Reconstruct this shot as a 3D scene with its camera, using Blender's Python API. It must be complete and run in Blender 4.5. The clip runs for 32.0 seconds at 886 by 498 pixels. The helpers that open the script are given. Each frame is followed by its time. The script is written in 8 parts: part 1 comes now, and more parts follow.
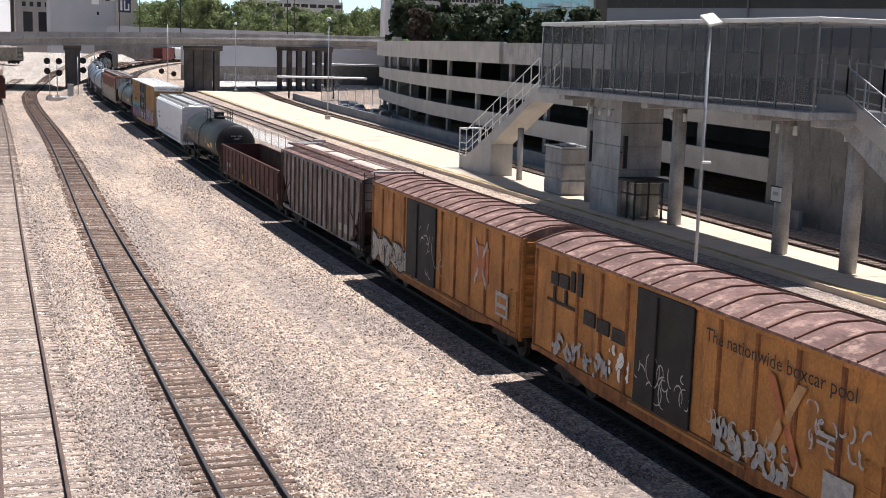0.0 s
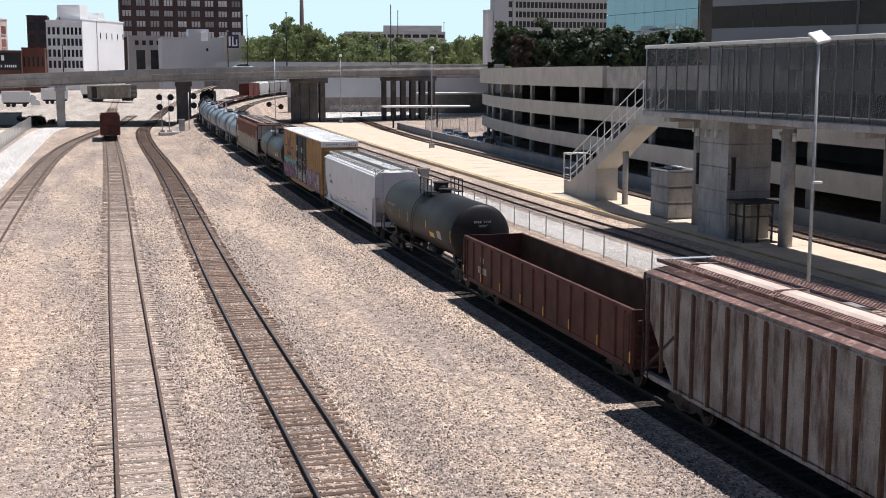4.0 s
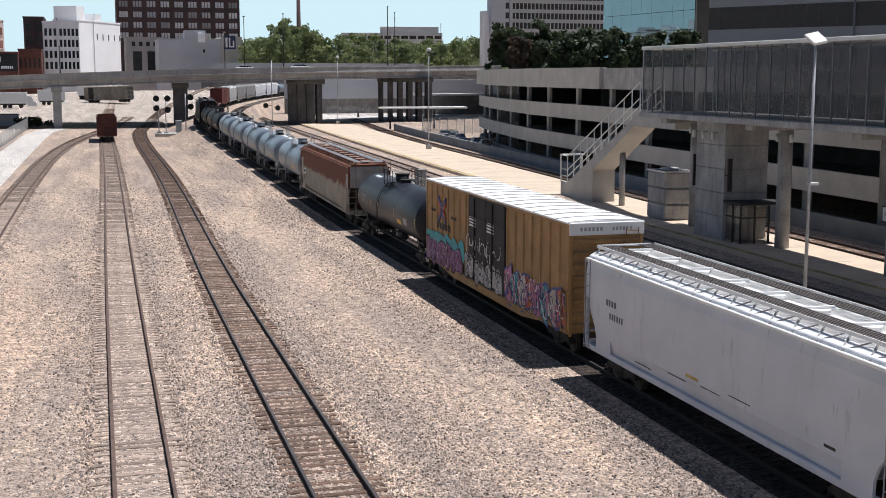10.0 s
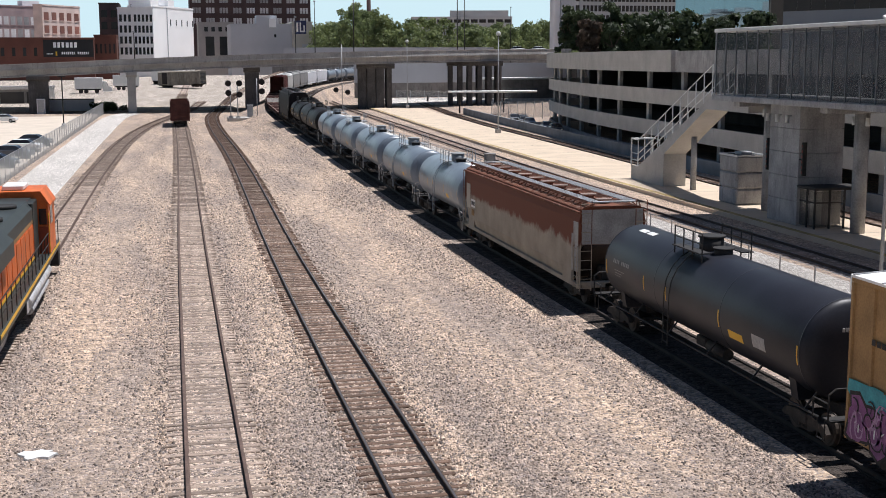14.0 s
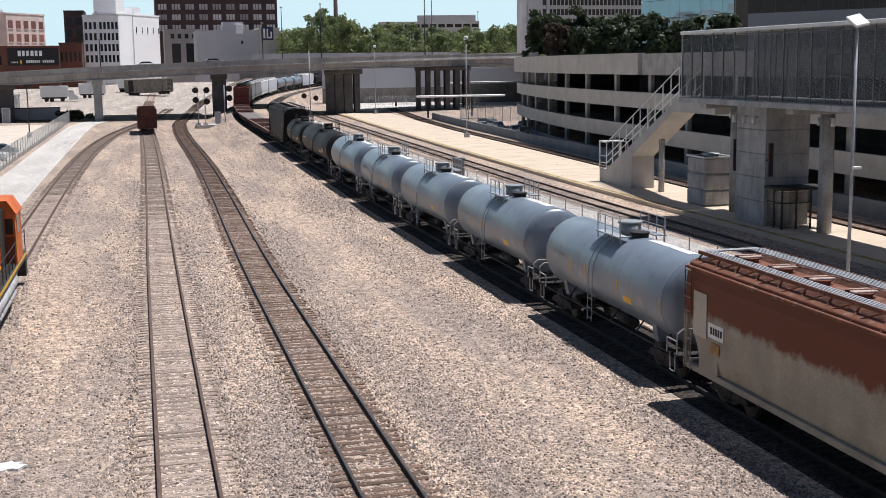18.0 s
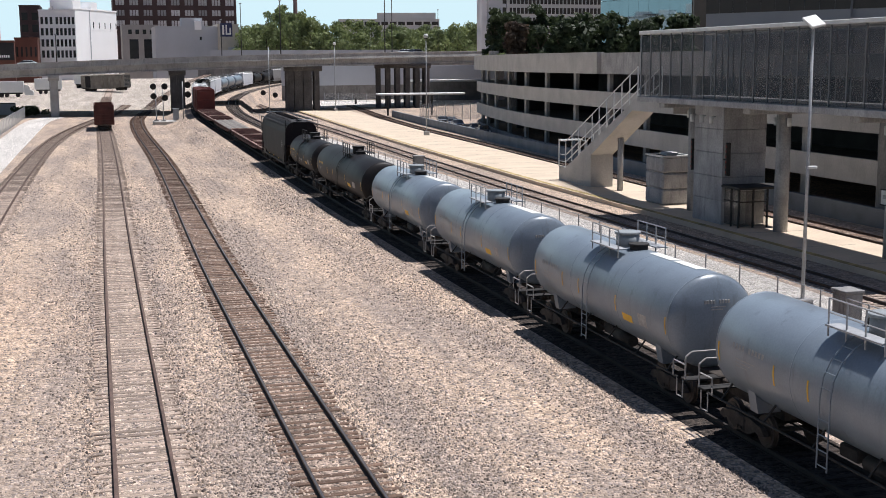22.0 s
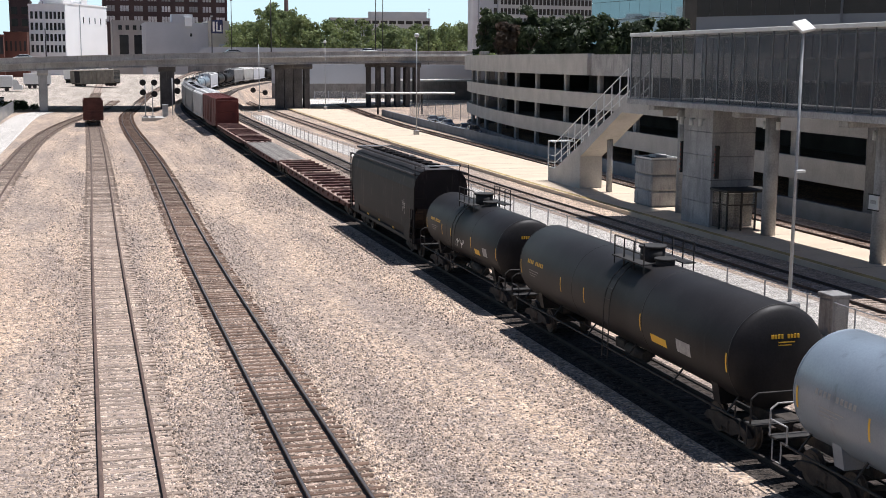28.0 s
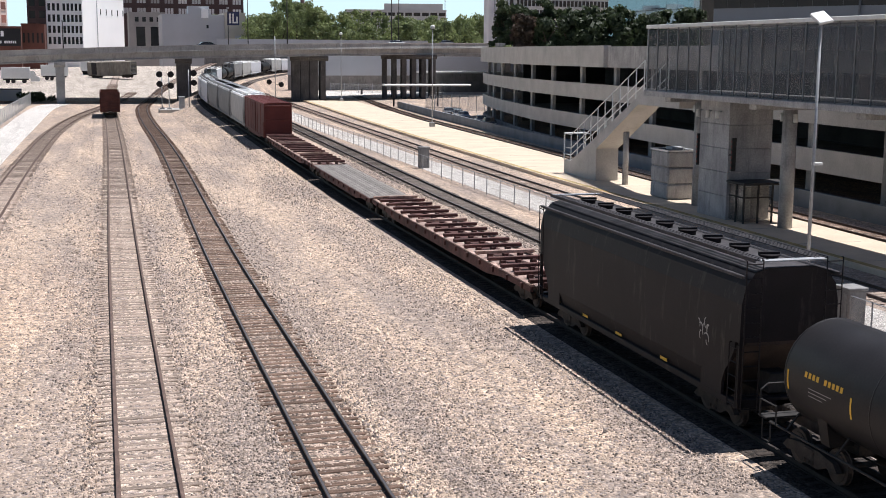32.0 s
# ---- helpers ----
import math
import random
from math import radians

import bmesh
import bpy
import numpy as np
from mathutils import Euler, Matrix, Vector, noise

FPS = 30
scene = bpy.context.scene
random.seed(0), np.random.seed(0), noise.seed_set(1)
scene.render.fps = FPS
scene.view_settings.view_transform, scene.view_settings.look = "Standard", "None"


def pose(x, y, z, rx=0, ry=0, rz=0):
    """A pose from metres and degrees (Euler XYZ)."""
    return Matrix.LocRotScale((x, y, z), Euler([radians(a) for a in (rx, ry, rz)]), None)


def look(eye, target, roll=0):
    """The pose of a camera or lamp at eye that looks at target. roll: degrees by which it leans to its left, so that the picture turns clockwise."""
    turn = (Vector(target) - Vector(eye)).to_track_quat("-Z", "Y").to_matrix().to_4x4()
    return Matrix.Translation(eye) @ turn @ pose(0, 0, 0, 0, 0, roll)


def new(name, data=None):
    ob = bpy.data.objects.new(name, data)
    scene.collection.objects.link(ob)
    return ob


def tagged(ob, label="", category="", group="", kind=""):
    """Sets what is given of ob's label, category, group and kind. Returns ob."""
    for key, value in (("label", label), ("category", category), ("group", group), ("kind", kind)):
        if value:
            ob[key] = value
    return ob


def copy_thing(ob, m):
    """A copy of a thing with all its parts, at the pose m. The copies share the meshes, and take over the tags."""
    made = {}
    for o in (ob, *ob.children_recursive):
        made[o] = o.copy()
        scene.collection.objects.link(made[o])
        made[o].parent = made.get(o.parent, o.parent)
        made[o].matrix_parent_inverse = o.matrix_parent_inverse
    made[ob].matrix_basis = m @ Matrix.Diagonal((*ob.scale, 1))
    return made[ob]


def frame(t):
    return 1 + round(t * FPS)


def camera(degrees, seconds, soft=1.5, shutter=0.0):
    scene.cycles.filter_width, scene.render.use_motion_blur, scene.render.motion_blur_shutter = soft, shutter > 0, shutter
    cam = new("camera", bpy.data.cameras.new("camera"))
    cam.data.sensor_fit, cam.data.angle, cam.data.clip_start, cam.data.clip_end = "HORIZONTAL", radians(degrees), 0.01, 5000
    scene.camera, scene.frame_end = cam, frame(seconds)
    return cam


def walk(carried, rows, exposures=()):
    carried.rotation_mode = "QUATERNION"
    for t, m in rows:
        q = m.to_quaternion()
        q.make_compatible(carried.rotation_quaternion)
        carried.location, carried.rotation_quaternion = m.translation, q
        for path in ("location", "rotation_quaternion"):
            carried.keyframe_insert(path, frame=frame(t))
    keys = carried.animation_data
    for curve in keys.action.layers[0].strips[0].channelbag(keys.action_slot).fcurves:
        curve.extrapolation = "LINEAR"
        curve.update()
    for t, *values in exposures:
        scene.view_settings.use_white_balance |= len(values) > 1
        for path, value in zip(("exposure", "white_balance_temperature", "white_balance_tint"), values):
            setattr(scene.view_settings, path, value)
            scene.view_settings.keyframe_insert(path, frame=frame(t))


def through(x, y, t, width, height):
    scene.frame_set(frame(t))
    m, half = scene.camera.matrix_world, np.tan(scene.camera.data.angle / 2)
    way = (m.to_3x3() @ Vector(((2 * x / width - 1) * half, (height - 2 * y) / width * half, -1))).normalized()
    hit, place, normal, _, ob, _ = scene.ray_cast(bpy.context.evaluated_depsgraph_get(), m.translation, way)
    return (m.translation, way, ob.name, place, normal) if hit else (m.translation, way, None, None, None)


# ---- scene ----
cam = camera(40.0, 32.0, soft=0.9)
walk(cam, [
    (0.0, pose(0, 0, 10.8, 80.650, -1.696, -20.343)),
    (0.5, pose(0, 0, 10.8, 80.405, -1.529, -19.988)),
    (1.0, pose(0, 0, 10.8, 80.710, -0.832, -19.684)),
    (1.5, pose(0, 0, 10.8, 80.729, 0.861, -19.174)),
    (2.0, pose(0, 0, 10.8, 80.603, 2.721, -19.512)),
    (2.5, pose(0, 0, 10.8, 79.898, 1.246, -17.642)),
    (3.0, pose(0, 0, 10.8, 80.479, 0.505, -16.594)),
    (3.5, pose(0, 0, 10.8, 81.237, -0.025, -15.715)),
    (5.5, pose(0, 0, 10.8, 82.730, -0.094, -15.454)),
    (6.0, pose(0, 0, 10.8, 82.790, -0.158, -15.379)),
    (6.5, pose(0, 0, 10.8, 82.864, 1.199, -15.755)),
    (7.0, pose(0, 0, 10.8, 82.472, 2.143, -15.924)),
    (7.5, pose(0, 0, 10.8, 82.108, 2.274, -15.688)),
    (8.0, pose(0, 0, 10.8, 82.015, 2.319, -15.716)),
    (8.5, pose(0, 0, 10.8, 81.989, 1.900, -15.788)),
    (9.0, pose(0, 0, 10.8, 82.010, 1.187, -16.345)),
    (9.5, pose(0, 0, 10.8, 81.909, 0.360, -16.287)),
    (10.0, pose(0, 0, 10.8, 81.889, -0.084, -15.711)),
    (10.5, pose(0, 0, 10.8, 81.518, 0.228, -15.358)),
    (11.0, pose(0, 0, 10.8, 80.995, 0.502, -14.955)),
    (11.5, pose(0, 0, 10.8, 80.567, 0.653, -13.982)),
    (12.0, pose(0, 0, 10.8, 80.353, -0.191, -13.114)),
    (12.5, pose(0, 0, 10.8, 80.601, 0.072, -12.990)),
    (13.0, pose(0, 0, 10.8, 80.797, -0.003, -12.781)),
    (13.5, pose(0, 0, 10.8, 80.823, -0.035, -12.455)),
    (14.0, pose(0, 0, 10.8, 81.146, 0.179, -12.473)),
    (14.5, pose(0, 0, 10.8, 81.322, 0.112, -12.564)),
    (16.5, pose(0, 0, 10.8, 81.432, 0.971, -13.662)),
    (17.0, pose(0, 0, 10.8, 81.375, 0.930, -13.750)),
    (17.5, pose(0, 0, 10.8, 81.318, 0.765, -13.790)),
    (18.0, pose(0, 0, 10.8, 81.354, 0.705, -13.971)),
    (18.5, pose(0, 0, 10.8, 81.455, 0.708, -14.069)),
    (19.0, pose(0, 0, 10.8, 81.500, 0.652, -14.257)),
    (19.5, pose(0, 0, 10.8, 81.523, 0.657, -14.345)),
    (20.0, pose(0, 0, 10.8, 81.527, 0.578, -14.393)),
    (20.5, pose(0, 0, 10.8, 81.314, 0.635, -14.575)),
    (21.0, pose(0, 0, 10.8, 81.190, 0.483, -14.967)),
    (21.5, pose(0, 0, 10.8, 81.225, 0.356, -15.506)),
    (22.0, pose(0, 0, 10.8, 81.240, 0.314, -15.833)),
    (22.5, pose(0, 0, 10.8, 81.227, 0.326, -15.896)),
    (23.0, pose(0, 0, 10.8, 81.384, 0.040, -16.042)),
    (23.5, pose(0, 0, 10.8, 81.577, 0.016, -16.268)),
    (24.0, pose(0, 0, 10.8, 81.556, 0.050, -16.432)),
    (24.5, pose(0, 0, 10.8, 81.403, -0.124, -16.700)),
    (26.5, pose(0, 0, 10.8, 81.301, 0.087, -17.007)),
    (27.0, pose(0, 0, 10.8, 81.189, -0.007, -16.694)),
    (27.5, pose(0, 0, 10.8, 81.387, -0.567, -16.420)),
    (28.0, pose(0, 0, 10.8, 81.224, -0.402, -16.273)),
    (28.5, pose(0, 0, 10.8, 81.214, -0.151, -15.993)),
    (29.0, pose(0, 0, 10.8, 81.132, -0.237, -15.837)),
    (29.5, pose(0, 0, 10.8, 80.965, -0.174, -15.759)),
    (30.0, pose(0, 0, 10.8, 80.873, -0.302, -15.785)),
    (30.5, pose(0, 0, 10.8, 80.764, -0.292, -15.915)),
    (31.0, pose(0, 0, 10.8, 80.854, -0.121, -15.922)),
    (31.5, pose(0, 0, 10.8, 80.901, -0.208, -15.765)),
    (32.0, pose(0, 0, 10.8, 80.846, -0.418, -15.530)),
], exposures=[(0.0, 0.50, 6400, 12), (3.0, 0.24, 6400, 12), (6.0, 0.25, 6400, 12), (10.0, 0.12, 6400, 12), (14.0, 0.09, 6400, 12), (19.0, 0.13, 6400, 12), (24.0, 0.18, 6400, 12), (32.0, 0.32, 6400, 12)])

# ---- sky and sun ----
world = bpy.data.worlds.new("sky")
scene.world = world
world.use_nodes = True
wn = world.node_tree
wn.nodes.clear()
sky = wn.nodes.new("ShaderNodeTexSky")
sky.sky_type = 'NISHITA'
sky.sun_disc = False
SUN_DIR = Vector((0.33, 0.055, 1.0)).normalized()
sky.sun_elevation = math.asin(SUN_DIR.z)
sky.sun_rotation = math.atan2(SUN_DIR.x, SUN_DIR.y)
sky.air_density, sky.dust_density, sky.ozone_density = 1.0, 0.4, 4.0
bgn = wn.nodes.new("ShaderNodeBackground")
bgn.inputs["Strength"].default_value = 0.052
won = wn.nodes.new("ShaderNodeOutputWorld")
wn.links.new(sky.outputs[0], bgn.inputs[0])
wn.links.new(bgn.outputs[0], won.inputs[0])
sun_data = bpy.data.lights.new("sun", 'SUN')
sun_data.energy, sun_data.angle, sun_data.color = 5.0, radians(0.53), (1.0, 0.98, 0.968)
sun = new("sun", sun_data)
sun.matrix_world = look(SUN_DIR * 100, (0, 0, 0))


# ---- materials ----
def material(name, base, rough=0.8, metal=0.0, var=0.25, scale=1.5, fine=18.0, bump=0.0, tint=None, streak=0.0,
             streak_color=None, stretch=(1, 1, 1), random_value=0.0, spec=0.4, wash=None):
    """Two scales of noise vary the base colour; streak lays a second colour over it in blotches."""
    m = bpy.data.materials.new(name)
    m.use_nodes = True
    nt = m.node_tree
    nt.nodes.clear()
    N = nt.nodes.new
    L = nt.links.new
    out, bs = N("ShaderNodeOutputMaterial"), N("ShaderNodeBsdfPrincipled")
    L(bs.outputs[0], out.inputs[0])
    co, mp = N("ShaderNodeTexCoord"), N("ShaderNodeMapping")
    mp.inputs["Scale"].default_value = stretch
    L(co.outputs["Object"], mp.inputs[0])
    n1, n2 = N("ShaderNodeTexNoise"), N("ShaderNodeTexNoise")
    n1.inputs["Scale"].default_value, n1.inputs["Detail"].default_value = scale, 5
    n2.inputs["Scale"].default_value, n2.inputs["Detail"].default_value = fine, 3
    L(mp.outputs[0], n1.inputs[0])
    L(mp.outputs[0], n2.inputs[0])
    base = tuple(base)
    dark = tuple(c * (1 - var) for c in base)
    lite = tuple(min(1, c * (1 + var)) for c in (tint or base))
    r1 = N("ShaderNodeValToRGB")
    r1.color_ramp.elements[0].position, r1.color_ramp.elements[1].position = 0.3, 0.7
    r1.color_ramp.elements[0].color, r1.color_ramp.elements[1].color = (*dark, 1), (*lite, 1)
    L(n1.outputs[0], r1.inputs[0])
    mx = N("ShaderNodeMix")
    mx.data_type, mx.blend_type = 'RGBA', 'OVERLAY'
    mx.inputs["Factor"].default_value = min(1, var * 1.6)
    L(r1.outputs[0], mx.inputs["A"])
    L(n2.outputs[0], mx.inputs["B"])
    last = mx.outputs["Result"]
    if streak:
        n3, r3, m3 = N("ShaderNodeTexNoise"), N("ShaderNodeValToRGB"), N("ShaderNodeMix")
        mp3 = N("ShaderNodeMapping")
        mp3.inputs["Scale"].default_value = (0.5, 0.5, 0.4) if wash else (1.3, 1.3, 0.28)
        L(co.outputs["Object"], mp3.inputs[0])
        L(mp3.outputs[0], n3.inputs[0])
        n3.inputs["Scale"].default_value, n3.inputs["Detail"].default_value = 1.7, 7
        n3.inputs["Roughness"].default_value = 0.68
        r3.color_ramp.elements[0].position = 0.62 - 0.3 * streak
        r3.color_ramp.elements[1].position = 0.78 - 0.25 * streak
        L(n3.outputs[0], r3.inputs[0])
        m3.data_type = 'RGBA'
        fac = r3.outputs[0]
        if wash:                                          # rust that has run down from the roof edge
            sp, mw, ad = N("ShaderNodeSeparateXYZ"), N("ShaderNodeMapRange"), N("ShaderNodeMath")
            L(co.outputs["Object"], sp.inputs[0])
            L(sp.outputs[2], mw.inputs[0])
            mw.inputs["From Min"].default_value, mw.inputs["From Max"].default_value = wash
            mw.inputs["To Min"].default_value, mw.inputs["To Max"].default_value = -0.34, 0.46
            ad.operation = 'ADD'
            L(n3.outputs[0], ad.inputs[0])
            L(mw.outputs[0], ad.inputs[1])
            L(ad.outputs[0], r3.inputs[0])
        L(fac, m3.inputs["Factor"])
        L(last, m3.inputs["A"])
        m3.inputs["B"].default_value = (*(streak_color or (0.12, 0.05, 0.03)), 1)
        last = m3.outputs["Result"]
    if random_value:
        oi, hs, mr = N("ShaderNodeObjectInfo"), N("ShaderNodeHueSaturation"), N("ShaderNodeMapRange")
        L(oi.outputs["Random"], mr.inputs[0])
        mr.inputs["To Min"].default_value, mr.inputs["To Max"].default_value = 1 - random_value, 1 + random_value
        L(mr.outputs[0], hs.inputs["Value"])
        L(last, hs.inputs["Color"])
        last = hs.outputs[0]
    L(last, bs.inputs["Base Color"])
    bs.inputs["Roughness"].default_value = rough
    bs.inputs["Metallic"].default_value = metal
    bs.inputs["Specular IOR Level"].default_value = spec
    if bump:
        bp = N("ShaderNodeBump")
        bp.inputs["Strength"].default_value, bp.inputs["Distance"].default_value = min(1, bump), 0.05 * bump
        L(n2.outputs[0], bp.inputs["Height"])
        L(bp.outputs[0], bs.inputs["Normal"])
    return m


def gravel(name, a, b, c, stone=16.0, patch=0.12, island=False, spread=(0.38, 1.62)):
    """Crushed stone: each stone is a cell with its own shade, in patches of two tones."""
    m = bpy.data.materials.new(name)
    m.use_nodes = True
    nt = m.node_tree
    nt.nodes.clear()
    N, L = nt.nodes.new, nt.links.new
    out, bs = N("ShaderNodeOutputMaterial"), N("ShaderNodeBsdfPrincipled")
    L(bs.outputs[0], out.inputs[0])
    co = N("ShaderNodeTexCoord")
    vo, vo2, n1, n0 = N("ShaderNodeTexVoronoi"), N("ShaderNodeTexVoronoi"), N("ShaderNodeTexNoise"), N("ShaderNodeTexNoise")
    for v, s in ((vo, stone), (vo2, stone * 0.37)):
        v.inputs["Scale"].default_value = s
        L(co.outputs["Object"], v.inputs["Vector"])
    n1.inputs["Scale"].default_value, n1.inputs["Detail"].default_value, n1.inputs["Roughness"].default_value = patch, 7, 0.62
    n0.inputs["Scale"].default_value, n0.inputs["Detail"].default_value = 2.2, 4
    mp = N("ShaderNodeMapping")
    mp.inputs["Scale"].default_value = (3.2, 0.5, 1)
    L(co.outputs["Object"], mp.inputs[0])
    L(mp.outputs[0], n1.inputs[0])
    L(co.outputs["Object"], n0.inputs[0])
    r1 = N("ShaderNodeValToRGB")
    r1.color_ramp.elements[0].position, r1.color_ramp.elements[1].position = 0.40, 0.60
    r1.color_ramp.elements[0].color, r1.color_ramp.elements[1].color = (*a, 1), (*b, 1)
    L(n1.outputs[0], r1.inputs[0])
    sep = N("ShaderNodeSeparateColor")
    if island:                                            # loose stones: one shade each
        ge, wh = N("ShaderNodeNewGeometry"), N("ShaderNodeTexWhiteNoise")
        wh.noise_dimensions = '1D'
        L(ge.outputs["Random Per Island"], wh.inputs["W"])
        L(wh.outputs["Color"], sep.inputs[0])
    else:
        L(vo.outputs["Color"], sep.inputs[0])
    mr = N("ShaderNodeMapRange")
    mr.inputs["To Min"].default_value, mr.inputs["To Max"].default_value = spread
    L(sep.outputs[0], mr.inputs[0])
    sep2 = N("ShaderNodeSeparateColor")
    L(vo2.outputs["Color"], sep2.inputs[0])
    mr2 = N("ShaderNodeMapRange")
    mr2.inputs["To Min"].default_value, mr2.inputs["To Max"].default_value = 0.8, 1.2
    L(sep2.outputs[1], mr2.inputs[0])
    mr3 = N("ShaderNodeMapRange")
    mr3.inputs["From Min"].default_value, mr3.inputs["From Max"].default_value = 0.3, 0.7
    mr3.inputs["To Min"].default_value, mr3.inputs["To Max"].default_value = 0.82, 1.18
    L(n0.outputs[0], mr3.inputs[0])
    pr, pr2 = N("ShaderNodeMath"), N("ShaderNodeMath")
    pr.operation = pr2.operation = 'MULTIPLY'
    L(mr.outputs[0], pr.inputs[0])
    L(mr2.outputs[0], pr.inputs[1])
    L(pr.outputs[0], pr2.inputs[0])
    L(mr3.outputs[0], pr2.inputs[1])
    mixc = N("ShaderNodeMix")
    mixc.data_type = 'RGBA'
    mixc.inputs["B"].default_value = (*c, 1)
    cm = N("ShaderNodeMath")
    cm.operation = 'GREATER_THAN'
    cm.inputs[1].default_value = 0.72
    L(sep.outputs[1], cm.inputs[0])
    L(cm.outputs[0], mixc.inputs["Factor"])
    L(r1.outputs[0], mixc.inputs["A"])
    vm = N("ShaderNodeVectorMath")
    vm.operation = 'SCALE'
    L(mixc.outputs["Result"], vm.inputs[0])
    L(pr2.outputs[0], vm.inputs["Scale"])
    L(vm.outputs[0], bs.inputs["Base Color"])
    bs.inputs["Roughness"].default_value = 0.95
    bs.inputs["Specular IOR Level"].default_value = 0.15
    bp = N("ShaderNodeBump")
    bp.inputs["Strength"].default_value, bp.inputs["Distance"].default_value = 0.9, 0.05
    L(vo.outputs["Distance"], bp.inputs["Height"])
    bp.invert = True
    L(bp.outputs[0], bs.inputs["Normal"])
    return m


def glass(name, tint, rough=0.05, clear=0.75):
    """Thin glazing or fine mesh: part see-through, part gloss."""
    m = bpy.data.materials.new(name)
    m.use_nodes = True
    nt = m.node_tree
    nt.nodes.clear()
    N, L = nt.nodes.new, nt.links.new
    out, mix, tr, bs = N("ShaderNodeOutputMaterial"), N("ShaderNodeMixShader"), N("ShaderNodeBsdfTransparent"), N("ShaderNodeBsdfPrincipled")
    bs.inputs["Base Color"].default_value = (*tint, 1)
    bs.inputs["Roughness"].default_value = rough
    mix.inputs[0].default_value = clear
    L(bs.outputs[0], mix.inputs[1])
    L(tr.outputs[0], mix.inputs[2])
    L(mix.outputs[0], out.inputs[0])
    return m


M_BALLAST = gravel("ballast", (0.335, 0.268, 0.222), (0.535, 0.405, 0.302), (0.26, 0.215, 0.19), 12.0, 0.10, False, (0.66, 1.30))
M_STONES = gravel("loose_ballast_stones", (0.365, 0.292, 0.244), (0.53, 0.413, 0.325), (0.25, 0.21, 0.19), 13.0, 0.10, True, (0.38, 1.52))
M_BALLAST_GREY = gravel("track_ballast", (0.36, 0.288, 0.238), (0.51, 0.405, 0.325), (0.24, 0.20, 0.18), 14.0, 0.2)
M_BALLAST_BROWN = gravel("rusty_track_ballast", (0.22, 0.165, 0.13), (0.34, 0.26, 0.21), (0.12, 0.098, 0.085), 12.5, 0.2)
M_BALLAST_SOOTY = gravel("sooty_track_ballast", (0.16, 0.135, 0.117), (0.24, 0.2, 0.172), (0.1, 0.088, 0.08), 12.5, 0.2)
# Freight track bed: dirt plus the train's shade, both put into the colour.
M_BALLAST_SHADE = gravel("oil_stained_ballast", (0.040, 0.033, 0.029), (0.075, 0.061, 0.052), (0.032, 0.028, 0.026), 12.5, 0.2)
M_FINES = gravel("pale_fines", (0.58, 0.545, 0.50), (0.72, 0.675, 0.625), (0.43, 0.41, 0.38), 26.0, 0.10)
# Freight-track ties, with the shade under the train in their colour.
M_TIE_SHADE = material("oil_blackened_tie", (0.05, 0.038, 0.032), 0.95, var=0.4, scale=3, fine=30, bump=0.5, stretch=(1, 5, 5), random_value=0.3)
M_TIE = material("weathered_tie", (0.315, 0.245, 0.197), 0.95, var=0.4, scale=3, fine=30, bump=0.5, stretch=(1, 5, 5), random_value=0.3)
M_TIE_SOOTY = material("sooty_tie", (0.12, 0.098, 0.083), 0.95, var=0.4, scale=3, fine=30, bump=0.5, stretch=(1, 5, 5), random_value=0.3)
M_TIE_BROWN = material("brown_tie", (0.15, 0.095, 0.068), 0.95, var=0.4, scale=3, fine=30, bump=0.5, stretch=(1, 5, 5), random_value=0.3)
M_RAIL = material("rusty_rail", (0.065, 0.042, 0.034), 0.7, var=0.3, scale=2)
M_RAILTOP = material("worn_rail_head", (0.16, 0.145, 0.145), 0.4, 0.8, var=0.2, scale=2)
M_RAIL_BROWN = material("brown_rusted_rail", (0.115, 0.075, 0.06), 0.8, var=0.3, scale=2)
# Freight rails, coloured dark for the shade under the train.
M_RAIL_SHADE = material("oil_black_rail", (0.035, 0.028, 0.025), 0.8, var=0.3, scale=2)
M_CONC = material("concrete", (0.365, 0.358, 0.352), 0.9, var=0.24, scale=0.7, fine=9, bump=0.15, streak=0.36, streak_color=(0.24, 0.24, 0.24))
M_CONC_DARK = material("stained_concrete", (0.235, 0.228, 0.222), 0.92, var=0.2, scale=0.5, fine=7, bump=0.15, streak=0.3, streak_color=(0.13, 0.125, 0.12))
M_CONC_PALE = material("pale_concrete", (0.46, 0.445, 0.42), 0.9, var=0.12, scale=0.5, fine=9, bump=0.1, streak=0.12, streak_color=(0.36, 0.34, 0.31))
M_PLATFORM = material("platform_concrete", (0.58, 0.475, 0.36), 0.9, var=0.1, scale=0.4, fine=6, bump=0.1)
M_YELLOW = material("yellow_edge_paint", (0.34, 0.25, 0.10), 0.85, var=0.45, scale=0.8)
M_STEEL_WHITE = material("white_painted_steel", (0.62, 0.62, 0.60), 0.5, var=0.08, scale=2)
M_GALV = material("galvanised_steel", (0.36, 0.37, 0.38), 0.55, 0.25, var=0.15, scale=3)
M_DARK = material("dark_metal", (0.028, 0.026, 0.025), 0.75, var=0.35, scale=3)
M_TRUCK = material("bogie_grime", (0.045, 0.036, 0.03), 0.85, var=0.4, scale=4)
M_WHEEL = material("wheel_steel", (0.07, 0.055, 0.045), 0.6, 0.3, var=0.3, scale=4)
# Garage inner walls: the shade inside the decks is put into this colour.
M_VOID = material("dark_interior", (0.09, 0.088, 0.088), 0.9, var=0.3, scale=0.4)
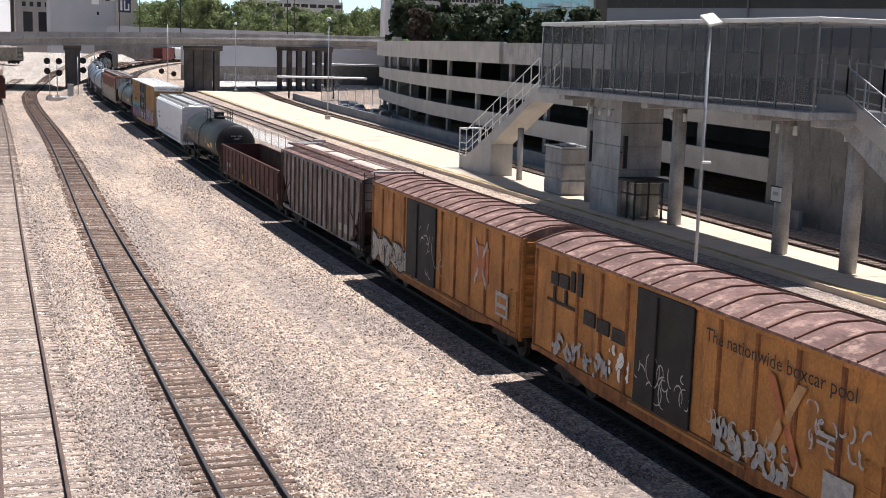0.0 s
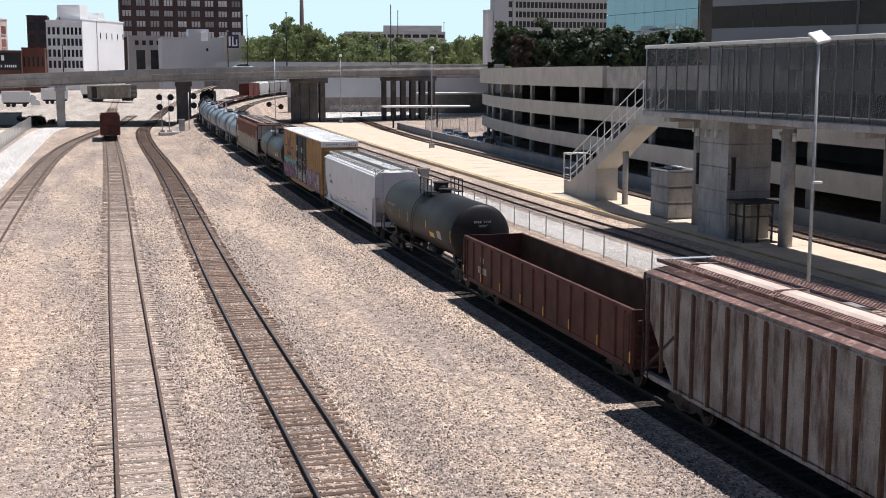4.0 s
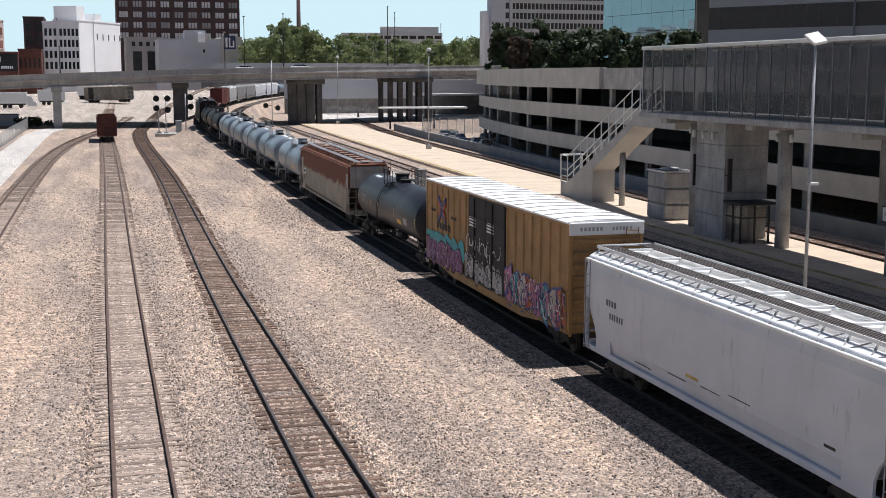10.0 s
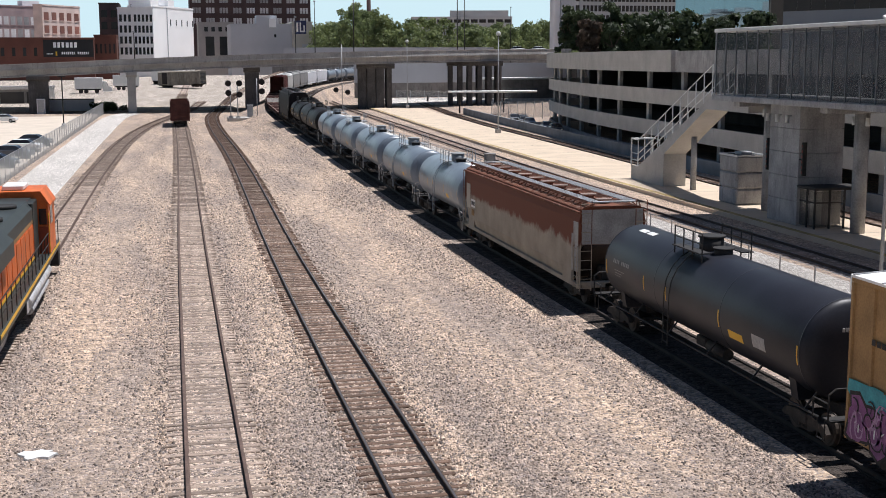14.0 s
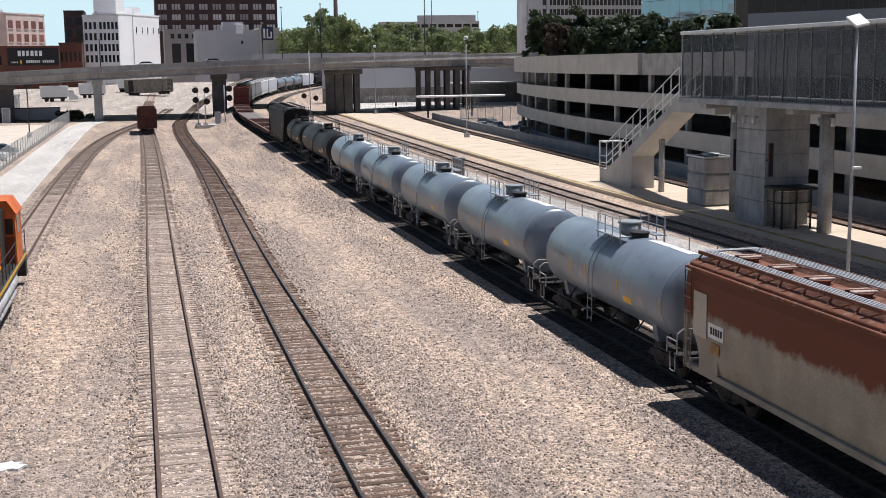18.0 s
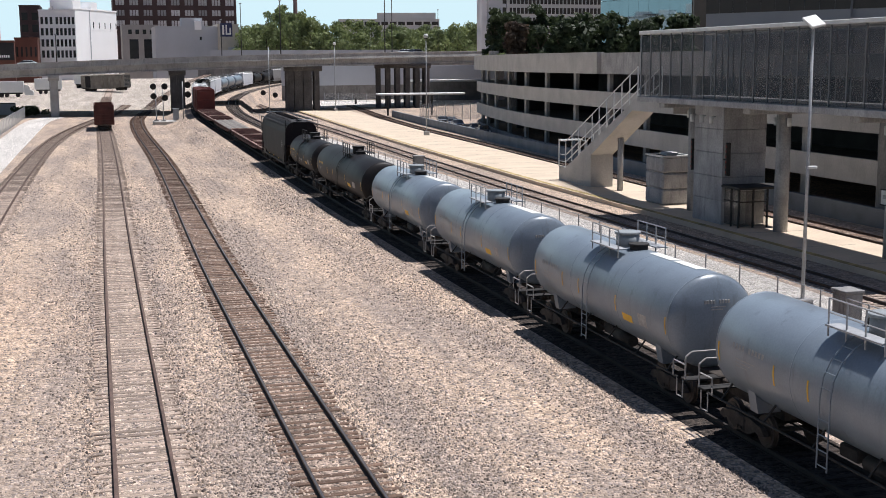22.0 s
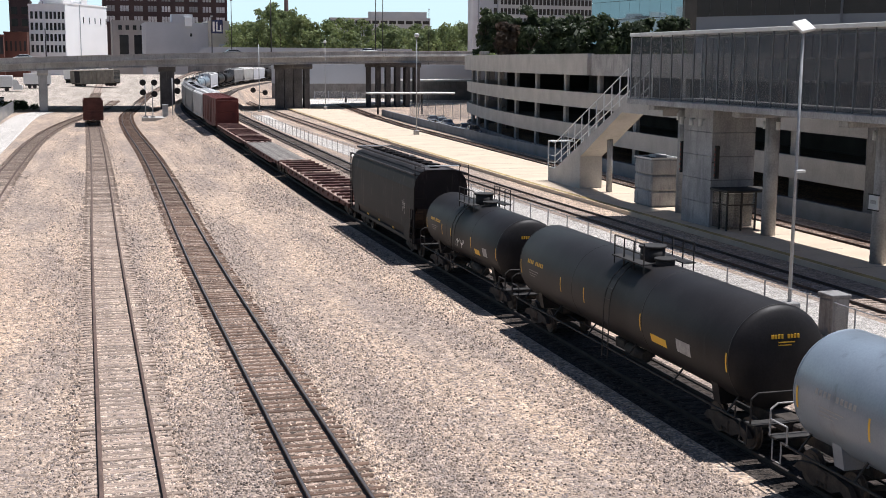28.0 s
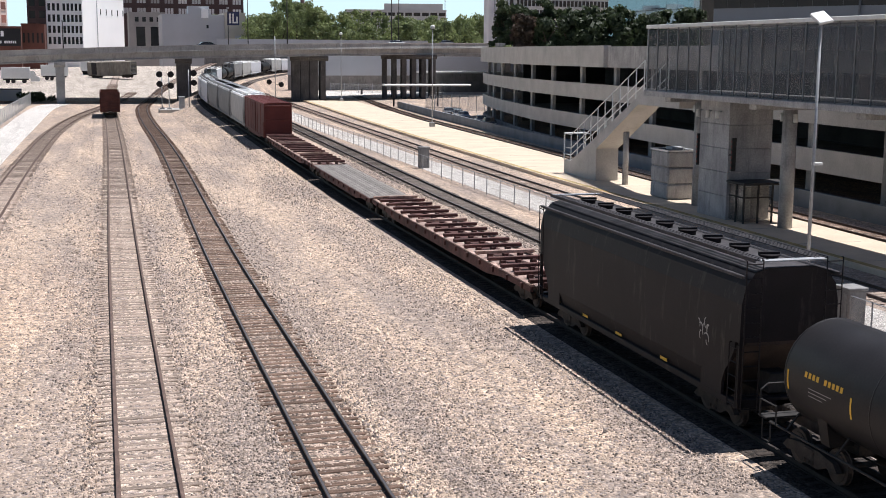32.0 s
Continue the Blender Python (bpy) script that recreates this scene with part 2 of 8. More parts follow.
M_SLAT = material("weathered_wood_deck", (0.2, 0.182, 0.165), 0.9, var=0.6, scale=2, fine=25, bump=0.3, stretch=(1, 6, 6), random_value=0.25)
M_BRIDGE = material("grey_bridge_concrete", (0.33, 0.326, 0.32), 0.92, var=0.22, scale=0.35, fine=6, bump=0.15, streak=0.3, streak_color=(0.2, 0.197, 0.193))
# Bridge concrete darkened: the deck's shade on the piers is in this colour.
M_PIER_SHADE = material("soot_blackened_concrete", (0.085, 0.082, 0.082), 0.95, var=0.35, scale=0.4, fine=6, bump=0.15, streak=0.25, streak_color=(0.16, 0.155, 0.15))
M_GRATE = material("dark_steel_grating", (0.085, 0.072, 0.064), 0.7, var=0.3, scale=4)

# freight car paints
M_RAILBOX = material("faded_orange_yellow_paint", (0.41, 0.178, 0.047), 0.75, var=0.26, scale=0.9, fine=14, bump=0.08, streak=0.27, streak_color=(0.19, 0.075, 0.03))
M_TBOX = material("ochre_yellow_paint", (0.345, 0.200, 0.078), 0.7, var=0.2, scale=1.2, streak=0.26, streak_color=(0.27, 0.15, 0.06))
# Worn paint, darkened so the rib lines carry their shadow in the colour.
M_ORANGE_RIB = material("worn_orange_rib", (0.26, 0.10, 0.03), 0.8, var=0.35, scale=2.0, streak=0.42, streak_color=(0.10, 0.04, 0.022))
M_ROOFSEAM = material("grey_roof_seam", (0.30, 0.30, 0.30), 0.6, var=0.15, scale=2)
M_RUSTSEAM = material("dark_roof_seam", (0.17, 0.085, 0.062), 0.85, var=0.3, scale=2)
M_BLACKDOOR = material("black_door_paint", (0.021, 0.018, 0.018), 0.75, var=0.4, scale=1.5, streak=0.2, streak_color=(0.045, 0.03, 0.026))
M_RUSTROOF = material("rust_brown_roof", (0.165, 0.094, 0.08), 0.85, var=0.35, scale=0.8, fine=9, bump=0.1, streak=0.36, streak_color=(0.46, 0.30, 0.235), stretch=(2, 0.6, 1))
M_WHITEROOF = material("white_roof_paint", (0.80, 0.80, 0.78), 0.5, var=0.06, scale=1)
M_HOPPER_OLD = material("old_grey_hopper_paint", (0.235, 0.222, 0.216), 0.85, var=0.3, scale=1.2, streak=0.5, streak_color=(0.075, 0.04, 0.03))
M_HOPPER_RIB = material("rust_dark_rib", (0.075, 0.042, 0.03), 0.9, var=0.35, scale=1.5, streak=0.3, streak_color=(0.15, 0.10, 0.08))
# Grime, darkened further: shade at the hopper ends is in the colour.
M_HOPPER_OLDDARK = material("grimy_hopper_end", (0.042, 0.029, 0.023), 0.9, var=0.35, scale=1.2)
M_GON = material("brown_red_gondola_paint", (0.078, 0.027, 0.021), 0.8, var=0.3, scale=1.2, streak=0.25, streak_color=(0.07, 0.03, 0.024))
M_GON_IN = material("rusty_gondola_inside", (0.085, 0.052, 0.036), 0.95, var=0.3, scale=1.0)
M_TANK_BLACK = material("black_tank_paint", (0.019, 0.0175, 0.018), 0.50, var=0.25, scale=0.8, streak=0.12, streak_color=(0.026, 0.024, 0.025), spec=0.2)
M_TANK_DARK = material("dark_grey_tank_paint", (0.021, 0.022, 0.029), 0.42, var=0.2, scale=0.8, spec=0.27)
M_TANK_GREY = material("blue_grey_tank_paint", (0.195, 0.235, 0.280), 0.33, 0.05, var=0.12, scale=0.7, streak=0.16, streak_color=(0.12, 0.14, 0.16), spec=0.55)
M_HOPPER_WHITE = material("white_hopper_paint", (0.58, 0.60, 0.645), 0.5, var=0.06, scale=0.7, streak=0.10, streak_color=(0.36, 0.36, 0.37))
M_HOPPER_LIGHT = material("light_grey_hopper_paint", (0.42, 0.42, 0.41), 0.6, var=0.12, scale=0.8, streak=0.25, streak_color=(0.26, 0.25, 0.24))
M_HOPPER_GREY = material("mid_grey_hopper_paint", (0.22, 0.22, 0.22), 0.65, var=0.15, scale=0.8, streak=0.25, streak_color=(0.14, 0.13, 0.125))
M_RUSTHOP = material("rust_stained_cream_paint", (0.33, 0.285, 0.225), 0.8, var=0.2, scale=0.8, streak=0.32, streak_color=(0.15, 0.044, 0.02), wash=(2.1, 3.3))
M_RUSTTOP = material("rusted_hopper_roof", (0.16, 0.062, 0.036), 0.9, var=0.3, scale=1.0, streak=0.3, streak_color=(0.26, 0.17, 0.13))
M_HOPPER_ROOF = material("dusty_grey_hopper_roof", (0.05, 0.046, 0.049), 0.75, var=0.35, scale=1.5, spec=0.3)
M_HOPPER_BLACK = material("charcoal_hopper_paint", (0.0105, 0.0078, 0.0092), 0.62, var=0.3, scale=0.8, spec=0.25, streak=0.18, streak_color=(0.06, 0.05, 0.045))
M_REDBOX = material("dark_red_boxcar_paint", (0.115, 0.026, 0.021), 0.7, var=0.15, scale=0.8, streak=0.2, streak_color=(0.10, 0.03, 0.024))
M_FLATBROWN = material("brown_flatcar_paint", (0.085, 0.038, 0.033), 0.85, var=0.45, scale=1.5, streak=0.2, streak_color=(0.12, 0.075, 0.05))
M_LOCO_ORANGE = material("orange_locomotive_paint", (0.62, 0.13, 0.022), 0.5, var=0.2, scale=1, streak=0.25, streak_color=(0.4, 0.10, 0.03))
M_LOCO_DARK = material("dark_green_black_paint", (0.03, 0.035, 0.033), 0.5, var=0.2, scale=1)
M_YEL = material("yellow_marking", (0.72, 0.42, 0.03), 0.5, var=0.05, scale=3)
M_WHITEMARK = material("white_marking", (0.72, 0.72, 0.70), 0.6, var=0.08, scale=3)
M_GREYMARK = material("faded_grey_marking", (0.36, 0.35, 0.34), 0.7, var=0.2, scale=6)
M_BLACKMARK = material("black_marking", (0.035, 0.03, 0.028), 0.8, var=0.3, scale=5)


# ---- mesh building ----
class Mesh:
    """Collects vertices and faces; each method adds one closed form."""

    def __init__(self):
        self.v, self.f, self.smooth = [], [], []

    def add(self, vs, fs, smooth=False):
        o = len(self.v)
        self.v += [tuple(p) for p in vs]
        self.f += [[i + o for i in q] for q in fs]
        self.smooth += [smooth] * len(fs)
        return self

    def box(self, x0, x1, y0, y1, z0, z1, c=0.0):
        if c <= 0:
            vs = [(x, y, z) for z in (z0, z1) for y in (y0, y1) for x in (x0, x1)]
            return self.add(vs, [(0, 2, 3, 1), (4, 5, 7, 6), (0, 1, 5, 4), (2, 6, 7, 3), (0, 4, 6, 2), (1, 3, 7, 5)])
        c = min(c, (x1 - x0) * 0.4, (y1 - y0) * 0.4, (z1 - z0) * 0.4)
        ring = lambda d, z: [(x0 + d, y0, z), (x1 - d, y0, z), (x1, y0 + d, z), (x1, y1 - d, z), (x1 - d, y1, z), (x0 + d, y1, z), (x0, y1 - d, z), (x0, y0 + d, z)]
        inner = lambda z: [(x0 + c, y0 + c, z), (x1 - c, y0 + c, z), (x1 - c, y0 + c, z), (x1 - c, y1 - c, z), (x1 - c, y1 - c, z), (x0 + c, y1 - c, z), (x0 + c, y1 - c, z), (x0 + c, y0 + c, z)]
        vs = [(x0 + c, y0 + c, z0), (x1 - c, y0 + c, z0), (x1 - c, y1 - c, z0), (x0 + c, y1 - c, z0)]
        vs += ring(c, z0 + c) + ring(c, z1 - c)
        vs += [(x0 + c, y0 + c, z1), (x1 - c, y0 + c, z1), (x1 - c, y1 - c, z1), (x0 + c, y1 - c, z1)]
        fs = [(3, 2, 1, 0), (20, 21, 22, 23)]
        for i in range(8):
            j = (i + 1) % 8
            fs.append((4 + i, 4 + j, 12 + j, 12 + i))
        for k in range(4):
            a, b = 4 + 2 * k, 4 + 2 * k + 1
            fs.append((k, (k + 1) % 4, b, a))
            fs.append((12 + 2 * k, 12 + 2 * k + 1, 20 + (k + 1) % 4, 20 + k))
            p = 4 + (2 * k + 7) % 8
            fs.append((k, a, p))
            fs.append((20 + k, 12 + (2 * k + 7) % 8, 12 + 2 * k))
        return self.add(vs, fs)

    def bar(self, p, q, w, h=None, up=(0, 0, 1)):
        """A rectangular bar from p to q."""
        p, q = Vector(p), Vector(q)
        h = h or w
        d = (q - p).normalized()
        s = d.cross(Vector(up))
        s = s.normalized() if s.length > 1e-4 else Vector((1, 0, 0))
        u = s.cross(d)
        vs = [e + s * (a * w / 2) + u * (b * h / 2) for e in (p, q) for a, b in ((-1, -1), (1, -1), (1, 1), (-1, 1))]
        return self.add(vs, [(3, 2, 1, 0), (4, 5, 6, 7), (0, 1, 5, 4), (1, 2, 6, 5), (2, 3, 7, 6), (3, 0, 4, 7)])

    def tube(self, p, q, r, n=8, r2=None, caps=True):
        p, q = Vector(p), Vector(q)
        r2 = r if r2 is None else r2
        d = (q - p).normalized()
        s = d.orthogonal().normalized()
        u = d.cross(s)
        vs = []
        for e, k in ((p, r), (q, r2)):
            vs += [e + (s * math.cos(2 * math.pi * i / n) + u * math.sin(2 * math.pi * i / n)) * k for i in range(n)]
        self.add(vs, [(i, (i + 1) % n, n + (i + 1) % n, n + i) for i in range(n)], n > 6)
        if caps:
            o = len(self.v) - 2 * n
            self.f += [[o + n - 1 - i for i in range(n)], [o + n + i for i in range(n)]]
            self.smooth += [False, False]
        return self

    def pipe(self, pts, r, n=6):
        for a, b in zip(pts, pts[1:]):
            self.tube(a, b, r, n)
        return self

    def loft(self, rings, cap=True, smooth=False, closed=True):
        """Skins a list of rings, all with the same number of points."""
        n = len(rings[0])
        vs = [p for r in rings for p in r]
        fs = []
        m = n if closed else n - 1
        for k in range(len(rings) - 1):
            for i in range(m):
                j = (i + 1) % n
                fs.append((k * n + i, k * n + j, (k + 1) * n + j, (k + 1) * n + i))
        self.add(vs, fs, smooth)
        if cap:
            o = len(self.v) - len(vs)
            self.f += [[o + n - 1 - i for i in range(n)], [o + (len(rings) - 1) * n + i for i in range(n)]]
            self.smooth += [False, False]
        return self

    def extrude_y(self, prof, y0, y1):
        """A closed outline in x and z, drawn out along y."""
        return self.loft([[(x, y0, z) for x, z in prof], [(x, y1, z) for x, z in prof]])

    def extrude_z(self, prof, z0, z1):
        return self.loft([[(x, y, z0) for x, y in prof], [(x, y, z1) for x, y in prof]])

    def extrude_x(self, prof, x0, x1):
        return self.loft([[(x0, y, z) for y, z in prof], [(x1, y, z) for y, z in prof]])

    def ball(self, c, r, n=8, squash=1.0):
        rings = []
        for k in range(1, n // 2):
            a = math.pi * k / (n // 2)
            rings.append([(c[0] + r * math.sin(a) * math.cos(2 * math.pi * i / n), c[1] + r * math.sin(a) * math.sin(2 * math.pi * i / n), c[2] - r * squash * math.cos(a)) for i in range(n)])
        return self.loft(rings, True, True)

    def data(self, name, mats):
        me = bpy.data.meshes.new(name)
        me.from_pydata(self.v, [], self.f)
        for m in (mats if isinstance(mats, (list, tuple)) else [mats]):
            me.materials.append(m)
        me.polygons.foreach_set("use_smooth", self.smooth)
        bm = bmesh.new()
        bm.from_mesh(me)
        bmesh.ops.recalc_face_normals(bm, faces=bm.faces)
        bm.to_mesh(me)
        bm.free()
        return me


def part(name, mesh, mat, parent=None, label="", at=None, kind=""):
    data = mesh.data(name, mat) if isinstance(mesh, Mesh) else mesh
    ob = new(name, data)
    if parent is not None:
        ob.parent = parent
    if at is not None:
        ob.matrix_basis = at
    return tagged(ob, label, kind=kind)


def thing(name, m, label, category, group="", kind=""):
    ob = new(name)
    ob.empty_display_size = 0.5
    ob.matrix_basis = m
    return tagged(ob, label, category, group, kind)


def solid(name, mesh, mat, label, category="", group="", kind="structure"):
    return tagged(new(name, mesh.data(name, mat)), label, category, group, kind)


def resample(pts, step):
    out = [Vector(pts[0])]
    for a, b in zip(pts, pts[1:]):
        a, b = Vector(a), Vector(b)
        n = max(1, round((b - a).length / step))
        out += [a.lerp(b, i / n) for i in range(1, n + 1)]
    return out


def smooth_line(pts, n=8):
    """Catmull-Rom through plan points."""
    P = [Vector(p) for p in pts]
    P = [P[0] * 2 - P[1]] + P + [P[-1] * 2 - P[-2]]
    out = []
    for i in range(1, len(P) - 2):
        for k in range(n):
            t = k / n
            a, b, c, d = P[i - 1:i + 3]
            out.append(0.5 * (2 * b + (c - a) * t + (2 * a - 5 * b + 4 * c - d) * t * t + (3 * b - a - 3 * c + d) * t ** 3))
    return out + [P[-2]]


def sweep(mesh, line, prof):
    """Sweeps an outline (offset to the right, height) along a plan line."""
    rings = []
    for i, p in enumerate(line):
        a, b = line[max(0, i - 1)], line[min(len(line) - 1, i + 1)]
        d = Vector((b.x - a.x, b.y - a.y)).normalized()
        n = Vector((d.y, -d.x))
        z = p.z if len(p) > 2 else 0
        rings.append([(p.x + n.x * o, p.y + n.y * o, z + h) for o, h in prof])
    return mesh.loft(rings)


# ---- ground ----
g = Mesh()
xs = [-3000, -900, -300, -120, -60, -30, -15, 0, 15, 30, 60, 120, 300, 900, 3000]
ys = [-600, -150, -60, 0, 40, 80, 120, 180, 260, 400, 600, 900, 1600, 4000]
nx = len(xs)
g.add([(x, y, 0.0) for y in ys for x in xs],
      [(j * nx + i, j * nx + i + 1, (j + 1) * nx + i + 1, (j + 1) * nx + i) for j in range(len(ys) - 1) for i in range(nx - 1)])
solid("ground", g, M_BALLAST, "pale tan crushed-stone ballast yard ground", "ground")

RAIL_Z = 0.18


BEND_Y, BEND_R, BEND_END = 200.0, 638.0, 560.0


def train_path(s):
    """Centre line of the freight track: straight, then one wide bend to the right. s runs along it."""
    if s < BEND_Y:
        return 18.2, s, 0.0
    k = (min(s, BEND_END) - BEND_Y) / BEND_R
    d = max(0.0, s - BEND_END)
    return 18.2 + BEND_R * (1 - math.cos(k)) + d * math.sin(k), BEND_Y + BEND_R * math.sin(k) + d * math.cos(k), k


def grade(s):
    """The freight line climbs towards the overpass."""
    return 0.0105 * min(max(0.0, s - 85.0), 340.0)


def far_rise(y):
    """The yard's far end climbs beyond the overpass."""
    return 0.038 * max(0.0, y - 275.0)


def beside(s, o, z=0.0):
    x, y, k = train_path(s)
    return Vector((x + o * math.cos(k), y - o * math.sin(k), grade(s) + z))


TRACKS = [
    ("track_1", smooth_line([(0.8, -20), (0.8, 60), (1.05, 110), (1.2, 150), (1.2, 200), (1.2, 262), (2.9, 330), (6.4, 420)], 6), M_TIE, (22, 92)),
    ("track_2", smooth_line([(5.72, -20), (5.72, 50), (5.9, 75), (6.3, 100), (6.62, 125), (6.7, 153), (6.55, 188), (6.9, 222), (8.2, 252), (13, 300), (22, 360), (35, 430), (51, 500)], 6), M_TIE_BROWN, (22, 92)),
    ("track_left", smooth_line([(-7.4, -20), (-7.4, 60), (-7.4, 105), (-7.2, 130), (-6.4, 168), (-4.2, 205), (0.2, 245), (7, 300)], 6), M_TIE, (50, 110)),
    ("track_freight", [beside(s, 0) for s in range(-80, 900, 12)], M_TIE_SHADE, (20, 90)),
    ("track_siding", [beside(s, 6.5) for s in range(-20, 700, 12)], M_TIE_SOOTY, (60, 100)),
    ("track_platform", smooth_line([(33.9, -20), (33.9, 60), (33.9, 100), (35.0, 150), (36.2, 200), (37.8, 260), (40.8, 330), (46.8, 400), (57, 470), (70.5, 540)], 6), M_TIE, (60, 90)),
    ("track_garage", smooth_line([(44.0, -20), (44.6, 55), (45.5, 85), (47.1, 118), (48.2, 142), (49.3, 165), (50.4, 190), (52.4, 217), (54.6, 240), (61, 300)], 6), M_TIE_BROWN, (60, 80)),
]

TRACKS = [(nm, [Vector((p.x, p.y, far_rise(p.y))) for p in ln] if nm in ("track_1", "track_2", "track_left") else ln, mt, near) for nm, ln, mt, near in TRACKS]
tie_mesh = Mesh().box(-1.3, 1.3, -0.11, 0.11, -0.12, 0.045, 0.02)
TIE_JOBS = []
for name, line, mt, near in TRACKS:
    tk = thing(name, Matrix(), "railway track with rusty rails on worn wooden ties in ballast", "railway track", "yard tracks", "structure")
    bedm = {M_TIE_BROWN.name: M_BALLAST_BROWN, M_TIE_SHADE.name: M_BALLAST_SHADE, M_TIE_SOOTY.name: M_BALLAST_SOOTY}.get(mt.name, M_BALLAST_GREY)
    wide = 0.5 if mt is M_TIE_SHADE else 0.0
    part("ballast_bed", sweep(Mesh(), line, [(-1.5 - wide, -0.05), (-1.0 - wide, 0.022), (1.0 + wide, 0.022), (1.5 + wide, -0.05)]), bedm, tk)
    for o in (-0.7525, 0.7525):
        # rail section: foot, web and head
        foot = [(o - 0.075, 0.03), (o + 0.075, 0.03), (o + 0.075, 0.05), (o + 0.012, 0.06), (o + 0.012, 0.135), (o + 0.042, 0.14),
                (o + 0.042, 0.178), (o - 0.042, 0.178), (o - 0.042, 0.14), (o - 0.012, 0.135), (o - 0.012, 0.06), (o - 0.075, 0.05)]
        rm = {"track_1": M_RAIL_BROWN, "track_left": M_RAIL_BROWN, "track_freight": M_RAIL_SHADE}.get(name, M_RAIL)
        r = part("rail", sweep(Mesh(), line, foot), rm, tk)
        part("rail_head", sweep(Mesh(), line, [(o - 0.028, 0.176), (o + 0.028, 0.176), (o + 0.024, 0.184), (o - 0.024, 0.184)]), M_RAILTOP if rm is M_RAIL else rm, r)
    TIE_JOBS.append((tk, line, mt, near))

# low bank that carries the two climbing tracks
rings = []
for s in range(70, 700, 10):
    h = grade(s) - 0.03
    rings.append([tuple(beside(s, o, -grade(s)) + Vector((0, 0, z))) for o, z in ((-7.6, -0.3), (-7.2, -0.06), (-2.2, h), (8.3, h), (8.4 + 1.2 * h, -0.05), (8.4 + 1.3 * h, -0.3))])
solid("ground_bank", Mesh().loft(rings), M_BALLAST, "low ballast bank under the climbing tracks", "embankment")

# pale access road of fines along the far-left fence, and white ground beyond the fence by the platform
solid("road", sweep(Mesh(), smooth_line([(-11.6, 20), (-11.6, 120), (-11.3, 180), (-10.6, 240), (-8, 262)], 6), [(-2.4, -0.05), (-2.3, 0.03), (1.9, 0.03), (2.4, -0.05)]), M_FINES, "pale grey gravel access road beside the fence", "road")
solid("pavement", Mesh().box(-60, -15.2, 95, 250, -0.1, 0.024), material("lot_paving", (0.58, 0.50, 0.41), 0.9, var=0.1, scale=0.3), "sunlit tan paved car park", "pavement")
solid("pavement_strip", sweep(Mesh(), [Vector((30.6, y)) for y in range(-10, 200, 15)] + [Vector((31.6, 215)), Vector((33, 240))], [(-1.9, -0.05), (-1.8, 0.03), (1.3, 0.03), (1.5, -0.05)]), M_FINES, "pale gravel strip between fence and platform track", "pavement")

# platform
near_edge = [(36.9, -10), (36.9, 60), (37.0, 100), (38.1, 150), (39.5, 195), (42.5, 268)]
far_edge = [(42.0, -10), (42.8, 60), (43.7, 85), (45.3, 118), (46.4, 142), (47.4, 165), (48.5, 190), (50.4, 217), (53, 262)]
pf = Mesh().extrude_z(near_edge + far_edge[::-1], -0.1, 0.30)
platform = solid("platform", pf, M_PLATFORM, "sunlit pale concrete passenger platform", "platform")
part("edge_strip", sweep(Mesh(), [Vector((x, y)) for x, y in near_edge], [(0.15, 0.29), (0.6, 0.29), (0.6, 0.306), (0.15, 0.306)]), M_YELLOW, platform, "worn yellow warning strip")
pj = Mesh()
for y in range(0, 260, 6):
    pj.box(37.0 + max(0, (y - 100) * 0.031), 41.6 + max(0, (y - 60) * 0.05), y, y + 0.04, 0.29, 0.304)
part("joint", pj, M_CONC_DARK, platform)

# pale sky haze far behind everything
sk = bpy.data.materials.new("sky_haze")
sk.use_nodes = True
sk.node_tree.nodes.clear()
so, se = sk.node_tree.nodes.new("ShaderNodeOutputMaterial"), sk.node_tree.nodes.new("ShaderNodeEmission")
se.inputs["Color"].default_value, se.inputs["Strength"].default_value = (0.70, 0.93, 1.0, 1), 0.86
sk.node_tree.links.new(se.outputs[0], so.inputs[0])
arc = [(3600 * math.sin(a), 3600 * math.cos(a)) for a in [radians(-60 + 8 * k) for k in range(18)]]
solid("backdrop", Mesh().loft([[(x, y, -20) for x, y in arc], [(x * 0.97, y * 0.97, 900) for x, y in arc]], False, closed=False), sk, "pale hazy summer sky above the horizon", "sky")


# ---- overpass across the yard ----
BRIDGE = smooth_line([Vector(p) for p in [(-110, 279, 7.4), (-62, 268, 9.0), (-27, 263, 10.25), (-7, 260, 11.1), (16, 260, 11.9), (46, 266, 12.6), (78, 284, 13.1), (112, 310, 13.4), (150, 342, 13.5)]], 5)
bridge = thing("overpass", Matrix(), "grey concrete road overpass on piers across the rail yard", "bridge", kind="structure")
DECK = 25.0
part("deck", sweep(Mesh(), BRIDGE, [(0.2, -1.25), (-DECK, -1.25), (-DECK, -0.8), (0.2, -0.8)]), M_BRIDGE, bridge)
part("parapet", sweep(Mesh(), BRIDGE, [(0.25, -1.0), (-0.1, -1.0), (-0.1, 0), (0.15, 0)]), M_BRIDGE, bridge, "grey concrete parapet")
part("parapet", sweep(Mesh(), BRIDGE, [(-DECK + 0.3, -0.9), (-DECK - 0.05, -0.9), (-DECK + 0.05, 0), (-DECK + 0.3, 0)]), M_BRIDGE, bridge, "grey concrete parapet")
part("parapet_cap", sweep(Mesh(), BRIDGE, [(0.30, -0.12), (-0.16, -0.12), (-0.16, 0.05), (0.30, 0.05)]), M_CONC, bridge, "paler parapet cap")
part("drip_ledge", sweep(Mesh(), BRIDGE, [(0.45, -1.32), (0.0, -1.32), (0.0, -1.02), (0.45, -1.08)]), M_BRIDGE, bridge)
